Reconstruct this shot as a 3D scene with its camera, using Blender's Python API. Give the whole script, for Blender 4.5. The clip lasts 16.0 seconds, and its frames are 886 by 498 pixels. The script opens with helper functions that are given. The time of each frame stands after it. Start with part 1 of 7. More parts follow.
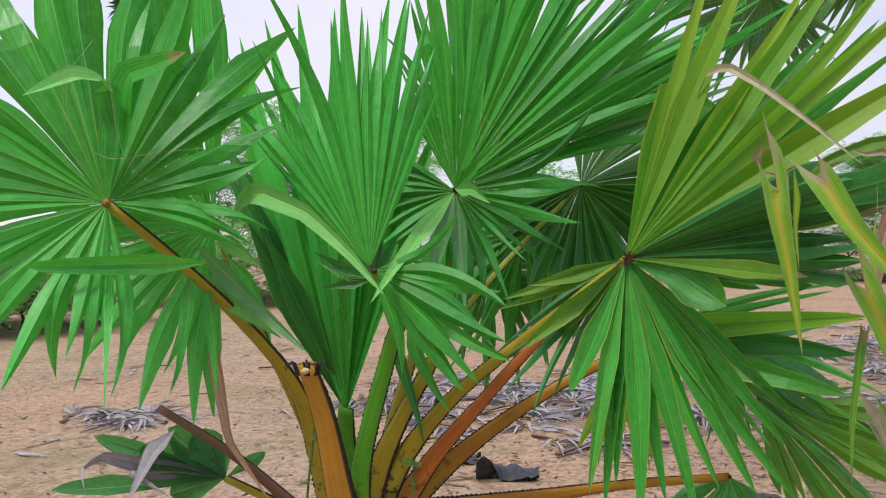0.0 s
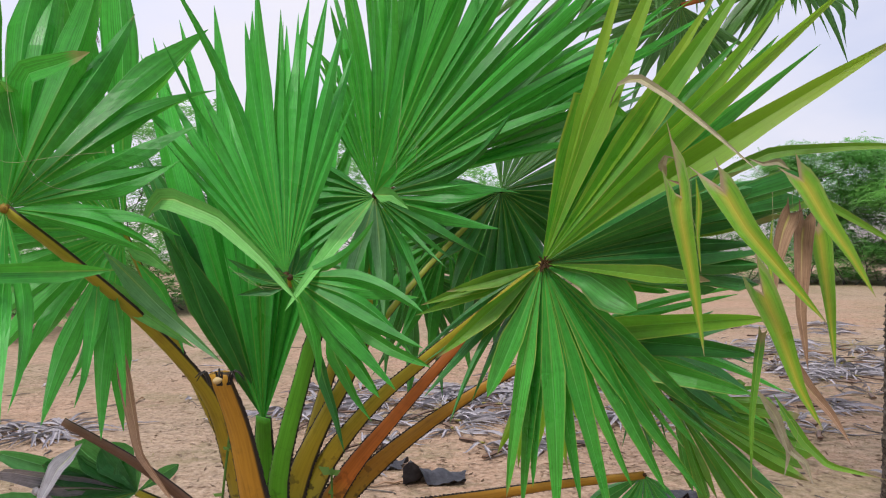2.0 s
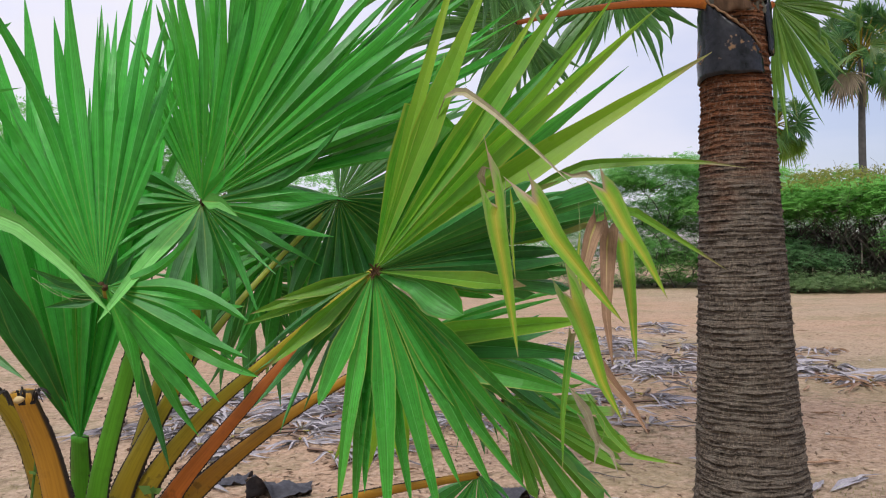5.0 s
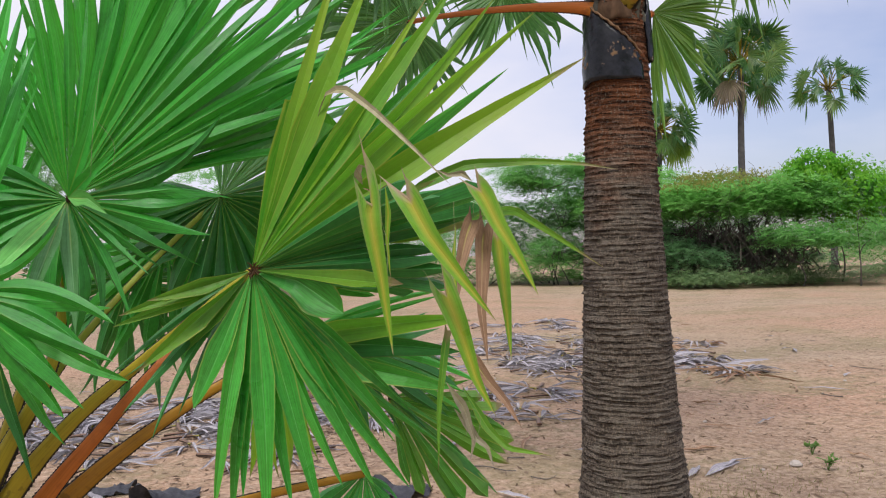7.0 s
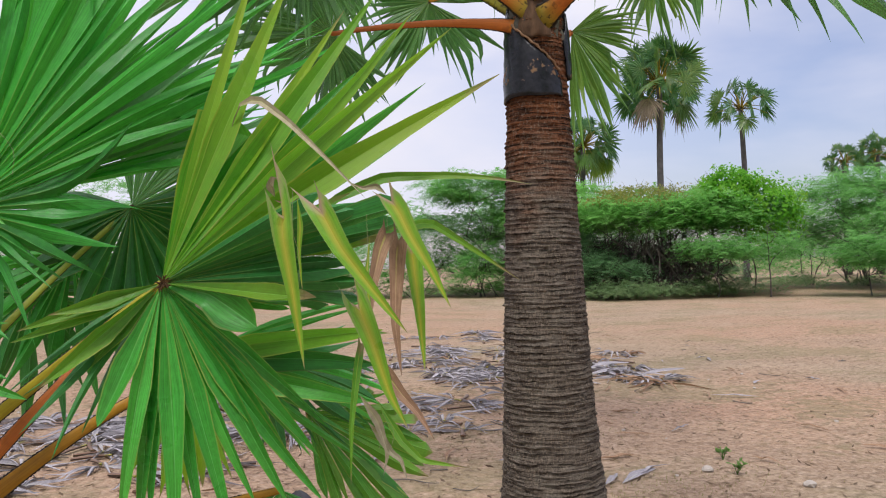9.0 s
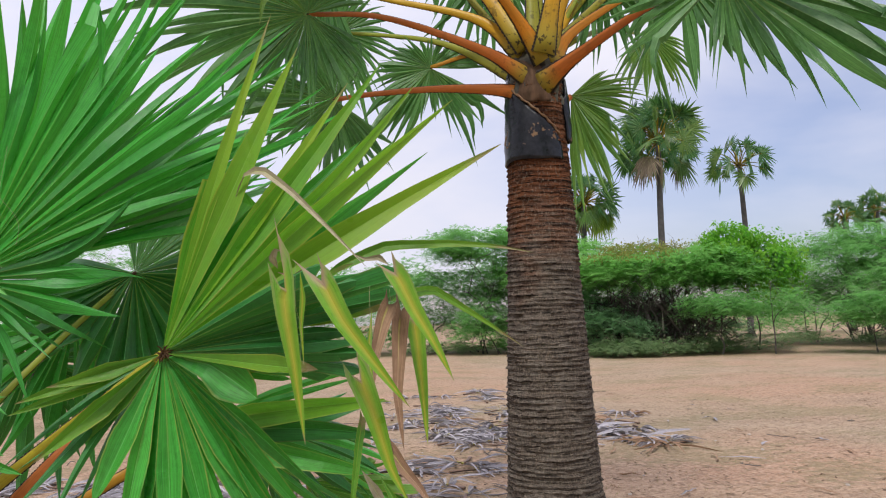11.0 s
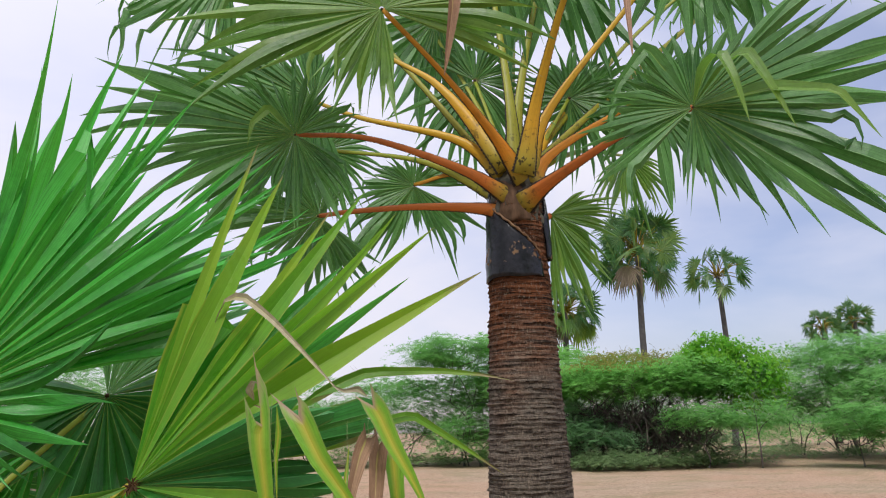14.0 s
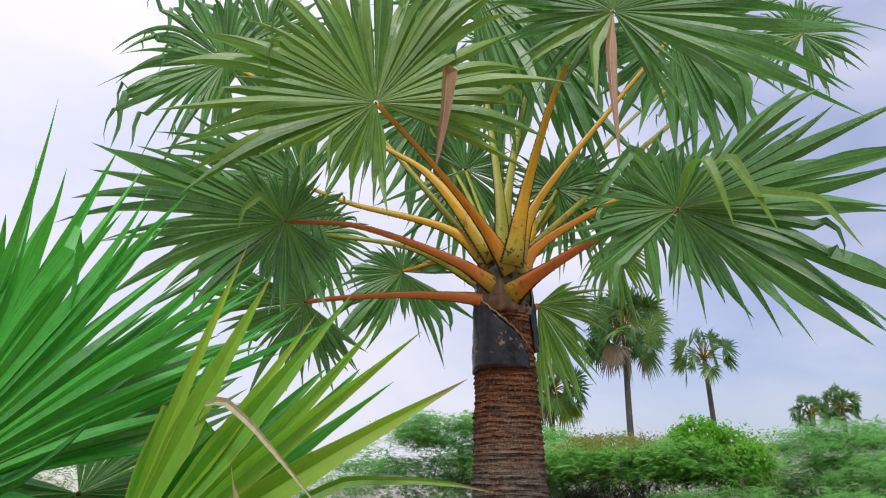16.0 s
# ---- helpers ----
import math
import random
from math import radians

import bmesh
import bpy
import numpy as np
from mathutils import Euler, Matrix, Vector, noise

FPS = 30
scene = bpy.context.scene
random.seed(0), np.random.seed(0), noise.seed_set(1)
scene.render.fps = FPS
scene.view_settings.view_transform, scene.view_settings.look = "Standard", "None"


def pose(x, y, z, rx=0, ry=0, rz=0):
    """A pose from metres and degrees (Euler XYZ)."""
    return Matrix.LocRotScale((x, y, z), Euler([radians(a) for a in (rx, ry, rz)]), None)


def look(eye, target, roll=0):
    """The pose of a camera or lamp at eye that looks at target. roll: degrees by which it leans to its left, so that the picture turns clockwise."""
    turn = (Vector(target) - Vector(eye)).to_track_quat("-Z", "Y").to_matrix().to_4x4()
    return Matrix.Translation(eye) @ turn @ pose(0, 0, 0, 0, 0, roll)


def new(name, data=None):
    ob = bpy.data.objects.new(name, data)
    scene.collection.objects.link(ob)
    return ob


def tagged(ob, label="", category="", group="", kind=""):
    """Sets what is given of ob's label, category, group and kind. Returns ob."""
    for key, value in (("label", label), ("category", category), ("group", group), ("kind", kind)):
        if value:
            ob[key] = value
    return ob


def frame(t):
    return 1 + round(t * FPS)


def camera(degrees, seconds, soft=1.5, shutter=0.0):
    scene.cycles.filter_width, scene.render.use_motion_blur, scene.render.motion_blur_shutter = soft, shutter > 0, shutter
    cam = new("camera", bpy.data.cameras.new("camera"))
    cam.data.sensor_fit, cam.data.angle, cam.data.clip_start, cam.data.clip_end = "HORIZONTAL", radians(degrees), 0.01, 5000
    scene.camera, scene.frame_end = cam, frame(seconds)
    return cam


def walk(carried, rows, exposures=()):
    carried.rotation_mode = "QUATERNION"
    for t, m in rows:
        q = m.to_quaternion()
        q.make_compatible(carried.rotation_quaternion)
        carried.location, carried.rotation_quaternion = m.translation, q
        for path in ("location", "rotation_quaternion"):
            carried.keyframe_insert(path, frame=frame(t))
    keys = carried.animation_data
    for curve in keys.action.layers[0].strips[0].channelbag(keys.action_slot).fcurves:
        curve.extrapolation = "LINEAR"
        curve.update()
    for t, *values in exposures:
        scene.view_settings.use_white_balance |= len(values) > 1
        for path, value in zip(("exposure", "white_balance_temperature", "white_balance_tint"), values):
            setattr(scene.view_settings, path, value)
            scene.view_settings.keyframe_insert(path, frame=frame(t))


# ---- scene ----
cam = camera(61.0, 16.0, soft=1.1)
PATH = [
    (0, (0.084, 0.066, 1.379), (0.013, 2.064, 1.39), -0.8),
    (0.5, (0.091, 0.066, 1.381), (0.063, 2.066, 1.397), -0.8),
    (1, (0.101, 0.066, 1.382), (0.107, 2.066, 1.399), -0.9),
    (1.5, (0.111, 0.066, 1.381), (0.167, 2.065, 1.4), -0.9),
    (2, (0.119, 0.065, 1.383), (0.228, 2.062, 1.402), -1.0),
    (2.5, (0.121, 0.06, 1.378), (0.31, 2.05, 1.407), -1.1),
    (3, (0.132, 0.056, 1.379), (0.371, 2.041, 1.414), -1.1),
    (3.5, (0.144, 0.05, 1.383), (0.429, 2.029, 1.419), -1.2),
    (4, (0.159, 0.045, 1.382), (0.516, 2.013, 1.416), -1.3),
    (6.5, (0.214, 0.025, 1.381), (0.876, 1.912, 1.406), -1.5),
    (7, (0.231, 0.019, 1.379), (0.962, 1.88, 1.4), -1.6),
    (7.5, (0.242, 0.019, 1.377), (1.031, 1.857, 1.396), -1.7),
    (8, (0.248, 0.016, 1.379), (1.088, 1.832, 1.394), -1.6),
    (8.5, (0.255, 0.007, 1.381), (1.145, 1.798, 1.395), -1.6),
    (8.7, (0.256, -0.001, 1.379), (1.157, 1.784, 1.405), -1.6),
    (11, (0.256, 0.001, 1.412), (1.157, 1.776, 1.609), -1.7),
    (11.5, (0.252, -0.009, 1.419), (1.166, 1.752, 1.666), -1.8),
    (12, (0.246, -0.016, 1.426), (1.166, 1.735, 1.723), -1.6),
    (12.5, (0.248, -0.016, 1.435), (1.171, 1.724, 1.786), -1.5),
    (13, (0.244, -0.019, 1.442), (1.175, 1.704, 1.848), -1.7),
    (13.5, (0.248, -0.022, 1.453), (1.173, 1.692, 1.907), -1.6),
    (14, (0.253, -0.015, 1.465), (1.181, 1.693, 1.938), -1.4),
    (14.5, (0.258, -0.016, 1.483), (1.185, 1.685, 1.983), -1.1),
    (15, (0.256, -0.018, 1.502), (1.18, 1.672, 2.041), -0.9),
    (15.5, (0.255, -0.021, 1.527), (1.178, 1.644, 2.14), -0.2),
    (16, (0.242, -0.04, 1.548), (1.174, 1.603, 2.207), -0.2),
]
walk(cam, [(t, look(eye, target, roll)) for t, eye, target, roll in PATH])


# ---- light ----
world = bpy.data.worlds.new("sky")
scene.world = world
world.use_nodes = True
wt = world.node_tree
wt.nodes.clear()
sky = wt.nodes.new("ShaderNodeTexSky")
sky.sky_type, sky.sun_disc = "NISHITA", False
sky.sun_elevation, sky.sun_rotation = radians(58), radians(-30)
sky.dust_density, sky.ozone_density = 1.6, 2.0
coord = wt.nodes.new("ShaderNodeTexCoord")
stretch = wt.nodes.new("ShaderNodeMapping")
stretch.inputs["Scale"].default_value = (1.3, 1.3, 3.6)
cloud = wt.nodes.new("ShaderNodeTexNoise")
cloud.inputs["Scale"].default_value, cloud.inputs["Detail"].default_value = 1.5, 5.0
cloud.inputs["Roughness"].default_value, cloud.inputs["Distortion"].default_value = 0.5, 0.4
shape = wt.nodes.new("ShaderNodeMapRange")
shape.inputs["From Min"].default_value, shape.inputs["From Max"].default_value = 0.38, 0.66
shape.inputs["To Min"].default_value, shape.inputs["To Max"].default_value = 0.42, 1.05
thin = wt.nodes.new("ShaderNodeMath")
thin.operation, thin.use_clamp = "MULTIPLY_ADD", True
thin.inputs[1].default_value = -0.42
veil = wt.nodes.new("ShaderNodeMix")
veil.data_type = "RGBA"
dim = wt.nodes.new("ShaderNodeMix")
dim.data_type, dim.blend_type = "RGBA", "MULTIPLY"
dim.inputs["Factor"].default_value = 1.0
dim.inputs["B"].default_value = (0.158, 0.14, 0.152, 1)
veil.inputs["B"].default_value = (0.86, 0.845, 0.955, 1)
lofty = wt.nodes.new("ShaderNodeMapRange")
lofty.inputs["From Min"].default_value, lofty.inputs["From Max"].default_value = 0.10, 0.36
lofty.inputs["To Min"].default_value, lofty.inputs["To Max"].default_value = 0.0, 0.2
haze = wt.nodes.new("ShaderNodeMath")
haze.operation = "ADD"
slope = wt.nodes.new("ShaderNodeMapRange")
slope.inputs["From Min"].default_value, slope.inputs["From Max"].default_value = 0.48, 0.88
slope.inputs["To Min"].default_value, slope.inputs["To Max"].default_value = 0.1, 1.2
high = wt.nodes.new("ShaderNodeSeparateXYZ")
rise = wt.nodes.new("ShaderNodeMath")
rise.operation = "POWER"
rise.use_clamp = True
rise.inputs[1].default_value = 3.0
gain = wt.nodes.new("ShaderNodeMath")
gain.operation = "MULTIPLY_ADD"
gain.inputs[1].default_value, gain.inputs[2].default_value = 1.0, 1.0
back = wt.nodes.new("ShaderNodeBackground")
back.inputs["Strength"].default_value = 1.0
wout = wt.nodes.new("ShaderNodeOutputWorld")
for a, b in ((coord.outputs["Generated"], stretch.inputs["Vector"]), (stretch.outputs["Vector"], cloud.inputs["Vector"]),
             (cloud.outputs["Fac"], shape.inputs["Value"]), (shape.outputs["Result"], haze.inputs[0]), (high.outputs["Z"], lofty.inputs["Value"]),
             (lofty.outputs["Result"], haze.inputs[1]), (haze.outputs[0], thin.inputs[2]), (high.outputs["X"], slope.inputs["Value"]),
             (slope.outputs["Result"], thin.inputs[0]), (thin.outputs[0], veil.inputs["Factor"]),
             (sky.outputs["Color"], dim.inputs["A"]), (dim.outputs["Result"], veil.inputs["A"]),
             (coord.outputs["Generated"], high.inputs["Vector"]), (high.outputs["Z"], rise.inputs[0]), (rise.outputs[0], gain.inputs[0]),
             (gain.outputs[0], back.inputs["Strength"]),
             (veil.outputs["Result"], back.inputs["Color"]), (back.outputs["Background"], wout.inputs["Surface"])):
    wt.links.new(a, b)
sun = new("sun", bpy.data.lights.new("sun", "SUN"))
sun.data.energy, sun.data.angle, sun.data.color = 2.65, radians(12), (1.0, 0.96, 0.9)
sun.matrix_world = look((-3, -5, 9), (0, 0, 0))
scene.view_settings.exposure = 0.0


# ---- materials ----
class Mat:
    """A small builder of node materials."""

    def __init__(self, name, rough=0.8, spec=0.3):
        self.m = bpy.data.materials.new(name)
        self.m.use_nodes = True
        self.t = self.m.node_tree
        self.b = self.t.nodes["Principled BSDF"]
        self.out = self.t.nodes["Material Output"]
        self.b.inputs["Roughness"].default_value = rough
        self.b.inputs["Specular IOR Level"].default_value = spec

    def n(self, kind, **values):
        node = self.t.nodes.new("ShaderNode" + kind)
        for key, v in values.items():
            if key == "operation":
                node.operation = v
            elif key == "blend_type":
                node.blend_type = v
            elif key == "data_type":
                node.data_type = v
            elif key == "attribute_name":
                node.attribute_name = v
            elif key == "uv_map":
                node.uv_map = v
            else:
                node.inputs[key.replace("_", " ")].default_value = v
        return node

    def link(self, a, b):
        self.t.links.new(a, b)

    def coords(self, scale=(1, 1, 1), uv=False, turn=(0, 0, 0)):
        c = self.n("TexCoord")
        m = self.n("Mapping", Scale=scale, Rotation=turn)
        self.link(c.outputs["UV" if uv else "Object"], m.inputs["Vector"])
        return m.outputs["Vector"]

    def noise(self, scale, detail=4.0, vec=None, rough=0.55):
        t = self.n("TexNoise", Scale=scale, Detail=detail, Roughness=rough)
        if vec is not None:
            self.link(vec, t.inputs["Vector"])
        return t.outputs["Fac"]

    def remap(self, value, a, b, c=0.0, d=1.0):
        r = self.n("MapRange", From_Min=a, From_Max=b, To_Min=c, To_Max=d)
        self.link(value, r.inputs["Value"])
        return r.outputs["Result"]

    def maths(self, op, a, b=None):
        r = self.n("Math", operation=op)
        for i, v in enumerate((a, b)):
            if v is None:
                continue
            if isinstance(v, (int, float)):
                r.inputs[i].default_value = v
            else:
                self.link(v, r.inputs[i])
        return r.outputs[0]

    def mix(self, fac, a, b, blend="MIX"):
        r = self.n("Mix", data_type="RGBA", blend_type=blend)
        for key, v in (("Factor", fac), ("A", a), ("B", b)):
            if isinstance(v, (int, float)):
                r.inputs[key].default_value = v
            elif isinstance(v, tuple):
                r.inputs[key].default_value = (*v, 1) if len(v) == 3 else v
            else:
                self.link(v, r.inputs[key])
        return r.outputs["Result"]

    def colour(self, c):
        if isinstance(c, tuple):
            self.b.inputs["Base Color"].default_value = (*c, 1)
        else:
            self.link(c, self.b.inputs["Base Color"])

    def bump(self, height, strength=0.4, distance=0.01):
        r = self.n("Bump", Strength=strength, Distance=distance)
        self.link(height, r.inputs["Height"])
        self.link(r.outputs["Normal"], self.b.inputs["Normal"])


def leaf_material(name, base, light, dry=(0.42, 0.33, 0.14), tip=0.9, yellow=0.0, sheer=0.40, rough=0.30, vein=46.0, rim=0.0, margin=None, glow=0.4):
    """Pleated palm blade: u runs across a leaflet, v along it; tone holds a chance value and the dryness of each leaflet."""
    m = Mat(name, rough, 0.5)
    uv = m.n("UVMap", uv_map="blade")
    sep = m.n("SeparateXYZ")
    m.link(uv.outputs["UV"], sep.inputs["Vector"])
    u, v = sep.outputs["X"], sep.outputs["Y"]
    tone = m.n("Attribute", attribute_name="tone")
    split = m.n("SeparateColor")
    m.link(tone.outputs["Color"], split.inputs["Color"])
    chance, dryness = split.outputs["Red"], split.outputs["Green"]
    obj = m.coords()
    blotch = m.noise(7.0, 3.0, obj)
    fine = m.noise(60.0, 3.0, obj)
    ribs = m.n("CombineXYZ")
    m.link(m.maths("MULTIPLY", u, vein), ribs.inputs["X"])
    m.link(m.maths("MULTIPLY", v, 3.0), ribs.inputs["Y"])
    m.link(m.maths("MULTIPLY", chance, 40.0), ribs.inputs["Z"])
    streak = m.noise(1.0, 2.0, ribs.outputs["Vector"])
    c = m.mix(m.remap(chance, 0, 1, 0.0, 0.9), base, light)
    c = m.mix(m.remap(blotch, 0.35, 0.75, 0.0, 0.35), c, light)
    c = m.mix(m.remap(streak, 0.42, 0.60, 0.0, 0.6), c, tuple(x * 0.55 for x in base))
    c = m.mix(m.remap(fine, 0.4, 0.8, 0.0, 0.18), c, tuple(min(1, x * 1.7) for x in light))
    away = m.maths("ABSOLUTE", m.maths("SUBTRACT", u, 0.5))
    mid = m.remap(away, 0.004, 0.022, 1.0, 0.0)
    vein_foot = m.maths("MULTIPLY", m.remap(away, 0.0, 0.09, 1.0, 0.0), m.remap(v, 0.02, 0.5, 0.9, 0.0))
    # darker towards both edges: shade of the pleat valleys painted in
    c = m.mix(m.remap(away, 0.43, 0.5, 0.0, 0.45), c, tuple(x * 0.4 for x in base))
    c = m.mix(m.maths("MULTIPLY", mid, 0.8), c, tuple(min(0.7, x * 1.4 + 0.10) for x in light))
    c = m.mix(m.remap(away, 0.484, 0.492, 0.0, 0.5), c, tuple(min(0.7, x * 1.3 + 0.10) for x in light))
    c = m.mix(vein_foot, c, (0.40, 0.42, 0.07))
    if margin:
        c = m.mix(m.maths("MULTIPLY", m.remap(away, 0.44, 0.475, 0.0, 0.85), m.remap(blotch, 0.3, 0.6, 0.25, 1.0)), c, margin)
    if yellow:
        gold = m.remap(m.maths("ADD", m.maths("MULTIPLY", dryness, 1.0), m.maths("MULTIPLY", m.maths("SUBTRACT", blotch, 0.5), 0.8)), 0.1, 0.9)
        c = m.mix(m.maths("MULTIPLY", m.maths("MULTIPLY", gold, m.remap(v, 0.15, 0.75, 0.35, 1.0)), yellow), c, (0.36, 0.47, 0.025))
    ragged = m.maths("ADD", v, m.maths("MULTIPLY", m.maths("SUBTRACT", streak, 0.5), 0.12))
    edge = m.maths("SUBTRACT", 1.12, m.maths("MULTIPLY", dryness, 1.12 - tip))
    dead = m.remap(m.maths("SUBTRACT", ragged, edge), -0.02, 0.04)
    foot = m.maths("SUBTRACT", m.maths("MULTIPLY", split.outputs["Blue"], 0.22), m.maths("ADD", v, m.maths("MULTIPLY", m.maths("SUBTRACT", blotch, 0.5), 0.3)))
    dead = m.maths("MAXIMUM", dead, m.remap(foot, -0.02, 0.05))
    if rim:
        worn = m.maths("ADD", away, m.maths("MULTIPLY", m.maths("SUBTRACT", blotch, 0.5), 0.35))
        dead = m.maths("MAXIMUM", dead, m.maths("MULTIPLY", m.remap(worn, 0.40, 0.46, 0.0, rim), m.remap(v, 0.12, 0.5, 1.0, 0.15)))
        c = m.mix(m.remap(away, 0.03, 0.3, 0.75, 0.0), c, (0.56, 0.46, 0.06))
    c = m.mix(dead, c, m.mix(fine, dry, tuple(x * 0.6 for x in dry)))
    m.colour(c)
    m.bump(streak, 0.3, 0.004)
    m.link(m.remap(blotch, 0.2, 0.8, rough - 0.08, rough + 0.14), m.b.inputs["Roughness"])
    tr = m.n("BsdfTranslucent")
    m.link(m.mix(glow, c, (0.18, 0.54, 0.04), "MIX"), tr.inputs["Color"])
    both = m.n("MixShader", Fac=sheer)
    m.link(m.b.outputs["BSDF"], both.inputs[1])
    m.link(tr.outputs["BSDF"], both.inputs[2])
    m.link(both.outputs["Shader"], m.out.inputs["Surface"])
    return m.m


def petiole_material(name, a, b, edge=(0.02, 0.016, 0.012), rim=0.13):
    """Leaf stalk: u runs round it, v along it; its toothed margins are dark."""
    m = Mat(name, 0.42, 0.25)
    uv = m.n("UVMap", uv_map="blade")
    sep = m.n("SeparateXYZ")
    m.link(uv.outputs["UV"], sep.inputs["Vector"])
    obj = m.coords()
    long = m.n("CombineXYZ")
    m.link(m.maths("MULTIPLY", sep.outputs["X"], 30.0), long.inputs["X"])
    m.link(m.maths("MULTIPLY", sep.outputs["Y"], 4.0), long.inputs["Y"])
    streak = m.noise(1.0, 3.0, long.outputs["Vector"])
    blot = m.noise(9.0, 4.0, obj)
    c = m.mix(m.remap(sep.outputs["Y"], 0.15, 0.95), a, b)
    c = m.mix(m.remap(streak, 0.45, 0.7, 0, 0.45), c, tuple(x * 0.45 for x in a))
    c = m.mix(m.remap(sep.outputs["Y"], 0.20, 0.04, 0.0, 0.85), c, (0.26, 0.24, 0.03))
    c = m.mix(m.remap(blot, 0.60, 0.74, 0, 0.4), c, (0.10, 0.05, 0.015))
    spots = m.noise(34.0, 3.0, obj)
    c = m.mix(m.maths("MULTIPLY", m.remap(spots, 0.57, 0.63), m.remap(sep.outputs["Y"], 0.26, 0.02, 0.10, 0.95)), c, (0.02, 0.015, 0.012))
    round_u = m.maths("ABSOLUTE", m.maths("SUBTRACT", m.maths("FRACT", m.maths("ADD", m.maths("MULTIPLY", sep.outputs["X"], 2.0), 0.5)), 0.5))
    c = m.mix(m.remap(round_u, rim * 0.65, rim, 0.95, 0.0), c, edge)
    m.colour(c)
    m.bump(streak, 0.3, 0.004)
    return m.m


def plain_material(name, a, b, rough=0.8, scale=20.0, bump=0.3, spec=0.3, stretch=(1, 1, 1), third=None):
    m = Mat(name, rough, spec)
    vec = m.coords(stretch)
    one, two = m.noise(scale, 5.0, vec), m.noise(scale * 0.17, 3.0, vec)
    c = m.mix(m.remap(one, 0.3, 0.7), a, b)
    c = m.mix(m.remap(two, 0.35, 0.7, 0.0, 0.55), c, third or tuple(x * 0.6 for x in a))
    m.colour(c)
    m.bump(one, bump, 0.01)
    return m.m


def sand_material():
    m = Mat("sandy_earth", 0.95, 0.15)
    vec = m.coords()
    wide, mid, fine, grain = m.noise(0.16, 4.0, vec), m.noise(1.1, 5.0, vec), m.noise(9.0, 5.0, vec), m.noise(140.0, 3.0, vec)
    c = m.mix(m.remap(mid, 0.3, 0.7), (0.286, 0.213, 0.143), (0.397, 0.307, 0.212))
    c = m.mix(m.remap(wide, 0.40, 0.60, 0.0, 0.7), c, (0.428, 0.249, 0.161))
    c = m.mix(m.remap(fine, 0.46, 0.68, 0.0, 0.75), c, (0.231, 0.153, 0.100))
    c = m.mix(m.remap(grain, 0.55, 0.75, 0.0, 0.5), c, (0.572, 0.455, 0.358))
    # pale lumps and dark hollows: light and shade of small relief, as colour
    lumps = m.noise(26.0, 4.0, vec, 0.65)
    c = m.mix(m.remap(lumps, 0.5, 0.68, 0.0, 0.6), c, (0.555, 0.425, 0.324))
    c = m.mix(m.remap(lumps, 0.47, 0.32, 0.0, 0.8), c, (0.175, 0.118, 0.078))
    moss = m.noise(0.55, 5.0, m.coords((1, 1.3, 1)))
    c = m.mix(m.remap(m.maths("MULTIPLY", moss, m.remap(fine, 0.3, 0.6, 0.8, 1.1)), 0.49, 0.62, 0.0, 0.5), c, (0.222, 0.193, 0.104))
    m.colour(c)
    hump = m.n("TexVoronoi", Scale=7.0)
    m.link(vec, hump.inputs["Vector"])
    m.bump(m.maths("ADD", m.maths("ADD", m.maths("MULTIPLY", mid, 1.5), fine), m.maths("ADD", m.maths("MULTIPLY", grain, 0.15), m.maths("MULTIPLY", hump.outputs["Distance"], 0.5))), 1.0, 0.07)
    return m.m


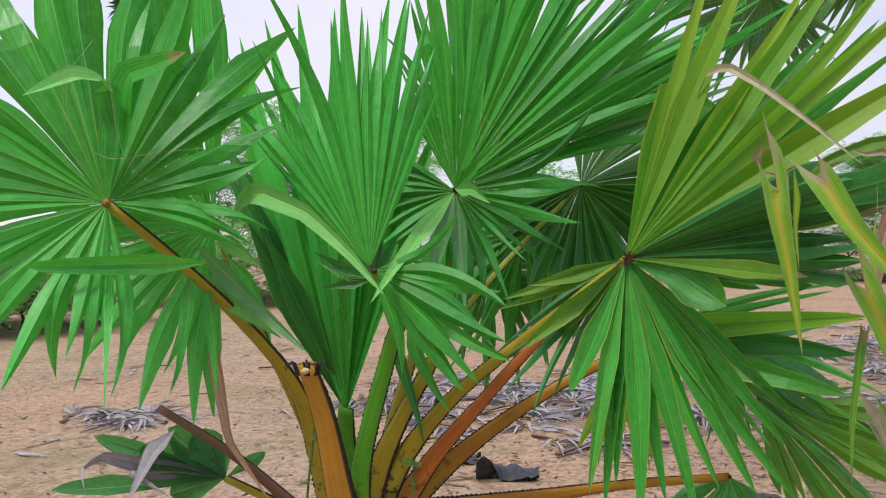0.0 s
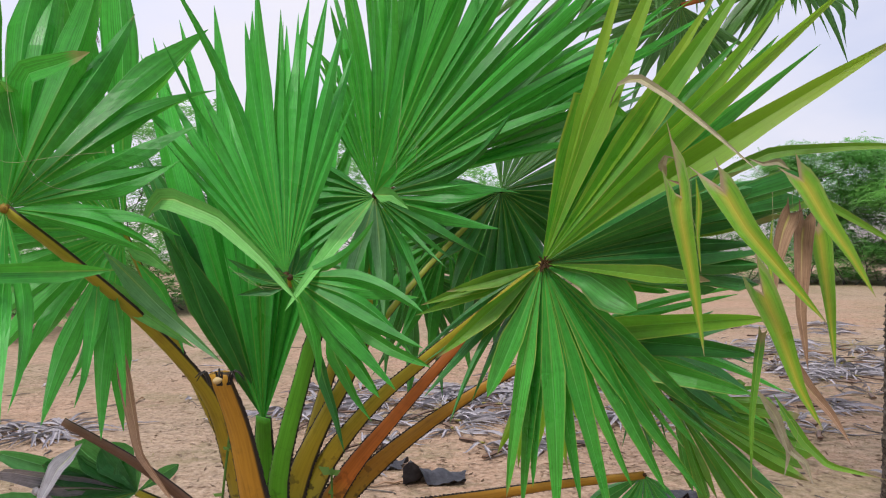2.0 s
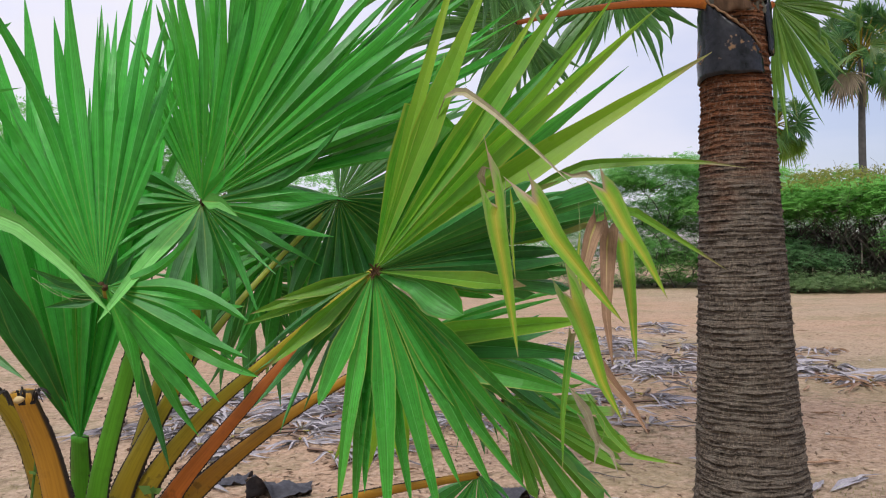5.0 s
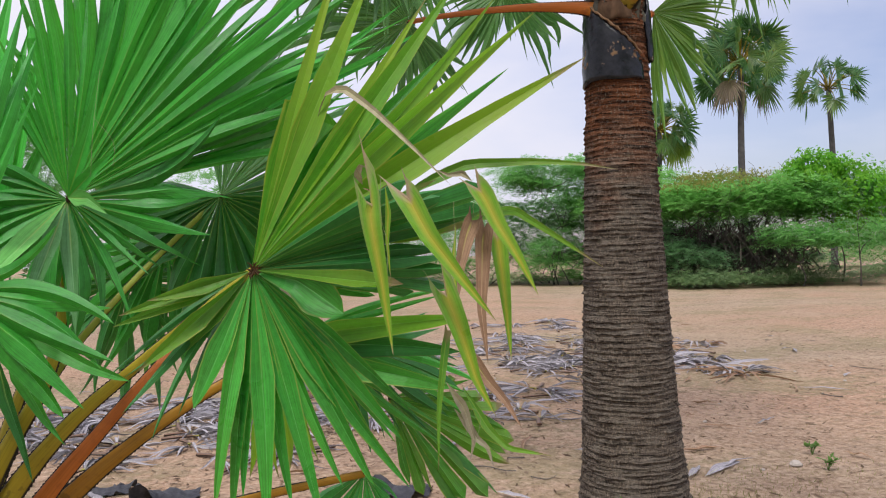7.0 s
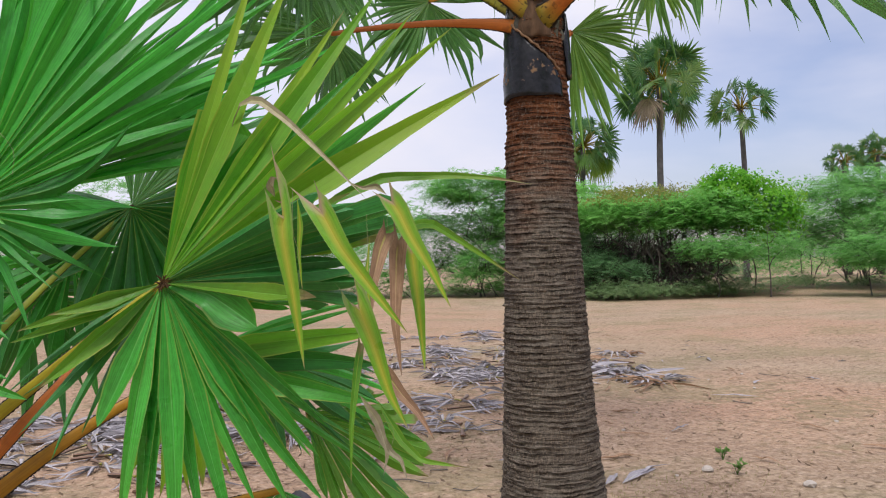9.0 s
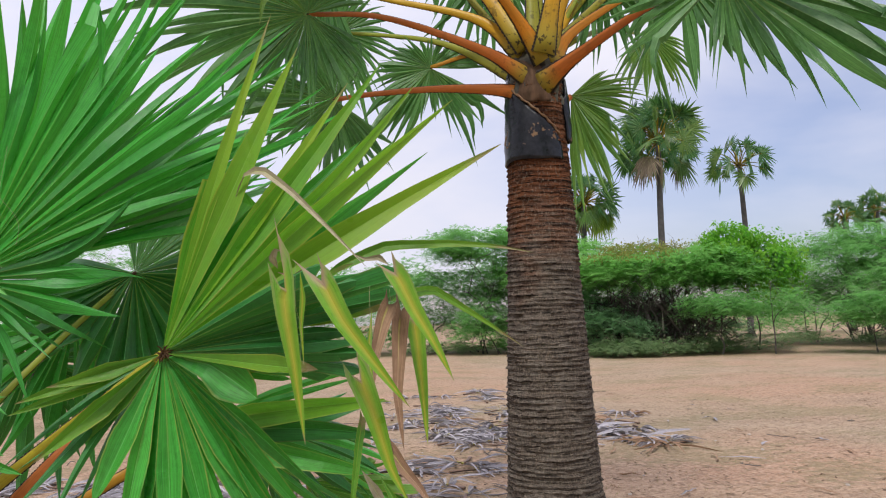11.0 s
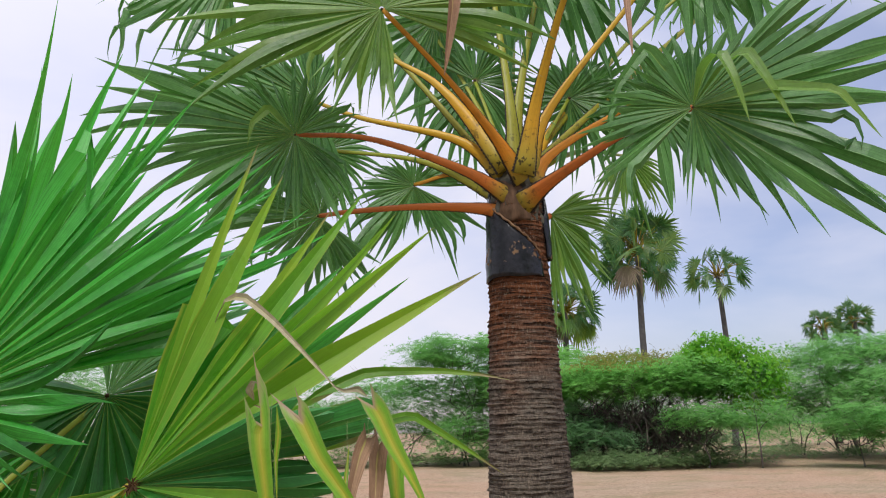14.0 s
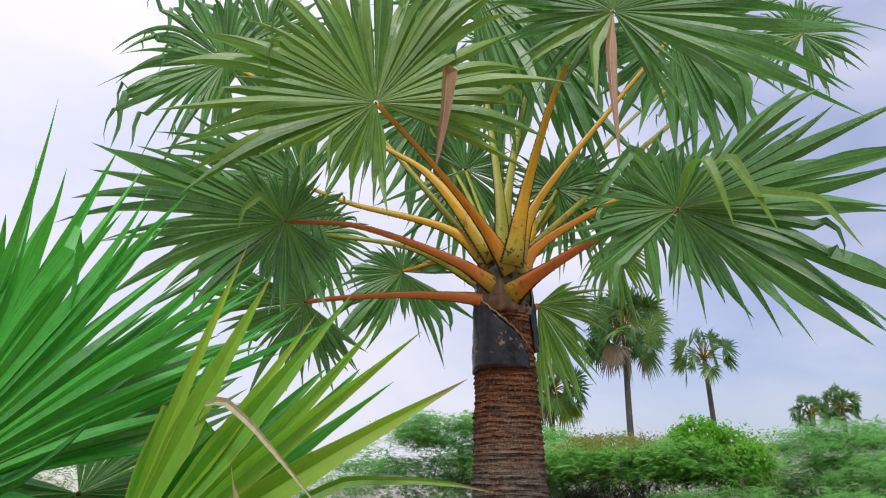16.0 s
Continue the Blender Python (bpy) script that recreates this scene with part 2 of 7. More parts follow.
def bark_material():
    """Ringed palm bark: brown and weathered grey, rust where the young bark shows under the crown."""
    m = Mat("ringed_palm_bark", 0.95, 0.12)
    c0 = m.n("TexCoord")
    sep = m.n("SeparateXYZ")
    m.link(c0.outputs["Object"], sep.inputs["Vector"])
    ring = m.noise(1.0, 5.0, m.coords((4.0, 4.0, 75.0)), 0.65)
    fibre = m.noise(1.0, 5.0, m.coords((70.0, 70.0, 40.0)), 0.7)
    patch = m.noise(1.0, 3.0, m.coords((4.0, 4.0, 5.0)))
    grey = m.noise(1.0, 4.0, m.coords((9.0, 9.0, 14.0)))
    c = m.mix(m.remap(fibre, 0.3, 0.7), (0.078, 0.064, 0.052), (0.21, 0.172, 0.135))
    c = m.mix(m.remap(grey, 0.45, 0.7, 0.0, 0.55), c, (0.26, 0.23, 0.19))
    up = m.remap(m.maths("ADD", sep.outputs["Z"], m.maths("MULTIPLY", m.maths("SUBTRACT", patch, 0.5), 0.9)), 1.55, 2.15)
    c = m.mix(m.maths("MULTIPLY", up, 0.92), c, m.mix(m.remap(ring, 0.35, 0.65), (0.05, 0.024, 0.016), (0.34, 0.12, 0.045)))
    c = m.mix(m.remap(ring, 0.58, 0.72, 0.0, 0.55), c, (0.27, 0.20, 0.145))
    c = m.mix(m.remap(ring, 0.44, 0.33, 0.0, 0.8), c, (0.016, 0.013, 0.012))
    tone = m.n("Attribute", attribute_name="tone")
    split = m.n("SeparateColor")
    m.link(tone.outputs["Color"], split.inputs["Color"])
    fine = m.noise(1.0, 3.0, m.coords((14.0, 14.0, 230.0)), 0.6)
    c = m.mix(m.remap(fine, 0.46, 0.36, 0.0, 0.5), c, (0.014, 0.011, 0.010))
    comb = m.noise(1.0, 2.0, m.coords((110.0, 80.0, 45.0), turn=(0.5, 0.6, 0.3)), 0.5)
    c = m.mix(m.remap(comb, 0.54, 0.64, 0.0, 0.4), c, (0.34, 0.275, 0.21))
    # dark cracks, and painted shade under the scar lips
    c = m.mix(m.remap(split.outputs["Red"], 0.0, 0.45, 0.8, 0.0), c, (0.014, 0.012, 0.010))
    m.colour(c)
    m.bump(m.maths("ADD", m.maths("ADD", ring, fibre), fine), 1.0, 0.022)
    return m.m


def shrub_material(name, a, b, c2):
    m = Mat(name, 0.6, 0.2)
    geo = m.n("NewGeometry")
    vec = m.coords()
    big = m.noise(0.9, 3.0, vec)
    c = m.mix(geo.outputs["Random Per Island"], a, b)
    c = m.mix(m.remap(big, 0.45, 0.7, 0.0, 0.7), c, c2)
    m.colour(c)
    tr = m.n("BsdfTranslucent")
    m.link(c, tr.inputs["Color"])
    both = m.n("MixShader", Fac=0.6)
    m.link(m.b.outputs["BSDF"], both.inputs[1])
    m.link(tr.outputs["BSDF"], both.inputs[2])
    m.link(both.outputs["Shader"], m.out.inputs["Surface"])
    return m.m


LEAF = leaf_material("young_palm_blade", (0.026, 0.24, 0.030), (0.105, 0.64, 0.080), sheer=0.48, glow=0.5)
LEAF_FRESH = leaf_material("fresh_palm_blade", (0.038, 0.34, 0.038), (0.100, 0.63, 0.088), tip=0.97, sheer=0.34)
# copy of the palm blade with shade put into its green, for shadowed leaflets
LEAF_SHADED = leaf_material("shaded_palm_blade", (0.011, 0.100, 0.020), (0.042, 0.26, 0.044), rough=0.38, margin=(0.16, 0.26, 0.05), sheer=0.22)
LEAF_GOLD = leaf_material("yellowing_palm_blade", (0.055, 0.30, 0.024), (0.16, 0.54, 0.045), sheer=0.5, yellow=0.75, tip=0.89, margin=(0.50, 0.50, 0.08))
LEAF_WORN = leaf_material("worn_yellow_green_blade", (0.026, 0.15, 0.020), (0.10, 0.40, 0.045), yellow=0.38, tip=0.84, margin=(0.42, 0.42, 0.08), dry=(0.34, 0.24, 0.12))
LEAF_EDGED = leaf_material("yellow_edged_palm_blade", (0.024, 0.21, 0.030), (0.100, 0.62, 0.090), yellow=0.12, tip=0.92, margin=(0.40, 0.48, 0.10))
LEAF_TREE = leaf_material("palm_tree_blade", (0.040, 0.135, 0.036), (0.155, 0.37, 0.098), sheer=0.40, glow=0.25)
LEAF_TREE_LIGHT = leaf_material("light_palm_tree_blade", (0.07, 0.18, 0.032), (0.19, 0.38, 0.08), sheer=0.40, glow=0.25, yellow=0.35)
LEAF_FAR = leaf_material("far_palm_blade", (0.026, 0.10, 0.032), (0.075, 0.21, 0.06), yellow=0.2, glow=0.15)
LEAF_FAR_PALE = leaf_material("pale_far_palm_blade", (0.07, 0.17, 0.04), (0.16, 0.28, 0.08), yellow=0.5, glow=0.15)
LEAF_HUSK = leaf_material("dry_husk_blade", (0.14, 0.105, 0.07), (0.28, 0.22, 0.14), dry=(0.22, 0.17, 0.12), sheer=0.1, rough=0.7, glow=0.1)
LEAF_UNDER = leaf_material("pale_blade_underside", (0.13, 0.46, 0.085), (0.23, 0.62, 0.15), tip=0.93, sheer=0.25, rough=0.6)
# blade between the lit and the shaded green; part shade is in its colour
LEAF_MID = leaf_material("half_shaded_palm_blade", (0.018, 0.15, 0.022), (0.065, 0.44, 0.055), sheer=0.3)
LEAF_LOW = leaf_material("low_grey_green_blade", (0.05, 0.20, 0.065), (0.14, 0.40, 0.15), tip=0.9)
LEAF_PALE = leaf_material("pale_green_blade", (0.09, 0.28, 0.09), (0.19, 0.42, 0.18), tip=0.95)
LEAF_DRY = leaf_material("dry_folded_blade", (0.10, 0.32, 0.022), (0.24, 0.52, 0.05), dry=(0.52, 0.35, 0.24), yellow=0.3, tip=0.9, rim=0.4)
LEAF_TAN = leaf_material("dry_tan_blade", (0.30, 0.26, 0.14), (0.46, 0.41, 0.28), dry=(0.40, 0.34, 0.27), sheer=0.1, rough=0.6, glow=0.1)
LEAF_DEAD = leaf_material("dead_grey_blade", (0.19, 0.175, 0.19), (0.50, 0.465, 0.505), dry=(0.32, 0.25, 0.18), sheer=0.08, rough=0.75, glow=0.1)
LEAF_BROWN = leaf_material("dead_brown_blade", (0.24, 0.13, 0.075), (0.42, 0.27, 0.17), dry=(0.25, 0.15, 0.09), sheer=0.1, rough=0.7, glow=0.1)
STALK_OLIVE = petiole_material("olive_stalk", (0.36, 0.25, 0.02), (0.36, 0.34, 0.03), rim=0.2)
STALK_LIME = petiole_material("lime_stalk", (0.26, 0.25, 0.022), (0.24, 0.30, 0.03))
STALK_GREEN = petiole_material("green_stalk", (0.10, 0.33, 0.02), (0.09, 0.34, 0.025))
STALK_BROWN = petiole_material("brown_stalk", (0.36, 0.17, 0.018), (0.42, 0.22, 0.025), rim=0.21)
STALK_ORANGE = petiole_material("orange_stalk", (0.60, 0.22, 0.015), (0.54, 0.27, 0.025))
STALK_RED = petiole_material("rust_red_stalk", (0.54, 0.16, 0.025), (0.44, 0.13, 0.035))
STALK_GOLD = petiole_material("golden_stalk", (0.56, 0.30, 0.016), (0.46, 0.33, 0.03))
STALK_DEAD = petiole_material("dead_stalk", (0.10, 0.05, 0.03), (0.17, 0.10, 0.065))
HUB_GOLD = plain_material("golden_hub", (0.22, 0.10, 0.012), (0.34, 0.22, 0.03), 0.6, 60, 0.5, third=(0.05, 0.025, 0.01))
HUB = plain_material("hub_fibre", (0.03, 0.016, 0.008), (0.13, 0.065, 0.02), 0.8, 90, 0.6)
TEETH = plain_material("black_margin", (0.012, 0.010, 0.010), (0.035, 0.028, 0.024), 0.6, 60)
BARK = bark_material()


def boot_material():
    m = Mat("black_leaf_boot", 0.5, 0.32)
    vec = m.coords()
    cloud_n, fine = m.noise(9.0, 3.0, vec), m.noise(45.0, 4.0, vec)
    c = m.mix(m.remap(fine, 0.3, 0.7), (0.006, 0.007, 0.009), (0.018, 0.019, 0.024))
    scab = m.remap(m.maths("ADD", cloud_n, m.maths("MULTIPLY", fine, 0.25)), 0.76, 0.80)
    c = m.mix(scab, c, m.mix(fine, (0.10, 0.045, 0.02), (0.30, 0.19, 0.10)))
    m.colour(c)
    m.link(m.remap(scab, 0, 1, 0.24, 0.9), m.b.inputs["Roughness"])
    m.bump(fine, 0.3, 0.006)
    return m.m


BOOT = boot_material()
SCAB = plain_material("torn_tan_sheath", (0.22, 0.12, 0.06), (0.36, 0.23, 0.14), 0.9, 40, 0.6)
FIBRE = plain_material("brown_sheath_fibre", (0.06, 0.035, 0.02), (0.17, 0.10, 0.06), 0.95, 30, 0.8, stretch=(1, 1, 0.3))
SHEATH = plain_material("dark_scaly_sheath", (0.016, 0.016, 0.017), (0.085, 0.078, 0.07), 0.7, 26, 0.9, third=(0.13, 0.12, 0.05))
FIBRE_PALE = plain_material("pale_fibre", (0.30, 0.33, 0.16), (0.45, 0.45, 0.25), 0.8, 60)
SAND = sand_material()
FAR_BARK = plain_material("grey_palm_bark", (0.07, 0.065, 0.065), (0.13, 0.12, 0.115), 0.9, 5, 0.5)
THORN_BARK = plain_material("thorn_bark", (0.09, 0.078, 0.07), (0.19, 0.165, 0.145), 0.95, 12, 0.6)
SHRUB = shrub_material("feathery_thorn_leaf", (0.14, 0.38, 0.08), (0.30, 0.60, 0.16), (0.19, 0.46, 0.10))
SHRUB_DULL = shrub_material("dull_thorn_leaf", (0.12, 0.33, 0.085), (0.26, 0.54, 0.16), (0.18, 0.42, 0.11))
SHRUB_DEEP = shrub_material("deep_green_thorn_leaf", (0.16, 0.33, 0.15), (0.31, 0.53, 0.26), (0.22, 0.41, 0.20))
WEED_PALE = shrub_material("dusty_weed", (0.14, 0.24, 0.11), (0.30, 0.41, 0.19), (0.21, 0.31, 0.14))
VINE = shrub_material("vine_leaf", (0.09, 0.33, 0.025), (0.22, 0.54, 0.05), (0.28, 0.46, 0.05))
BLOSSOM = shrub_material("tawny_vine", (0.20, 0.24, 0.06), (0.38, 0.34, 0.09), (0.16, 0.28, 0.05))
GRASS = shrub_material("short_grass", (0.14, 0.17, 0.04), (0.28, 0.26, 0.09), (0.18, 0.20, 0.05))
WEED = shrub_material("weed_leaf", (0.10, 0.22, 0.05), (0.20, 0.34, 0.09), (0.15, 0.26, 0.06))
CRUMB = shrub_material("leaf_crumb", (0.11, 0.07, 0.045), (0.38, 0.29, 0.21), (0.20, 0.14, 0.09))
NUB = plain_material("pale_husk", (0.42, 0.30, 0.13), (0.55, 0.43, 0.22), 0.7, 60, 0.3)
STONE = plain_material("pale_stone", (0.35, 0.31, 0.27), (0.52, 0.46, 0.40), 0.9, 25, 0.5)
CLOTH = plain_material("dark_scrap", (0.02, 0.02, 0.026), (0.06, 0.06, 0.07), 0.6, 30, 0.5)


# ---- building blocks ----
def finish(name, verts, faces, mat, parent=None, label="", uvs=None, tones=None, smooth=False):
    """One mesh object from arrays; uvs and tones are given vertex by vertex."""
    me = bpy.data.meshes.new(name)
    me.from_pydata([tuple(v) for v in verts], [], faces)
    loops = np.empty(len(me.loops), dtype=np.int32)
    me.loops.foreach_get("vertex_index", loops)
    if uvs is not None:
        layer = me.uv_layers.new(name="blade")
        layer.data.foreach_set("uv", np.asarray(uvs, dtype=np.float32)[loops].ravel())
    if tones is not None:
        layer = me.attributes.new("tone", "FLOAT_COLOR", "POINT")
        layer.data.foreach_set("color", np.asarray(tones, dtype=np.float32).ravel())
    if smooth:
        me.polygons.foreach_set("use_smooth", [True] * len(me.polygons))
    me.materials.append(mat)
    me.update()
    ob = new(name, me)
    ob.parent = parent
    return tagged(ob, label)


def thing(name, at, label, category, group="", kind=""):
    ob = new(name)
    ob.location = at
    ob.empty_display_size = 0.1
    bpy.context.view_layer.update()
    return tagged(ob, label, category, group, kind)


def spline(points, count):
    """Catmull-Rom through a few control points."""
    p = np.array(points, dtype=float)
    if len(p) == 2:
        return p[0] + (p[1] - p[0]) * np.linspace(0, 1, count)[:, None]
    p = np.vstack([2 * p[0] - p[1], p, 2 * p[-1] - p[-2]])
    out = []
    for s in np.linspace(0, len(p) - 3 - 1e-9, count):
        i = int(s)
        f = s - i
        a, b, c, d = p[i:i + 4]
        out.append(0.5 * (2 * b + (c - a) * f + (2 * a - 5 * b + 4 * c - d) * f * f + (3 * b - a - 3 * c + d) * f ** 3))
    return np.array(out)


def bendline(points, count):
    """Straight runs between the points, with short rounded corners."""
    p = np.array(points, dtype=float)
    far = np.concatenate([[0], np.cumsum(np.linalg.norm(np.diff(p, axis=0), axis=1))])
    s = np.linspace(0, far[-1], count * 6)
    dense = np.stack([np.interp(s, far, p[:, k]) for k in range(3)], axis=1)
    for _ in range(10):
        dense[1:-1] = (dense[:-2] + 2 * dense[1:-1] + dense[2:]) / 4
    return dense[np.linspace(0, len(dense) - 1, count).astype(int)]


def unit(v):
    v = np.asarray(v, dtype=float)
    return v / max(1e-9, np.linalg.norm(v))


class Sheet:
    """Collects strips, tubes and cards for one mesh."""

    def __init__(self):
        self.v, self.f, self.uv, self.tone = [], [], [], []

    def strip(self, line, side, width, fold, chance, dryness, torn=0.0, roll=0.0, notch=0.0):
        """A folded leaflet along a line. side: the direction across it; width and fold: per point."""
        n0, count = len(self.v), len(line)
        for i, p in enumerate(line):
            ahead = unit(line[min(i + 1, count - 1)] - line[max(i - 1, 0)])
            across = unit(side - ahead * (side @ ahead))
            lift = np.cross(across, ahead)
            v = i / (count - 1)
            if roll:
                a = roll * max(0.0, v - 0.4) * 1.3
                across, lift = across * math.cos(a) + lift * math.sin(a), lift * math.cos(a) - across * math.sin(a)
            w, h = width[i] / 2, fold[i]
            for k, x, z in ((0, -1, -0.5), (0.25, -0.5, 0.05), (0.5, 0, 0.5), (0.75, 0.5, 0.05), (1, 1, -0.5)):
                back = ahead * notch * (1 - abs(x - (chance - 0.48) * 1.2) * 1.4) * max(0.0, 1 - i / 4.0) if notch else 0.0
                self.v.append(p + across * (w * x) + lift * (h * z) + back)
                self.uv.append((k, v))
                self.tone.append((chance, dryness, torn, 1))
        for i in range(count - 1):
            for k in range(4):
                a = n0 + i * 5 + k
                self.f.append((a, a + 1, a + 6, a + 5))

    def tube(self, line, radii, sides=8, flat=1.0, across=None, cap=True, chance=0.5):
        n0, count = len(self.v), len(line)
        ref = np.array([0.0, 0.0, 1.0]) if across is None else np.asarray(across, dtype=float)
        for i, p in enumerate(line):
            ahead = unit(line[min(i + 1, count - 1)] - line[max(i - 1, 0)])
            if across is None:
                r = ref if abs(ahead @ ref) < 0.95 else np.array([1.0, 0, 0])
                s = unit(np.cross(ahead, r))
            else:
                s = unit(ref - ahead * (ref @ ahead))
            u = np.cross(s, ahead)
            for k in range(sides):
                a = 2 * math.pi * k / sides
                self.v.append(p + s * math.cos(a) * radii[i] + u * math.sin(a) * radii[i] * flat)
                self.uv.append((k / sides, i / (count - 1)))
                self.tone.append((chance, 0, 0, 1))
        for i in range(count - 1):
            for k in range(sides):
                a, b = n0 + i * sides + k, n0 + i * sides + (k + 1) % sides
                self.f.append((a, b, b + sides, a + sides))
        if cap:
            self.f.append(tuple(n0 + (count - 1) * sides + k for k in range(sides)))
            self.f.append(tuple(n0 + k for k in reversed(range(sides))))

    def make(self, name, mat, parent=None, label="", smooth=False):
        return finish(name, self.v, self.f, mat, parent, label, self.uv, self.tone, smooth)


def taper_at(s, width, grow=0.38, point=0.9):
    """Width of a leaflet at s: widens to where it leaves its neighbours, then narrows to a tip."""
    return width * max(0.02, s / grow) if s < grow else width * max(0.012, (1 - (s - grow) / (1 - grow)) ** point)


def taper(count, width, grow=0.38, point=0.9):
    return [taper_at(s, width, grow, point) for s in np.linspace(0, 1, count)]


def bent_leaflet(parent, points, width, mat, side=None, label="", dryness=0.6, grow=0.3, fold=0.25, name="leaflet", count=16, point=0.8, seed=0, torn=0.0, roll=0.0, start=0.02, notch=0.0):
    """A leaflet that is snapped or curls over: a strip through a few points."""
    base = np.array(parent.matrix_world.translation) if parent else np.zeros(3)
    line = bendline([np.array(p) - base for p in points], count)
    if side is None:
        side = unit(np.cross(line[-1] - line[0], (0.25, 1, 0.1)))
    s = Sheet()
    w = [max(x, width * start * (1 - 3 * i / count)) for i, x in enumerate(taper(count, width, grow, point))]
    s.strip(line, np.asarray(side, dtype=float), w, [x * fold for x in w], 0.3 + 0.4 * ((seed * 37 % 10) / 10), dryness, torn, roll, notch)
    return s.make(name, mat, parent, label)


def stalk(parent, points, r0, r1, mat, label="", teeth=True, flat=0.5, name="frond", across=None, seed=0):
    """A leaf stalk with black saw-toothed margins, wide at its foot."""
    rng = random.Random(seed)
    base = np.array(parent.matrix_world.translation)
    line = spline([np.array(p) - base for p in points], 18)
    radii = [r1 * (1.35 - 0.35 * s) + (r0 - r1) * (1 - s) ** 3.0 for s in np.linspace(0, 1, 18)]
    side = unit(np.cross(line[-1] - line[0], (0.3, 1, 0.15))) if across is None else np.asarray(across, dtype=float)
    s = Sheet()
    s.tube(line, radii, 10, flat, side)
    ob = s.make(name, mat, parent, label, True)
    if teeth:
        for sign in (-1, 1):
            t = Sheet()
            for i in range(70):
                f = i / 70 * 0.86
                k = f * 17
                a = int(k)
                p = line[a] + (line[a + 1] - line[a]) * (k - a)
                ahead = unit(line[a + 1] - line[a])
                r = radii[a] + (radii[a + 1] - radii[a]) * (k - a)
                across_here = unit(side - ahead * (side @ ahead))
                up = np.cross(across_here, ahead)
                gap = np.linalg.norm(line[-1] - line[0]) / 70
                n0 = len(t.v)
                out = across_here * sign
                size = rng.uniform(0.03, 0.13) * r
                t.v += [p + out * r * 0.9 + up * r * 0.14, p + out * r * 0.9 - up * r * 0.14, p + out * (r + size) + ahead * gap * 0.4,
                        p + out * r * 0.9 + ahead * gap * 1.2 + up * r * 0.14, p + out * r * 0.9 + ahead * gap * 1.2 - up * r * 0.14]
                t.uv += [(0, f)] * 5
                t.tone += [(0.5, 0, 0, 1)] * 5
                t.f += [(n0, n0 + 1, n0 + 2), (n0 + 3, n0 + 2, n0 + 4), (n0, n0 + 2, n0 + 3), (n0 + 1, n0 + 4, n0 + 2)]
            t.make("stalk_margin", TEETH, ob, "black saw-toothed margin")
    return ob


def frond(palm, hub, face, keys, count, mat, stem=None, stem_mat=None, stem_r=(0.03, 0.012), sag=0.08, split=0.6, single=False, gold=None,
          label="", dryness=0.3, seed=0, jitter=0.05, fold=0.38, wide=1.08, teeth=True, steps=16, droop_tip=0.0, hub_r=0.008, broken=0.0, point=(0.65, 0.9), hub_mat=None, twist=0.13):
    """A fan leaf. hub: where the leaflets meet. face: the yaw and pitch of the way that the fan looks. keys: rows of angle
    (clockwise from the top, as seen from the front), length and lift out of the fan's plane; the leaflets lie between them."""
    rng = random.Random(seed)
    base = np.array(palm.matrix_world.translation)
    h = np.array(hub) - base
    yaw, pitch = radians(face[0]), radians(face[1])
    n = np.array([math.sin(yaw) * math.cos(pitch), -math.cos(yaw) * math.cos(pitch), math.sin(pitch)])
    up = unit(np.array([0, 0, 1.0]) - n * n[2])
    right = np.cross(up, n)
    ks = np.array(keys, dtype=float)
    if stem:
        ob = stalk(palm, stem, stem_r[0], stem_r[1], stem_mat, label or "toothed leaf stalk that carries a fan of leaflets", teeth, seed=seed)
    else:
        s = Sheet()
        s.tube(spline([h - n * 0.05 - up * 0.02, h - n * 0.01], 5), [0.007] * 5, 8)
        ob = s.make("frond", STALK_OLIVE, palm, label, True)
    sheet = Sheet()
    first, last = ks[0, 0], ks[-1, 0]
    step = radians(abs(last - first)) / count
    for i in range(count):
        a = first + (last - first) * (i + 0.5 + rng.uniform(-0.28, 0.28)) / count
        length = np.interp(a, ks[:, 0], ks[:, 1]) * rng.uniform(1 - jitter, 1 + jitter * 0.6)
        lift = radians(np.interp(a, ks[:, 0], ks[:, 2]))
        lift += radians(9.0 * noise.noise((i * 0.4, seed * 1.7, 0.3)))
        r = radians(a)
        flatway = math.sin(r) * right + math.cos(r) * up
        way = math.cos(lift) * flatway + math.sin(lift) * n
        side = math.cos(r) * right - math.sin(r) * up + n * rng.gauss(0, twist)
        s01 = np.concatenate([[0.012, 0.05], np.linspace(0.11, 1, steps - 2)])
        root = split * rng.uniform(0.82, 1.18)
        curl = droop_tip * rng.uniform(0.0, 0.8)
        snapped = rng.random() < broken
        crease = rng.uniform(0.55, 0.8)
        sway, nod = rng.gauss(0, 0.6) * step + rng.gauss(0, 0.03), rng.gauss(0, 0.15)
        line = []
        for s in s01:
            free = max(0.0, s - root * 0.8)
            if snapped and s > crease:
                over = (s - crease) * length
                line.append(h + way * length * crease + way * over * (1 - 0.75 * min(1.0, over / (0.22 * length))) + np.array([0, 0, -0.95]) * over * min(1.0, over / (0.12 * length)))
                continue
            line.append(h + way * length * s - np.array([0, 0, length * (sag * s ** 2 + curl * free ** 2 * 2.4)]) + side * sway * length * free * free * 2.6 + n * nod * length * free * free * 2.6)
        broad, tip = min(0.5, step) * length * root * max(wide, 1.14), rng.uniform(*point)
        w = [taper_at(x, broad, root, tip) for x in s01]
        dry = rng.gauss(dryness, 0.2)
        if gold:
            dry = rng.gauss(0.85 if gold[0] < a < gold[1] else 0.1, 0.12)
        dry = min(1.0, max(0.0, dry))
        if single:
            sheet = Sheet()
        sheet.strip(np.array(line), side, w, [x * fold for x in w], rng.random(), dry, 0.0, rng.gauss(0, 1.15))
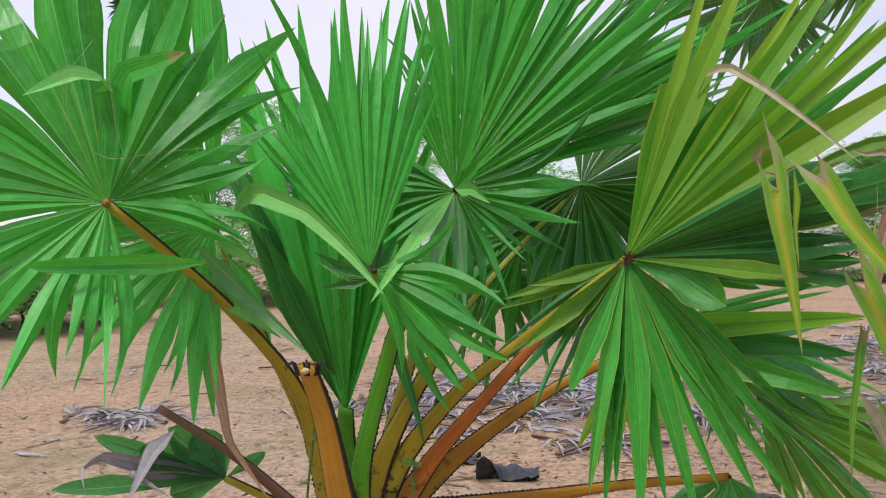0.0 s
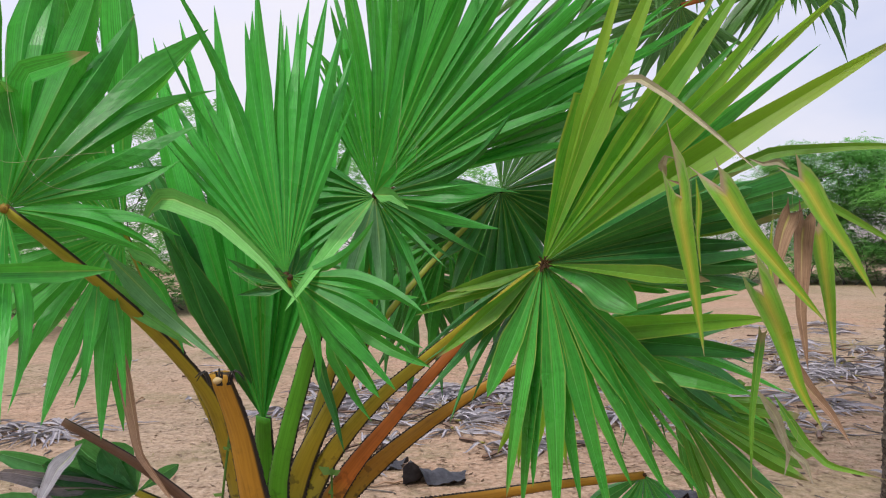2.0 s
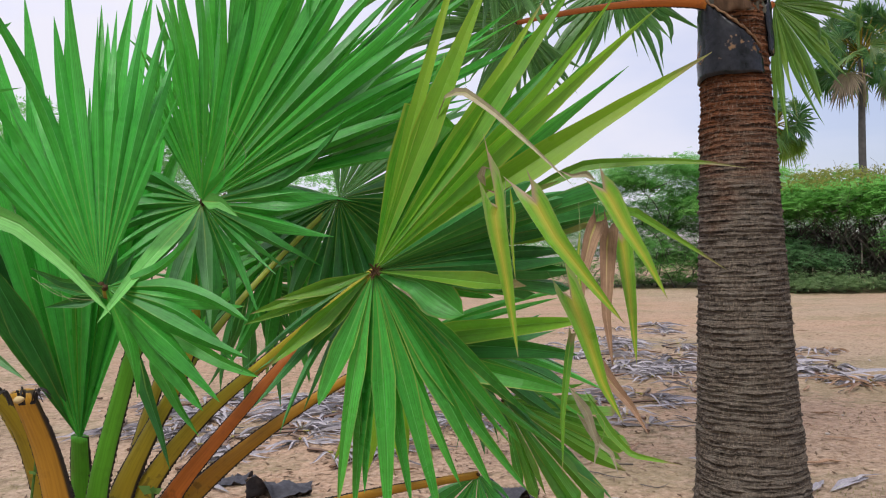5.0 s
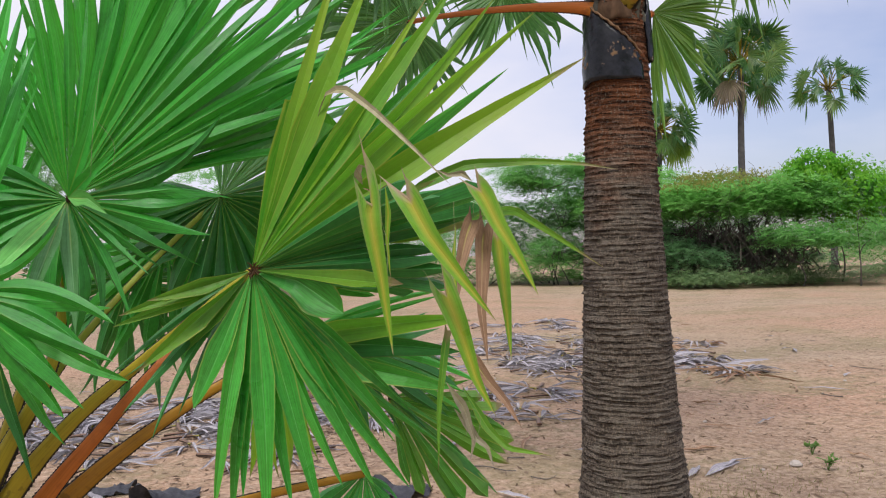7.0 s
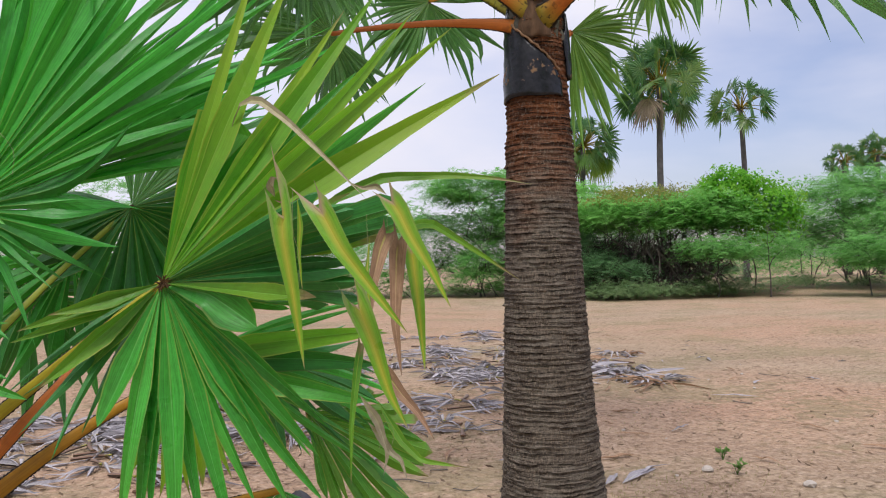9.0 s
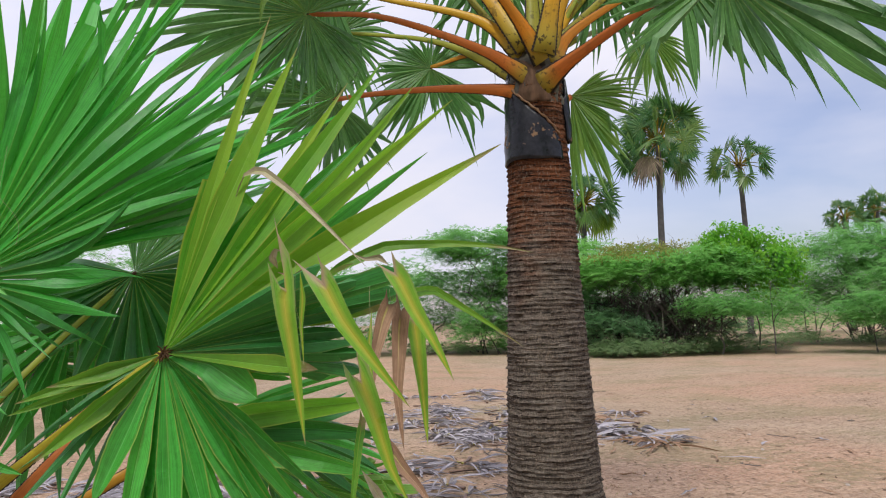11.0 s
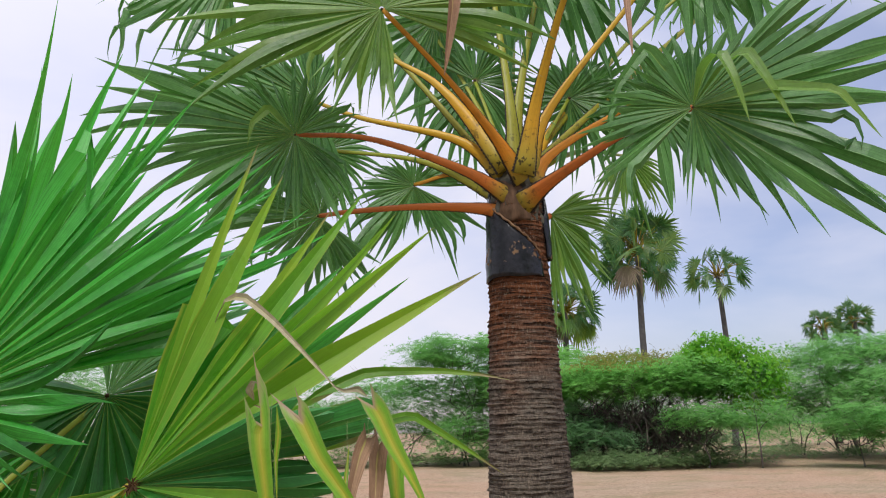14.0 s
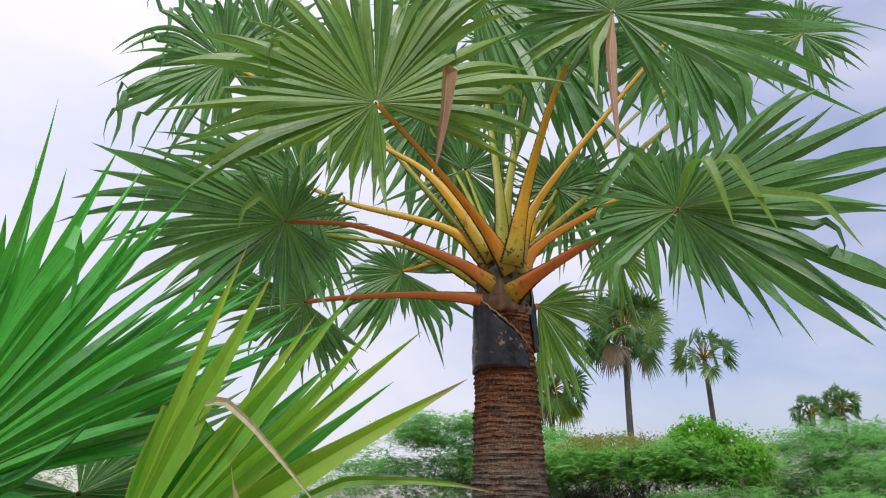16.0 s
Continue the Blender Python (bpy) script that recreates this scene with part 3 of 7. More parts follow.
        if single:
            sheet.make("leaflet", mat, ob)
    knot = Sheet()
    knot.tube(spline([h - n * 0.02, h + n * 0.014], 4), [hub_r * 0.8, hub_r, hub_r * 0.9, hub_r * 0.4], 8)
    knot.make("hub", hub_mat or HUB, ob, "golden brown knot where the leaflets meet" if hub_mat else "dark fibrous knot where the leaflets meet", True)
    if not single:
        sheet.make("blade", mat, ob, "fan of pleated green leaflets")
    return ob


def leaflets(palm, owner, hub, face, rows, mat, grow=0.55, fold=0.35, bow=0.02, dryness=0.3, seed=0, point=0.95, roll=0.5, start=0.02, sag=0.0):
    """Single leaflets of a fan leaf. rows: the tip's place and the greatest width of each."""
    rng = random.Random(seed)
    base = np.array(palm.matrix_world.translation)
    h = np.array(hub) - base
    yaw, pitch = radians(face[0]), radians(face[1])
    n = np.array([math.sin(yaw) * math.cos(pitch), -math.cos(yaw) * math.cos(pitch), math.sin(pitch)])
    for x, y, z, wide in rows:
        tip = np.array((x, y, z)) - base
        way = tip - h
        length = np.linalg.norm(way)
        side = unit(np.cross(n, way)) + n * rng.gauss(0, 0.22)
        s01 = np.concatenate([[0.012, 0.05], np.linspace(0.11, 1, 15)])
        arc, drift = bow * rng.uniform(0.4, 1.5), rng.gauss(0, 0.012)
        line = np.array([h + way * s + (n * arc + unit(side) * drift) * length * math.sin(math.pi * s) + np.array([0, 0, sag * length * (s - s * s)]) for s in s01])
        w = [max(wide * start, taper_at(s, wide, grow * rng.uniform(0.96, 1.04), point)) for s in s01]
        sheet = Sheet()
        sheet.strip(line, side, w, [v * fold for v in w], rng.random(), min(1.0, max(0.0, rng.gauss(dryness, 0.15))), 0.0, rng.gauss(0, roll))
        sheet.make("leaflet", mat, owner)


def threads(parent, paths, mat):
    """Dry fibres that hang loose from a leaf."""
    base = np.array(parent.matrix_world.translation)
    for path in paths:
        s = Sheet()
        s.tube(spline([np.array(p) - base for p in path], 24), [0.0004] * 24, 4)
        s.make("loose_fibre", mat, parent, "thin pale dry fibre")


# ---- ground ----
def height(x, y):
    """Gentle swells of the sandy ground; flat round the palms."""
    far = min(1.0, max(0.0, (math.hypot(x - 1, y - 3) - 5) / 15))
    return 0.012 * noise.noise((x * 1.3, y * 1.3, 0)) + 0.10 * far * noise.noise((x * 0.11, y * 0.11, 3.0))


def build_ground():
    ring = [0.0] + [0.12 * 1.055 ** i for i in range(1, 200)]
    ring = [r for r in ring if r < 2500]
    ring.append(4000)
    verts, faces, seg = [], [], 144
    for r in ring:
        for k in range(seg):
            a = 2 * math.pi * k / seg
            x, y = 1 + r * math.cos(a), 3 + r * math.sin(a)
            verts.append((x, y, height(x, y) if r < 150 else 0))
    for i in range(len(ring) - 1):
        for k in range(seg):
            a, b = i * seg + k, i * seg + (k + 1) % seg
            faces.append((a, b, b + seg, a + seg))
    return tagged(finish("ground", verts, faces, SAND, smooth=True), "dry reddish sandy earth with thin moss and litter", "ground", kind="structure")


build_ground()


# ---- the two palms ----
def lathe(name, rows, seg, mat, parent, label="", rough=None, smooth=True):
    """A round body from rows of (x, y, z, radius), with an optional function that adds to the radius."""
    verts, faces, tones = [], [], []
    for x, y, z, r in rows:
        for k in range(seg):
            a = 2 * math.pi * k / seg
            d, tone = rough(a, z) if rough else (0, 0.5)
            verts.append((x + (r + d) * math.cos(a), y + (r + d) * math.sin(a), z))
            tones.append((tone, 0, 0, 1))
    for i in range(len(rows) - 1):
        for k in range(seg):
            a, b = i * seg + k, i * seg + (k + 1) % seg
            faces.append((a, b, b + seg, a + seg))
    faces.append(tuple(range((len(rows) - 1) * seg, len(rows) * seg)))
    return finish(name, verts, faces, mat, parent, label, tones=tones, smooth=smooth)


def ring_relief(a, z):
    """Leaf scars: uneven lips that overlap downwards, torn along their edge."""
    c, s = math.cos(a), math.sin(a)
    wob = 0.2 * noise.noise((c * 1.2, s * 1.2, z * 3)) + 0.08 * noise.noise((c * 6, s * 6, z * 9))
    q = z / 0.027 + wob * 2.0 + 1.3 * noise.noise((z * 7, 0.5, 0.5)) + 0.5 * noise.noise((z * 23, 4.5, 0.5))
    f = q - math.floor(q)
    k = math.floor(q)
    amp = 0.003 + 0.013 * max(0.0, 0.25 + noise.noise((k * 3.1, c * 1.8, s * 1.8)))
    torn = 0.005 * noise.noise((c * 14, s * 14, k * 7.7 + z * 10)) + 0.002 * noise.noise((c * 30, s * 30, z * 60)) + 0.005 * noise.noise((c * 5, s * 5, z * 10))
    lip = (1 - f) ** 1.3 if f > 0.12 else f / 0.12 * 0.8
    # tone drops in cracks and, as painted shade, along each lip's underside
    crack_shade = 0.0 if f > 0.26 else max(0.0, 0.5 + 1.6 * noise.noise((c * 5, s * 5, k * 5.3)))
    return amp * lip * 1.5 + torn, min(1.0, max(0.0, 0.8 + 0.5 * noise.noise((k * 1.37, 0.2, 0.7)) + 0.3 * noise.noise((c * 18, s * 18, k * 1.7)) - crack_shade))


tall = thing("palm_tree", (2.64, 3.46, 0.0), "palm tree with ringed brown trunk and fan leaves, standing in sand", "palm tree")
rows = []
for z in np.arange(-0.08, 2.74, 0.0052):
    r = np.interp(z, [-0.08, 0.04, 0.25, 0.6, 1.21, 1.83, 2.29, 2.4, 2.74], [0.325, 0.296, 0.274, 0.25, 0.222, 0.194, 0.172, 0.167, 0.150])
    cx = np.interp(z, [0, 0.6, 1.2, 2.4, 2.8], [0.018, 0.004, -0.004, -0.012, -0.016])
    rows.append((cx, 0, z, r - 0.006))
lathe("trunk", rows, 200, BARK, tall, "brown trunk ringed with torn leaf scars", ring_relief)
rows = [(-0.012 - 0.01 * (z - 2.3), 0, z, r) for z, r in zip(np.linspace(2.6, 2.98, 24), np.interp(np.linspace(2.6, 2.98, 24), [2.6, 2.7, 2.85, 2.98], [0.152, 0.158, 0.12, 0.05]))]
lathe("crown_heart", rows, 40, SHEATH, tall, "dark scaly heart of the crown", lambda a, z: (0.03 * noise.noise((math.cos(a) * 4, math.sin(a) * 4, z * 11)) + 0.012 * noise.noise((math.cos(a) * 15, math.sin(a) * 15, z * 12)), 0.5))


def boot(name, centre, radius, a0, a1, z_low, z_high, slope, mat, label, corner=None):
    """The clasping foot of a leaf stalk: a bent plate round the trunk, with a slanting upper edge."""
    verts, faces, nu, nv = [], [], 22, 14
    for layer in (0.0, -0.012):
        for j in range(nv):
            for i in range(nu):
                f, g = i / (nu - 1), j / (nv - 1)
                a = radians(a0 + (a1 - a0) * f)
                low = z_low + 0.012 * noise.noise((f * 5, 0.3, radius * 30))
                high = z_high + slope * (f - 0.5) + 0.02 * noise.noise((f * 4, 2.3, radius * 30))
                if corner:
                    high = z_high - slope * max(0.0, f - corner) / (1 - corner) + 0.015 * noise.noise((f * 9, 2.3, 0.4))
                z = low + (high - low) * g
                r = radius + layer + 0.012 * math.sin(f * math.pi) - 0.02 * g * g + 0.006 * noise.noise((f * 6, g * 6, 1.0))
                verts.append((centre[0] + r * math.cos(a), centre[1] + r * math.sin(a), z))
    half = nu * nv
    for j in range(nv - 1):
        for i in range(nu - 1):
            a = j * nu + i
            faces.append((a, a + 1, a + nu + 1, a + nu))
            faces.append((half + a, half + a + nu, half + a + nu + 1, half + a + 1))
    for i in range(nu - 1):
        faces.append((i + 1, i, half + i, half + i + 1))
        t = (nv - 1) * nu + i
        faces.append((t, t + 1, half + t + 1, half + t))
    for j in range(nv - 1):
        a, b = j * nu, j * nu + nu - 1
        faces.append((a, a + nu, half + a + nu, half + a))
        faces.append((b + nu, b, half + b, half + b + nu))
    return finish(name, verts, faces, mat, tall, label, smooth=True)


boot("leaf_boot", (-0.012, 0), 0.183, 132, 284, 2.28, 2.68, 0.27, BOOT, "glossy black clasping leaf foot with tan scabs", corner=0.36)
boot("leaf_boot", (-0.012, 0), 0.182, 306, 342, 2.40, 2.72, 0.2, BOOT, "black clasping leaf foot")

for a0, a1, low, high, slope, r in ((128, 186, 2.56, 2.78, -0.12, 0.168), (320, 400, 2.45, 2.8, 0.1, 0.165), (40, 125, 2.4, 2.75, 0.1, 0.168)):
    boot("leaf_boot", (-0.012, 0), r, a0, a1, low, high, slope, BOOT, "dark scaly clasping leaf foot")
boot("leaf_boot", (-0.012, 0), 0.158, 196, 268, 2.60, 2.82, -0.05, FIBRE, "brown fibrous clasping leaf foot")
edge_line = []
for i in range(20):
    f = i / 19
    a = radians(187 + 97 * f)
    rr = 0.183 + 0.012 * math.sin((0.36 + 0.64 * f) * math.pi) - 0.016
    edge_line.append(np.array([-0.012 + rr * math.cos(a), rr * math.sin(a), 2.688 - 0.27 * f + 0.005 * math.sin(i * 2.1)]))
torn = Sheet()
torn.tube(np.array(edge_line), [0.003 + 0.006 * math.sin(i * 1.7) ** 2 for i in range(20)], 6)
torn.make("torn_edge", SCAB, tall, "torn tan rim of the black leaf foot", True)

young = thing("young_palm", (-0.22, 2.26, 0.0), "young palm with wide green fan leaves, rooted in sand", "palm")
rows = [(0, 0, z, r) for z, r in zip(np.linspace(-0.05, 0.62, 24), np.interp(np.linspace(-0.05, 0.62, 24), [-0.05, 0.1, 0.4, 0.55, 0.62], [0.15, 0.14, 0.12, 0.09, 0.04]))]
lathe("stem", rows, 36, FIBRE, young, "short stem wrapped in old brown leaf feet", lambda a, z: (0.02 * abs(noise.noise((math.cos(a) * 3, math.sin(a) * 3, z * 7))), 0.5))

# frond facing the path, upper half
frond(young, (-0.685, 1.638, 1.495), (26, -4), [(-82, 0.43, 6), (-71, 0.45, -1), (-41, 0.54, -10), (-23, 0.71, -14), (-12, 0.77, -19), (1, 0.85, -18), (11, 0.78, -18), (28, 0.65, -15), (35, 0.67, -8), (65, 0.36, 3), (109, 0.33, 15)], 21, LEAF,
      stem=[(-0.279, 2.084, 0.605), (-0.324, 2.024, 0.878), (-0.367, 1.963, 1.052), (-0.478, 1.860, 1.234), (-0.591, 1.735, 1.385), (-0.683, 1.639, 1.493)], stem_mat=STALK_OLIVE, stem_r=(0.038, 0.015), sag=0.08, single=True, seed=1, fold=0.42, split=0.62, jitter=0.14, wide=1.25, point=(0.75, 1.05), broken=0.08, hub_r=0.012, hub_mat=HUB_GOLD)
# its lower half; the brighter green stands in for light coming through it
frond(young, (-0.685, 1.638, 1.495), (26, -4), [(166, 0.38, 20), (183, 0.41, 21), (198, 0.29, 25), (213, 0.39, 20), (241, 0.39, 7), (266, 0.43, 7), (278, 0.43, 6)], 13, LEAF_FRESH, sag=0.08, single=True, seed=51, split=0.55, jitter=0.12, wide=1.2, label='hub of bright hanging leaflets')
# frond behind it
frond(young, (-0.583, 2.005, 1.462), (19, -2), [(174, 0.42, 16), (185, 0.45, 15), (198, 0.43, 16), (211, 0.44, 17), (235, 0.42, 5), (265, 0.43, 6), (302, 0.45, 4), (332, 0.64, 0), (343, 0.75, -1), (352, 0.77, -2), (360, 0.86, -2), (363, 0.70, -2)], 20, LEAF_FRESH,
      stem=[(-0.281, 2.185, 0.566), (-0.355, 2.171, 0.825), (-0.501, 2.083, 1.215), (-0.583, 2.005, 1.459)], stem_mat=STALK_OLIVE, stem_r=(0.029, 0.0105), sag=0.08, seed=2, jitter=0.12)
# upright young frond
spear = stalk(young, [(-0.257, 2.239, 0.545), (-0.280, 2.236, 0.807), (-0.273, 2.186, 0.945)], 0.045, 0.024, STALK_GREEN, "bright green stalk that carries an upright young fan", seed=3)
SPEAR_HUB = (-0.273, 2.186, 0.930)
leaflets(young, spear, SPEAR_HUB, (10, 8), [(-0.673, 2.420, 2.021, 0.060), (-0.616, 2.360, 1.943, 0.060), (-0.616, 2.360, 2.054, 0.070), (-0.538, 2.360, 2.107, 0.072), (-0.476, 2.300, 1.840, 0.060), (-0.434, 2.360, 2.151, 0.075), (-0.355, 2.280, 1.859, 0.060), (-0.321, 2.360, 2.134, 0.072), (-0.257, 2.300, 1.886, 0.060), (-0.221, 2.380, 2.096, 0.065), (-0.248, 2.440, 2.166, 0.060), (-0.153, 2.400, 2.198, 0.070), (-0.095, 2.380, 2.198, 0.070), (-0.060, 2.340, 2.028, 0.075), (-0.035, 2.330, 1.940, 0.070), (-0.001, 2.320, 1.792, 0.085)], LEAF_FRESH, grow=0.58, fold=0.42, bow=0.05, dryness=0.15, seed=3, point=0.85, roll=0.3)
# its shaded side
leaflets(young, spear, (-0.285, 2.226, 0.935), (24, -6), [(-0.648, 2.300, 1.640, 0.075), (-0.645, 2.330, 1.712, 0.070), (-0.553, 2.220, 1.580, 0.070), (-0.533, 2.150, 1.471, 0.075), (-0.472, 2.100, 1.429, 0.070), (-0.685, 2.400, 1.741, 0.060)], LEAF_SHADED, grow=0.62, fold=0.4, bow=0.05, dryness=0.1, seed=53, point=0.8)
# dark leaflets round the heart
leaflets(young, spear, (-0.150, 1.862, 1.318), (8, 1), [(-0.236, 1.900, 1.394, 0.030), (-0.195, 1.930, 1.450, 0.030), (-0.130, 1.950, 1.478, 0.035), (-0.282, 1.850, 1.354, 0.028), (-0.269, 1.850, 1.300, 0.030), (-0.095, 1.950, 1.421, 0.030)], LEAF_SHADED, grow=0.4, fold=0.4, dryness=0.2, seed=55)
# frond in the middle, upright half
frond(young, (-0.154, 1.850, 1.346), (8, 1), [(-43, 0.48, 4), (-29, 0.60, 3), (-23, 0.64, 2), (-15, 0.64, 2), (-7, 0.63, 1), (0, 0.62, 1), (6, 0.69, 1), (9, 0.70, 1), (16, 0.58, 2), (23, 0.45, 2)], 15, LEAF_FRESH,
      stem=[(-0.227, 2.143, 0.582), (-0.216, 2.094, 0.814), (-0.126, 2.005, 1.130), (-0.098, 1.957, 1.222), (-0.145, 1.851, 1.339)], stem_mat=STALK_GREEN, stem_r=(0.036, 0.016), sag=0.0, single=True, seed=4, jitter=0.12, split=0.58, wide=1.2)
# and its spreading half
frond(young, (-0.139, 1.812, 1.340), (7, 1), [(69, 0.20, 3), (89, 0.31, 14), (115, 0.33, 21), (130, 0.36, 22), (140, 0.35, 18), (154, 0.32, -0), (162, 0.22, -1)], 8, LEAF, sag=0.03, single=True, seed=14, jitter=0.1, split=0.42, wide=1.5, point=(0.5, 0.65), label='hub of spreading dark green leaflets')
# tall frond
frond(young, (0.045, 2.166, 1.557), (1, -5), [(-30, 0.34, -3), (-12, 0.62, -5), (10, 0.84, -3), (11, 1.06, -3), (19, 1.08, -3), (24, 1.08, -2), (31, 1.07, -1), (43, 1.03, 2), (48, 1.05, 3), (56, 1.05, 6), (66, 0.80, 6)], 22, LEAF,
      stem=[(-0.240, 2.255, 0.600), (-0.177, 2.240, 0.785), (-0.106, 2.220, 0.932), (-0.015, 2.200, 1.099), (0.030, 2.180, 1.300), (0.044, 2.176, 1.551)], stem_mat=STALK_OLIVE, stem_r=(0.042, 0.014), sag=0.02, single=True, seed=5, fold=0.5, split=0.52, jitter=0.13, broken=0.03, point=(0.75, 1.05))
# its lower leaflets
frond(young, (0.045, 2.170, 1.552), (1, -5), [(66, 0.50, 6), (78, 0.46, 5), (90, 0.42, 6), (110, 0.34, 8), (140, 0.33, 10), (160, 0.40, 12), (185, 0.42, 20), (205, 0.36, 14), (245, 0.27, 5), (275, 0.28, 4), (310, 0.26, 0)], 22, LEAF_MID, sag=0.04, single=True, seed=105, fold=0.45, split=0.5, jitter=0.2, wide=1.2, point=(0.8, 1.1), label='hub of hanging lower leaflets')
# shaded frond, pale half
frond(young, (0.465, 2.638, 1.604), (-8, -5), [(-12, 0.24, -5), (11, 0.35, -5), (23, 0.46, -4), (34, 0.57, -2), (49, 0.63, 1), (65, 0.54, 3)], 14, LEAF_PALE,
      stem=[(-0.216, 2.296, 0.523), (-0.167, 2.352, 0.793), (-0.022, 2.464, 1.079), (0.193, 2.564, 1.336), (0.461, 2.639, 1.600)], stem_mat=STALK_LIME, stem_r=(0.034, 0.009), sag=0.08, seed=6)
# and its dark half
frond(young, (0.462, 2.618, 1.602), (-8, -5), [(69, 0.50, 3), (88, 0.49, 6), (111, 0.45, 7), (150, 0.44, 6), (174, 0.48, 5), (189, 0.48, 5), (204, 0.47, 5), (240, 0.35, 5), (289, 0.25, 0)], 18, LEAF_SHADED, sag=0.08, seed=16, split=0.62, wide=1.25, fold=0.5, label='hub of dark shaded leaflets')
# yellowing frond, its bright half
golden = stalk(young, [(-0.181, 2.260, 0.669), (-0.094, 2.240, 0.820), (0.038, 2.200, 0.977), (0.196, 2.120, 1.118), (0.329, 2.030, 1.234), (0.478, 1.973, 1.357)], 0.036, 0.0125, STALK_OLIVE, "toothed olive leaf stalk that carries a yellowing fan", seed=7)
GOLD_HUB = (0.478, 1.973, 1.359)
knot = Sheet()
lot_hub = random.Random(41)
for _ in range(26):
    a = lot_hub.uniform(0, 6.28)
    p0 = np.array(GOLD_HUB) - np.array(young.location) + np.array([lot_hub.gauss(0, 0.005), -0.012, lot_hub.gauss(0, 0.006)])
    out = np.array([math.cos(a), -0.6, math.sin(a)]) * lot_hub.uniform(0.010, 0.024)
    knot.tube(spline([p0, p0 + out * 0.6 + np.array([0, 0, 0.003]), p0 + out], 4), [0.0032, 0.0028, 0.0018, 0.0006], 4)
knot.make("hub", HUB, golden, "dark frayed fibres where the leaflets meet")
leaflets(young, golden, GOLD_HUB, (-7, 1), [(0.741, 1.930, 2.252, 0.038), (0.802, 1.900, 2.154, 0.074), (0.936, 1.880, 2.069, 0.050), (1.015, 1.840, 2.117, 0.072), (1.094, 1.800, 2.054, 0.064), (1.187, 1.750, 2.013, 0.068), (1.278, 1.660, 1.877, 0.078)],
         LEAF_GOLD, grow=0.46, fold=0.26, bow=0.012, dryness=0.72, seed=7, point=0.9, roll=0.35)
leaflets(young, golden, (0.480, 1.985, 1.360), (-7, 1), [(0.801, 2.000, 1.827, 0.060), (0.888, 1.980, 1.893, 0.060), (0.997, 1.960, 1.930, 0.060), (1.088, 1.930, 1.932, 0.060), (1.171, 1.880, 1.896, 0.060), (1.212, 1.820, 1.825, 0.060), (0.689, 2.000, 1.943, 0.060)], LEAF_EDGED, grow=0.55, fold=0.3, bow=0.01, dryness=0.6, seed=8, point=0.7, roll=0.4)
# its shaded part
frond(young, (0.478, 1.973, 1.359), (-7, 1), [(57, 0.57, 53), (65, 0.64, 48), (72, 0.67, 43), (80, 0.63, 37), (89, 0.58, 39), (101, 0.45, 32)], 11, LEAF_SHADED, sag=0.02, single=True, seed=17, dryness=0.3, split=0.85, wide=1.3, jitter=0.08, label='hub of dark leaflets with torn ends')
# its green part
leaflets(young, golden, GOLD_HUB, (-7, 1), [(0.367, 1.920, 0.785, 0.048), (0.410, 1.950, 0.740, 0.044), (0.438, 1.950, 0.797, 0.042), (0.488, 1.900, 0.725, 0.064), (0.555, 1.930, 0.760, 0.048), (0.624, 1.900, 0.725, 0.056), (0.690, 1.940, 0.790, 0.046), (0.762, 1.900, 0.792, 0.058), (0.800, 1.950, 0.850, 0.046), (0.821, 1.900, 0.826, 0.050), (0.867, 1.930, 0.768, 0.046), (0.860, 1.950, 0.886, 0.050), (0.900, 1.970, 0.950, 0.046)],
         LEAF_EDGED, grow=0.42, fold=0.4, bow=0.03, dryness=0.4, seed=27, point=0.62)
leaflets(young, golden, GOLD_HUB, (-7, 1), [(0.325, 1.930, 1.031, 0.060), (0.849, 1.800, 1.292, 0.040), (0.763, 1.850, 1.286, 0.035)], LEAF_EDGED, grow=0.6, fold=0.35, bow=0.03, dryness=0.5, seed=28, point=0.45)
# its short side
leaflets(young, golden, GOLD_HUB, (-7, 1), [(0.164, 1.950, 1.261, 0.040), (0.227, 1.930, 1.295, 0.042), (0.199, 2.000, 1.119, 0.05), (0.289, 2.020, 1.135, 0.05), (0.150, 1.960, 1.235, 0.035)], LEAF_WORN, grow=0.5, fold=0.4, dryness=0.6, seed=29, point=0.8)
# frond behind the yellowing one
frond(young, (0.646, 2.295, 1.156), (-13, 6), [(67, 0.41, 6), (77, 0.51, 7), (87, 0.52, 6), (97, 0.54, 5), (104, 0.71, 7), (114, 0.64, 4), (116, 0.87, 6), (125, 0.70, 2), (127, 0.55, 0), (147, 0.56, -3)], 11, LEAF_EDGED,
      stem=[(-0.150, 2.340, 0.590), (0.030, 2.330, 0.761), (0.183, 2.320, 0.880), (0.354, 2.310, 0.988), (0.534, 2.300, 1.082), (0.646, 2.295, 1.156)], stem_mat=STALK_BROWN, stem_r=(0.036, 0.013), sag=0.02, seed=8, dryness=0.6, split=0.42, wide=1.25, fold=0.45, point=(0.55, 0.8), jitter=0.28)
# old frond hanging under it
frond(young, (0.565, 2.345, 1.076), (-8, 7), [(148, 0.34, -5), (157, 0.28, -6), (177, 0.35, -7), (197, 0.35, -6), (219, 0.30, -4)], 7, LEAF_GOLD, sag=0.08, seed=18, dryness=0.95, label='old yellow fan leaf hanging down')
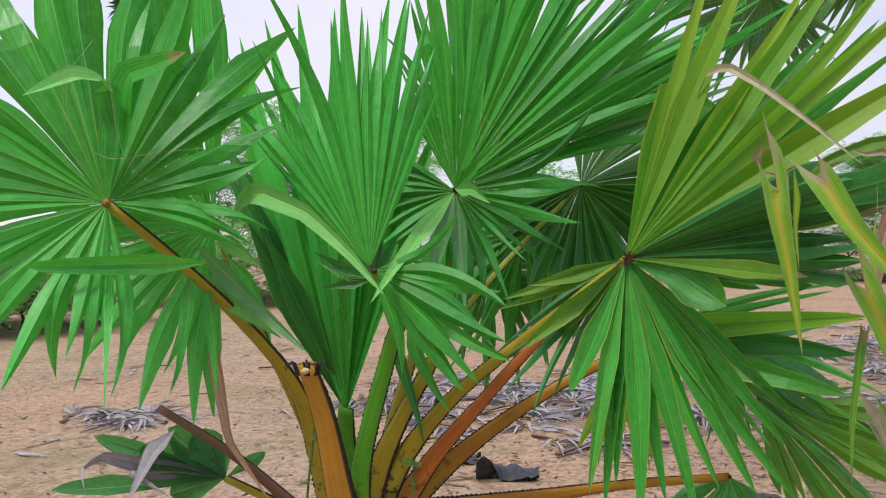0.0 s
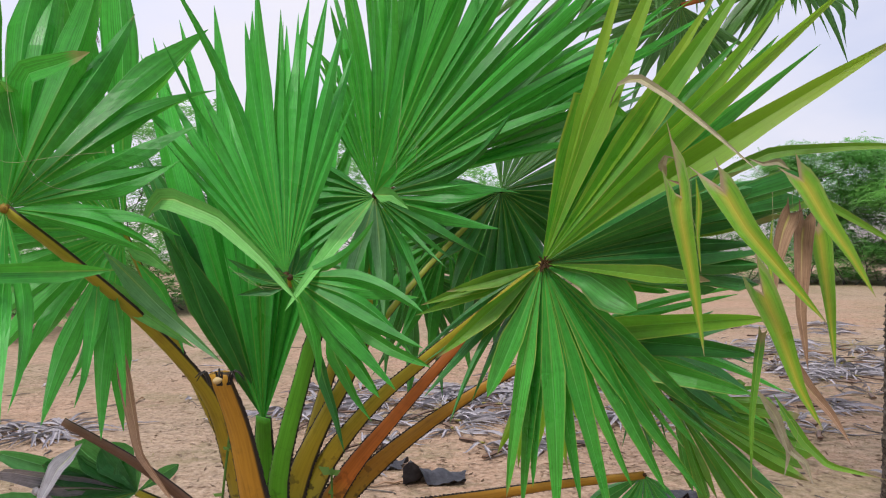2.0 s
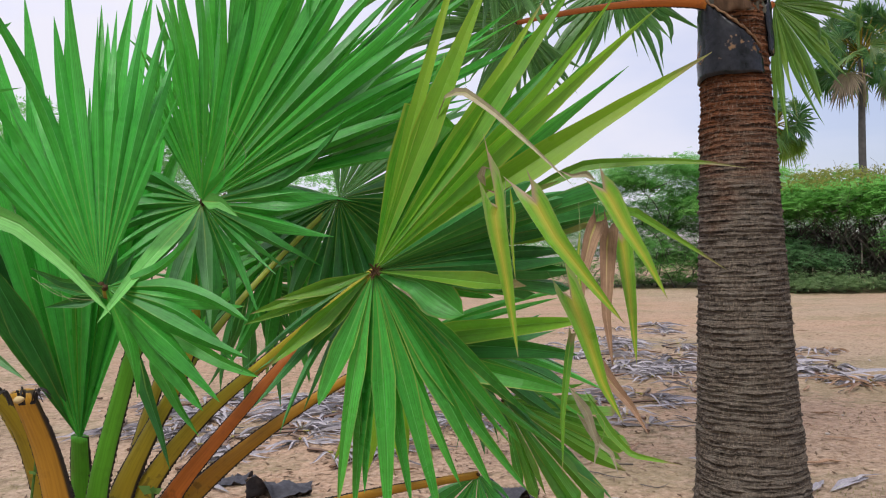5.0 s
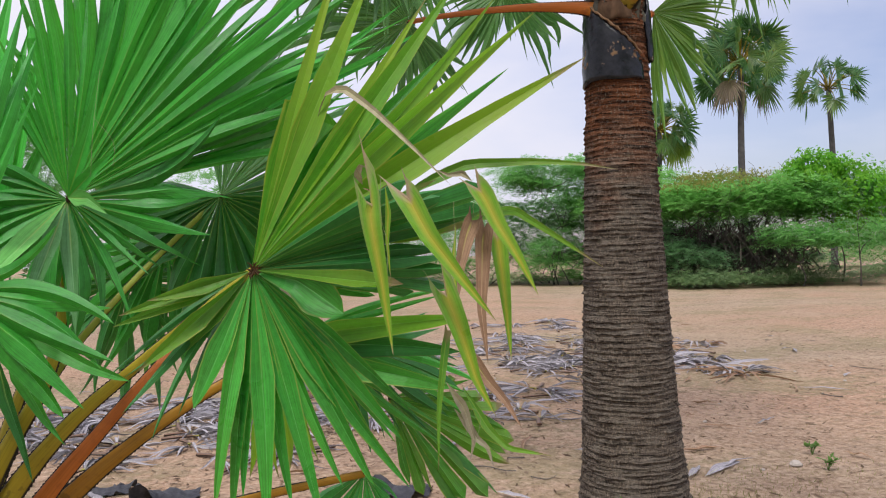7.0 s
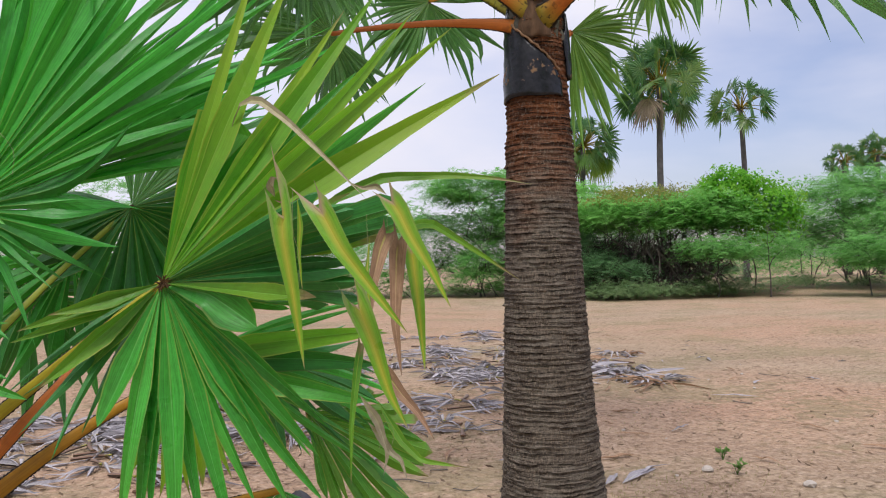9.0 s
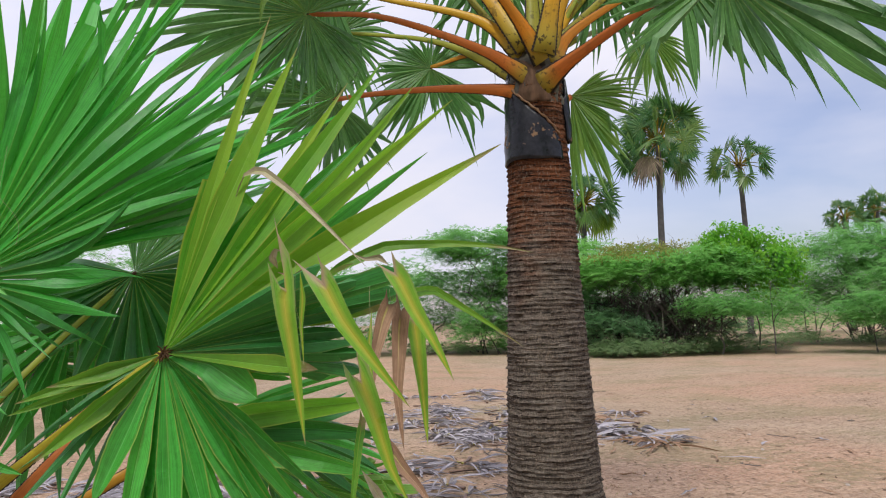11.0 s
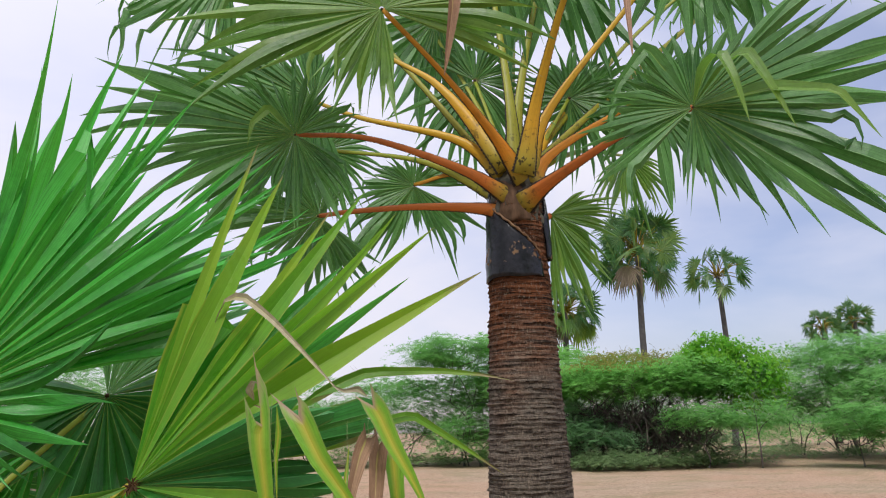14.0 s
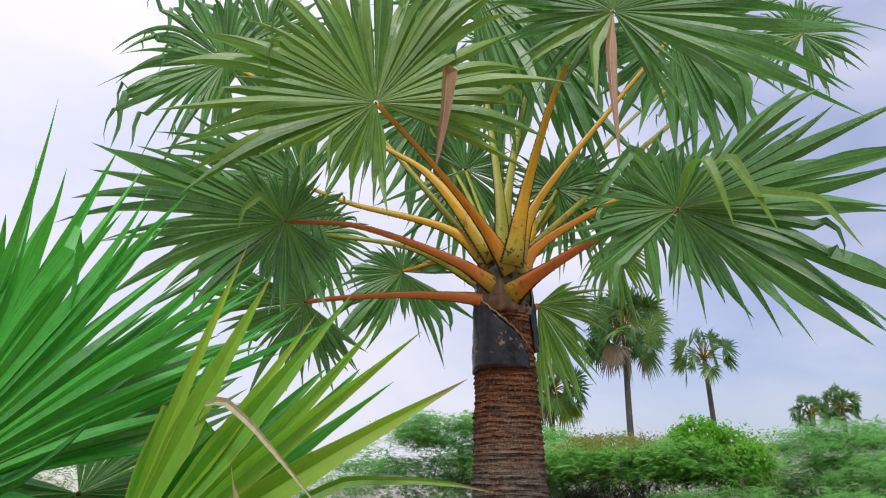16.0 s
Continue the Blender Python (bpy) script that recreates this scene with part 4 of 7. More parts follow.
# low frond
frond(young, (0.884, 2.450, 0.668), (-19, 30), [(110, 0.14, 0), (150, 0.20, -10), (200, 0.24, -12), (235, 0.26, -6), (258, 0.24, 0)], 10, LEAF_MID,
      stem=[(-0.058, 2.360, 0.600), (0.323, 2.420, 0.624), (0.581, 2.450, 0.646), (0.884, 2.450, 0.668)], stem_mat=STALK_BROWN, stem_r=(0.03, 0.014), sag=0.08, seed=9)
# pleated fan behind the hanging leaflets
frond(young, (0.985, 2.470, 0.905), (-20, 8), [(70, 0.22, 3), (92, 0.36, 4), (112, 0.46, 3), (130, 0.47, 0), (150, 0.40, -3), (172, 0.26, -6)], 15, LEAF_WORN, sag=0.05, seed=92, split=0.85, wide=1.3, jitter=0.08, label='hub of a low pleated fan leaf')
# frond deep in the shade
frond(young, (0.291, 2.858, 1.455), (-4, -2), [(-173, 0.50, 2), (-161, 0.47, 2), (-141, 0.44, 3), (-113, 0.39, 4), (-80, 0.28, 2), (1, 0.20, -2), (81, 0.23, 2), (139, 0.37, 3), (161, 0.48, 2), (176, 0.50, 2)], 34, LEAF, sag=0.08, seed=10, split=0.55, jitter=0.15, label='hub of a shaded fan leaf')
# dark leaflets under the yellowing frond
frond(young, (0.484, 2.023, 1.356), (-7, 1), [(-155, 0.36, -0), (-149, 0.41, 1), (-141, 0.43, 2), (-129, 0.40, 3), (-118, 0.38, 4)], 6, LEAF_SHADED, sag=0.08, seed=65, split=0.45, jitter=0.1, wide=1.3, label='hub of dark hanging leaflets')
# frond near the ground
low_stem = stalk(young, [(-0.306, 2.231, 0.515), (-0.400, 2.180, 0.640), (-0.590, 2.100, 0.774)], 0.03, 0.014, STALK_OLIVE, "short toothed stalk that carries a low fan", seed=11)
leaflets(young, low_stem, (-0.590, 2.100, 0.774), (18, 16), [(-0.880, 1.950, 0.927, 0.055), (-0.715, 2.020, 0.929, 0.100), (-0.659, 2.060, 0.913, 0.100), (-0.616, 2.080, 0.868, 0.080), (-0.778, 1.980, 0.885, 0.090), (-0.788, 1.960, 0.832, 0.090), (-0.963, 1.900, 0.804, 0.055), (-0.706, 2.000, 0.762, 0.090), (-0.466, 2.050, 0.857, 0.040)], LEAF_LOW, grow=0.7, fold=0.4, bow=0.04, dryness=0.5, seed=11, point=0.5, roll=0.4)
stalk(young, [(-0.150, 2.310, 0.600), (-0.034, 2.280, 0.774), (0.083, 2.260, 0.912), (0.203, 2.250, 1.046), (0.320, 2.270, 1.165)], 0.032, 0.0145, STALK_RED, seed=12, label='rust red leaf stalk with dark margins')
stalk(young, [(-0.210, 1.892, 0.650), (-0.233, 1.838, 0.832), (-0.254, 1.783, 1.005), (-0.282, 1.726, 1.136)], 0.045, 0.026, STALK_BROWN, seed=13, label='cut broad leaf stalk, brown and orange')
stalk(young, [(-0.306, 1.925, 0.707), (-0.503, 1.926, 0.876), (-0.694, 1.908, 1.005)], 0.018, 0.012, STALK_DEAD, seed=14, label='broken dry brown leaf stalk', teeth=False)
bent_leaflet(young, [(-0.485, 1.826, 1.411), (-0.451, 1.785, 1.494), (-0.403, 1.747, 1.527), (-0.276, 1.707, 1.474), (-0.168, 1.646, 1.380), (-0.091, 1.606, 1.293)], 0.052, LEAF_UNDER, seed=1, point=0.6)
bent_leaflet(young, [(0.046, 2.086, 1.543), (-0.017, 1.963, 1.456), (-0.082, 1.808, 1.359), (-0.135, 1.701, 1.271)], 0.05, LEAF_UNDER, seed=2, point=0.7)
bent_leaflet(young, [(0.047, 2.066, 1.534), (0.011, 1.965, 1.405), (-0.023, 1.913, 1.294), (-0.053, 1.861, 1.202)], 0.045, LEAF_PALE, seed=61)
bent_leaflet(young, [(0.051, 2.066, 1.534), (0.060, 2.016, 1.405), (0.067, 1.986, 1.318), (0.071, 1.966, 1.219)], 0.045, LEAF_PALE, seed=62)
bent_leaflet(young, [(0.045, 2.146, 1.556), (0.092, 2.086, 1.550), (0.140, 2.045, 1.508)], 0.045, LEAF_UNDER, seed=3)
bent_leaflet(young, [(-0.569, 1.904, 1.259), (-0.539, 1.893, 1.093), (-0.506, 1.872, 0.932), (-0.399, 1.852, 0.788)], 0.04, LEAF_BROWN, seed=4)
bent_leaflet(young, [(-0.479, 1.670, 1.366), (-0.597, 1.602, 1.365), (-0.773, 1.488, 1.364)], 0.045, LEAF, seed=5, point=0.3)
bent_leaflet(young, [(-0.680, 1.629, 1.500), (-0.652, 1.620, 1.648), (-0.660, 1.594, 1.743)], 0.07, LEAF, seed=6, grow=0.9, point=0.2)
bent_leaflet(young, [(-0.650, 1.588, 1.724), (-0.656, 1.563, 1.744), (-0.683, 1.504, 1.738), (-0.724, 1.400, 1.675)], 0.05, LEAF_UNDER, seed=63, start=0.6)
bent_leaflet(young, [(0.628, 1.470, 1.560), (0.639, 1.455, 1.514), (0.641, 1.444, 1.448), (0.657, 1.438, 1.338), (0.675, 1.432, 1.189)], 0.047, LEAF_DRY, seed=20, dryness=0.75, grow=0.14, start=0.95, notch=0.110, point=0.8, fold=0.32, torn=0.5, roll=0.3)
bent_leaflet(young, [(0.693, 1.446, 1.537), (0.709, 1.418, 1.499), (0.738, 1.384, 1.422), (0.790, 1.348, 1.337), (0.846, 1.319, 1.255)], 0.050, LEAF_DRY, seed=21, dryness=0.75, grow=0.14, start=0.95, notch=0.050, point=0.8, fold=0.32, torn=0.5, roll=-0.3)
bent_leaflet(young, [(0.869, 1.477, 1.547), (0.890, 1.454, 1.507), (0.911, 1.431, 1.443), (0.940, 1.403, 1.376), (0.974, 1.382, 1.294)], 0.046, LEAF_DRY, seed=22, dryness=0.75, grow=0.14, start=0.95, notch=0.030, point=0.8, fold=0.32, torn=0.5, roll=0.3)
bent_leaflet(young, [(0.780, 1.463, 1.352), (0.792, 1.436, 1.302), (0.810, 1.416, 1.238), (0.839, 1.402, 1.130), (0.872, 1.385, 1.057)], 0.052, LEAF_DRY, seed=23, dryness=0.75, grow=0.14, start=0.95, notch=0.070, point=0.8, fold=0.32, torn=0.5, roll=-0.3)
bent_leaflet(young, [(0.893, 1.509, 1.471), (0.872, 1.508, 1.425), (0.852, 1.507, 1.355), (0.836, 1.493, 1.264)], 0.038, LEAF_BROWN, seed=24, dryness=0.75, grow=0.14, start=0.95, notch=0.020, point=0.8, fold=0.32, torn=0.5, roll=0.3)
bent_leaflet(young, [(0.924, 1.516, 1.471), (0.911, 1.511, 1.412), (0.900, 1.505, 1.261), (0.910, 1.500, 1.146)], 0.040, LEAF_BROWN, seed=25, dryness=0.75, grow=0.14, start=0.95, notch=0.030, point=0.8, fold=0.32, torn=0.5, roll=-0.3)
bent_leaflet(young, [(0.955, 1.544, 1.455), (0.959, 1.531, 1.400), (0.964, 1.516, 1.282), (0.972, 1.512, 1.147)], 0.042, LEAF_DRY, seed=26, dryness=0.75, grow=0.14, start=0.95, notch=0.030, point=0.8, fold=0.32, torn=0.4, roll=0.3)
bent_leaflet(young, [(0.820, 1.500, 1.230), (0.807, 1.495, 1.174), (0.790, 1.492, 1.061), (0.783, 1.484, 0.934)], 0.018, LEAF_WORN, seed=27, dryness=0.75, grow=0.14, start=0.95, notch=0.01, point=0.8, fold=0.32, torn=0.5, roll=-0.3)
bent_leaflet(young, [(0.858, 1.482, 1.173), (0.890, 1.465, 1.118), (0.922, 1.448, 1.075), (0.952, 1.431, 1.016)], 0.03, LEAF_BROWN, seed=28, dryness=0.75, grow=0.14, start=0.95, notch=0.035, point=0.8, fold=0.32, torn=0.5, roll=0.3)
bent_leaflet(young, [(0.796, 1.888, 1.483), (0.897, 1.870, 1.567), (1.024, 1.846, 1.624), (1.186, 1.757, 1.623), (1.279, 1.696, 1.611), (1.355, 1.641, 1.590)], 0.032, LEAF_WORN, seed=30, dryness=1.0)
bent_leaflet(young, [(0.985, 1.974, 1.470), (1.262, 2.060, 1.519), (1.440, 2.070, 1.420), (1.580, 2.060, 1.331)], 0.032, LEAF_WORN, seed=31, dryness=1.0)
bent_leaflet(young, [(0.479, 1.991, 1.357), (0.580, 2.022, 1.630), (0.672, 2.031, 1.800)], 0.17, LEAF_GOLD, seed=32, dryness=0.2, grow=0.95, point=0.1)
bent_leaflet(young, [(0.645, 1.935, 1.743), (0.662, 1.899, 1.808), (0.696, 1.847, 1.807), (0.750, 1.777, 1.741), (0.808, 1.680, 1.644), (0.870, 1.587, 1.540)], 0.022, LEAF_TAN, seed=33, dryness=0.8, grow=0.2)
bent_leaflet(young, [(0.479, 1.991, 1.357), (0.575, 1.900, 1.330), (0.674, 1.822, 1.247)], 0.11, LEAF_EDGED, seed=34, dryness=0.5, grow=0.7, point=0.45, fold=0.15)
bent_leaflet(young, [(-0.575, 1.848, 1.412), (-0.435, 1.810, 1.277), (-0.283, 1.767, 1.152)], 0.055, LEAF_PALE, seed=41, dryness=0.9)
bent_leaflet(young, [(-0.593, 1.841, 1.358), (-0.469, 1.832, 1.256), (-0.356, 1.811, 1.184)], 0.05, LEAF_UNDER, seed=42)
bent_leaflet(young, [(-0.564, 1.958, 1.428), (-0.497, 1.927, 1.398), (-0.429, 1.896, 1.352)], 0.05, LEAF_UNDER, seed=43, dryness=0.9)
bent_leaflet(young, [(-0.695, 2.016, 0.927), (-0.727, 1.949, 0.885), (-0.761, 1.879, 0.780)], 0.05, LEAF_DEAD, seed=44, grow=0.3)
bent_leaflet(young, [(-0.595, 2.106, 0.766), (-0.722, 2.005, 0.826), (-0.834, 1.899, 0.892), (-0.855, 1.832, 0.876), (-0.831, 1.811, 0.829)], 0.07, LEAF_DEAD, seed=45)
bent_leaflet(young, [(-0.595, 2.106, 0.766), (-0.702, 1.992, 0.815), (-0.782, 1.924, 0.843), (-0.672, 1.918, 0.781)], 0.05, LEAF_DEAD, seed=46)
bent_leaflet(young, [(-0.685, 1.638, 1.501), (-0.655, 1.619, 1.636), (-0.631, 1.608, 1.763), (-0.565, 1.594, 1.776), (-0.489, 1.581, 1.798)], 0.075, LEAF, seed=47, dryness=1.0, point=0.45)
bent_leaflet(young, [(-0.138, 1.802, 1.342), (-0.209, 1.741, 1.355), (-0.260, 1.711, 1.387)], 0.03, LEAF_SHADED, seed=48)
bent_leaflet(young, [(0.045, 2.146, 1.556), (0.102, 2.066, 1.721), (0.136, 2.015, 1.865)], 0.04, LEAF_FRESH, seed=49)
bent_leaflet(young, [(0.045, 2.146, 1.556), (0.108, 2.086, 1.618), (0.168, 2.044, 1.674)], 0.035, LEAF_FRESH, seed=50)
threads(young, [[(-0.638, 1.494, 1.802), (-0.668, 1.455, 1.717), (-0.661, 1.460, 1.622), (-0.618, 1.504, 1.573), (-0.541, 1.561, 1.590), (-0.470, 1.620, 1.606)],
         [(-0.686, 1.468, 1.731), (-0.680, 1.472, 1.613), (-0.668, 1.535, 1.544), (-0.662, 1.616, 1.505)],
         [(-0.611, 1.507, 1.816), (-0.612, 1.507, 1.717), (-0.595, 1.515, 1.596), (-0.561, 1.552, 1.533), (-0.488, 1.603, 1.525)]], FIBRE_PALE)
threads(young, [[(0.116, 2.016, 1.741), (0.159, 1.995, 1.679), (0.158, 1.995, 1.621)],
         [(0.133, 2.015, 1.858), (0.116, 1.996, 1.709), (0.107, 2.016, 1.595)],
         [(-0.242, 1.653, 1.369), (-0.192, 1.642, 1.332), (-0.136, 1.671, 1.319)],
         [(-0.172, 1.666, 1.319), (-0.207, 1.660, 1.344), (-0.228, 1.676, 1.356)]], FIBRE_PALE)
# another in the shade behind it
frond(young, (0.166, 2.915, 1.330), (-2, 1), [(178, 0.45, -1), (195, 0.45, -1), (215, 0.42, 1), (247, 0.40, 3), (279, 0.32, 4), (326, 0.26, 2), (403, 0.29, 2), (446, 0.34, 3), (488, 0.37, 1), (513, 0.41, -0), (527, 0.44, -1)], 30, LEAF_SHADED, sag=0.08, seed=71, split=0.5, jitter=0.18, label='hub of a dark shaded fan leaf')
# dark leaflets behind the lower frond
frond(young, (0.815, 2.458, 1.107), (-16, 6), [(69, 0.31, 5), (88, 0.39, 4), (107, 0.44, 3), (129, 0.38, -1), (151, 0.36, -5), (175, 0.31, -6)], 12, LEAF_SHADED, sag=0.08, seed=72, split=0.6, jitter=0.12, wide=1.2, label='hub of dark leaflets in the shade')
# tall frond behind
frond(young, (0.094, 2.466, 1.600), (0, -5), [(-29, 0.53, -3), (-13, 0.78, -4), (3, 0.97, -5), (20, 0.97, -3), (37, 0.92, 0), (55, 0.89, 5), (68, 0.77, 6), (74, 0.62, 6)], 26, LEAF, sag=0.08, single=True, seed=73, fold=0.5, split=0.6, jitter=0.14, label='hub of a tall fan behind another')
bent_leaflet(young, [(0.489, 1.979, 1.348), (0.649, 1.903, 1.316), (0.770, 1.823, 1.327), (0.807, 1.788, 1.340), (0.828, 1.758, 1.335)], 0.035, LEAF_GOLD, seed=74, dryness=0.9)
bent_leaflet(young, [(0.864, 1.590, 1.038), (0.890, 1.567, 0.999), (0.901, 1.550, 0.973), (0.917, 1.531, 0.959), (0.924, 1.516, 0.916)], 0.02, LEAF_TAN, seed=75, dryness=0.9)
bent_leaflet(young, [(0.849, 1.597, 1.098), (0.880, 1.571, 1.041), (0.895, 1.553, 0.972), (0.882, 1.548, 0.927)], 0.022, LEAF_TAN, seed=76, dryness=0.9)
bent_leaflet(young, [(0.902, 1.627, 1.078), (0.943, 1.584, 0.986), (0.978, 1.555, 0.943), (1.056, 1.485, 0.932)], 0.022, LEAF_WORN, seed=77, dryness=0.9)
bent_leaflet(young, [(0.659, 1.565, 1.537), (0.644, 1.549, 1.558), (0.648, 1.537, 1.575), (0.666, 1.520, 1.567)], 0.018, LEAF_TAN, seed=78, dryness=0.9)
bent_leaflet(young, [(0.719, 1.543, 1.540), (0.685, 1.535, 1.516), (0.649, 1.536, 1.528)], 0.012, LEAF_BROWN, seed=79, dryness=0.9)
bent_leaflet(young, [(0.894, 1.520, 1.542), (0.870, 1.521, 1.560), (0.840, 1.524, 1.555), (0.811, 1.526, 1.567)], 0.014, LEAF_TAN, seed=80, dryness=0.9)
bent_leaflet(young, [(0.840, 1.491, 1.447), (0.829, 1.485, 1.367), (0.830, 1.473, 1.288), (0.825, 1.476, 1.220)], 0.01, LEAF_DRY, seed=81, dryness=0.9)
bent_leaflet(young, [(0.674, 1.453, 1.525), (0.679, 1.452, 1.470), (0.675, 1.453, 1.415), (0.680, 1.451, 1.338)], 0.012, LEAF_DRY, seed=82, dryness=0.9)
bent_leaflet(young, [(0.600, 2.256, 1.140), (0.734, 2.168, 1.171), (0.903, 2.021, 1.196), (1.039, 1.914, 1.213)], 0.075, LEAF_GOLD, seed=83, dryness=0.5, point=0.5, fold=0.35)
bent_leaflet(young, [(0.611, 2.305, 1.118), (0.791, 2.202, 1.125), (0.933, 2.096, 1.121), (1.048, 1.988, 1.110)], 0.08, LEAF_SHADED, seed=84, dryness=0.4, point=0.5, fold=0.35)
bent_leaflet(young, [(0.606, 2.285, 1.104), (0.760, 2.159, 1.071), (0.912, 2.050, 1.038), (1.008, 1.952, 1.015)], 0.08, LEAF_EDGED, seed=85, dryness=0.6, point=0.5, fold=0.35)
bent_leaflet(young, [(-0.094, 2.158, 1.205), (-0.070, 2.140, 1.112), (-0.016, 2.114, 1.008), (0.030, 2.095, 0.942)], 0.045, LEAF, seed=86, dryness=0.4)
bent_leaflet(young, [(-0.131, 2.205, 1.169), (-0.111, 2.187, 1.059), (-0.074, 2.160, 0.952), (-0.047, 2.142, 0.847)], 0.04, LEAF_SHADED, seed=87, dryness=0.4)
bent_leaflet(young, [(-0.129, 2.055, 1.304), (-0.023, 2.013, 1.216), (0.093, 1.966, 1.147), (0.184, 1.943, 1.107)], 0.05, LEAF, seed=88, dryness=0.3, point=0.5)
bent_leaflet(young, [(-0.540, 1.807, 1.345), (-0.521, 1.793, 1.240), (-0.509, 1.787, 1.136), (-0.501, 1.779, 1.059)], 0.04, LEAF_FRESH, seed=89, dryness=0.3)
bent_leaflet(young, [(-0.557, 1.780, 1.359), (-0.562, 1.757, 1.244), (-0.574, 1.742, 1.130), (-0.594, 1.733, 1.068)], 0.04, LEAF_FRESH, seed=90, dryness=0.3)
bent_leaflet(young, [(-0.523, 1.919, 1.384), (-0.463, 1.906, 1.314), (-0.420, 1.898, 1.230), (-0.402, 1.882, 1.162)], 0.045, LEAF_FRESH, seed=91, dryness=0.4)
# ragged ends of the shaded leaflets
leaflets(young, golden, GOLD_HUB, (-7, 20), [(0.945, 1.620, 1.537, 0.055), (0.916, 1.640, 1.509, 0.050), (0.850, 1.620, 1.556, 0.050), (0.951, 1.660, 1.460, 0.050), (0.790, 1.600, 1.524, 0.040), (0.739, 1.550, 1.323, 0.045)], LEAF_WORN, grow=0.75, fold=0.3, bow=0.02, dryness=0.8, seed=95, point=0.5, roll=0.8)
threads(young, [[(0.664, 1.450, 1.543), (0.664, 1.450, 1.457), (0.674, 1.450, 1.413), (0.673, 1.450, 1.349)],
         [(0.815, 1.440, 1.492), (0.815, 1.440, 1.389), (0.808, 1.440, 1.303)],
         [(0.905, 1.500, 1.513), (0.886, 1.500, 1.491), (0.887, 1.500, 1.463)],
         [(0.873, 1.500, 0.972), (0.897, 1.520, 1.023), (0.869, 1.500, 1.051), (0.853, 1.500, 0.996)]], FIBRE_PALE)
# loose leaflets of the tall fan behind
behind = stalk(young, [(-0.225, 2.300, 0.560), (-0.150, 2.400, 0.900), (-0.010, 2.450, 1.300), (0.094, 2.480, 1.600)], 0.03, 0.012, STALK_OLIVE, "toothed leaf stalk behind a tall fan", seed=96)
leaflets(young, behind, (0.094, 2.480, 1.600), (0, -5), [(0.628, 2.300, 2.522, 0.060), (0.514, 2.250, 2.422, 0.060), (0.821, 2.300, 2.381, 0.055), (0.889, 2.320, 2.316, 0.055), (0.922, 2.300, 2.285, 0.050), (1.028, 2.350, 2.214, 0.050), (1.073, 2.380, 2.193, 0.050), (1.159, 2.400, 2.172, 0.050), (0.968, 2.300, 2.031, 0.050), (0.397, 2.200, 2.571, 0.060), (0.198, 2.100, 2.340, 0.060)], LEAF_FRESH, grow=0.5, fold=0.45, bow=0.03, dryness=0.4, seed=96, point=0.9, roll=0.8)
leaflets(young, behind, (0.094, 2.480, 1.600), (0, -5), [(0.787, 2.300, 2.033, 0.050), (0.853, 2.300, 1.948, 0.050), (0.714, 2.300, 2.098, 0.050), (0.951, 2.350, 1.890, 0.050), (0.627, 2.300, 2.142, 0.050)], LEAF_PALE, grow=0.6, fold=0.4, bow=0.03, dryness=0.6, seed=97, point=0.8, roll=0.8)
# frond over the path
frond(tall, (1.574, 2.979, 3.464), (-24, -30), [(165, 0.48, 29), (187, 0.51, 30), (221, 0.46, 25), (236, 0.65, 22), (246, 0.76, 19), (239, 0.96, 23), (258, 0.87, 15), (270, 0.88, 9), (283, 0.82, 1), (289, 1.20, 1), (303, 1.02, -11), (323, 1.01, -22), (347, 1.12, -29), (368, 1.14, -30), (399, 0.97, -21), (412, 0.93, -14), (448, 0.84, 7), (470, 0.72, 17)], 57, LEAF_TREE_LIGHT,
      stem=[(2.594, 3.318, 2.838), (2.371, 3.287, 3.078), (1.970, 3.118, 3.281), (1.579, 2.977, 3.458)], stem_mat=STALK_ORANGE, stem_r=(0.064, 0.0135), sag=0.03, single=True, seed=31, hub_r=0.006, wide=1.35, droop_tip=0.25, split=0.6, jitter=0.24, broken=0.12, point=(0.75, 1.1), twist=0.2)
frond(tall, (1.317, 3.500, 2.961), (-17, -21), [(115, 0.52, 30), (139, 0.48, 26), (170, 0.43, 21), (208, 0.46, 19), (218, 0.73, 19), (241, 0.85, 16), (268, 1.01, 9), (275, 1.00, 6), (282, 0.98, 3), (300, 0.81, -6), (301, 0.54, -8), (344, 0.36, -16), (408, 0.32, 8), (437, 0.46, 26)], 62, LEAF_TREE,
      stem=[(2.537, 3.382, 2.746), (2.259, 3.414, 2.879), (1.744, 3.505, 3.011), (1.323, 3.499, 2.962)], stem_mat=STALK_RED, stem_r=(0.056, 0.0125), sag=0.03, seed=32, hub_r=0.006, wide=1.35, droop_tip=0.25, split=0.6, jitter=0.24, broken=0.12, point=(0.75, 1.1), twist=0.2)
frond(tall, (1.621, 4.138, 3.472), (-18, -24), [(153, 0.54, 22), (203, 0.48, 23), (244, 0.77, 15), (267, 0.95, 8), (286, 0.95, -1), (307, 0.74, -12), (340, 0.54, -22), (396, 0.47, -19)], 46, LEAF_TREE,
      stem=[(2.557, 3.465, 2.907), (2.357, 3.646, 3.161), (1.887, 3.987, 3.349), (1.625, 4.137, 3.473)], stem_mat=STALK_GOLD, stem_r=(0.056, 0.0125), sag=0.03, seed=33, hub_r=0.006, wide=1.35, droop_tip=0.25, split=0.6, jitter=0.24, broken=0.12, point=(0.75, 1.1), twist=0.2)
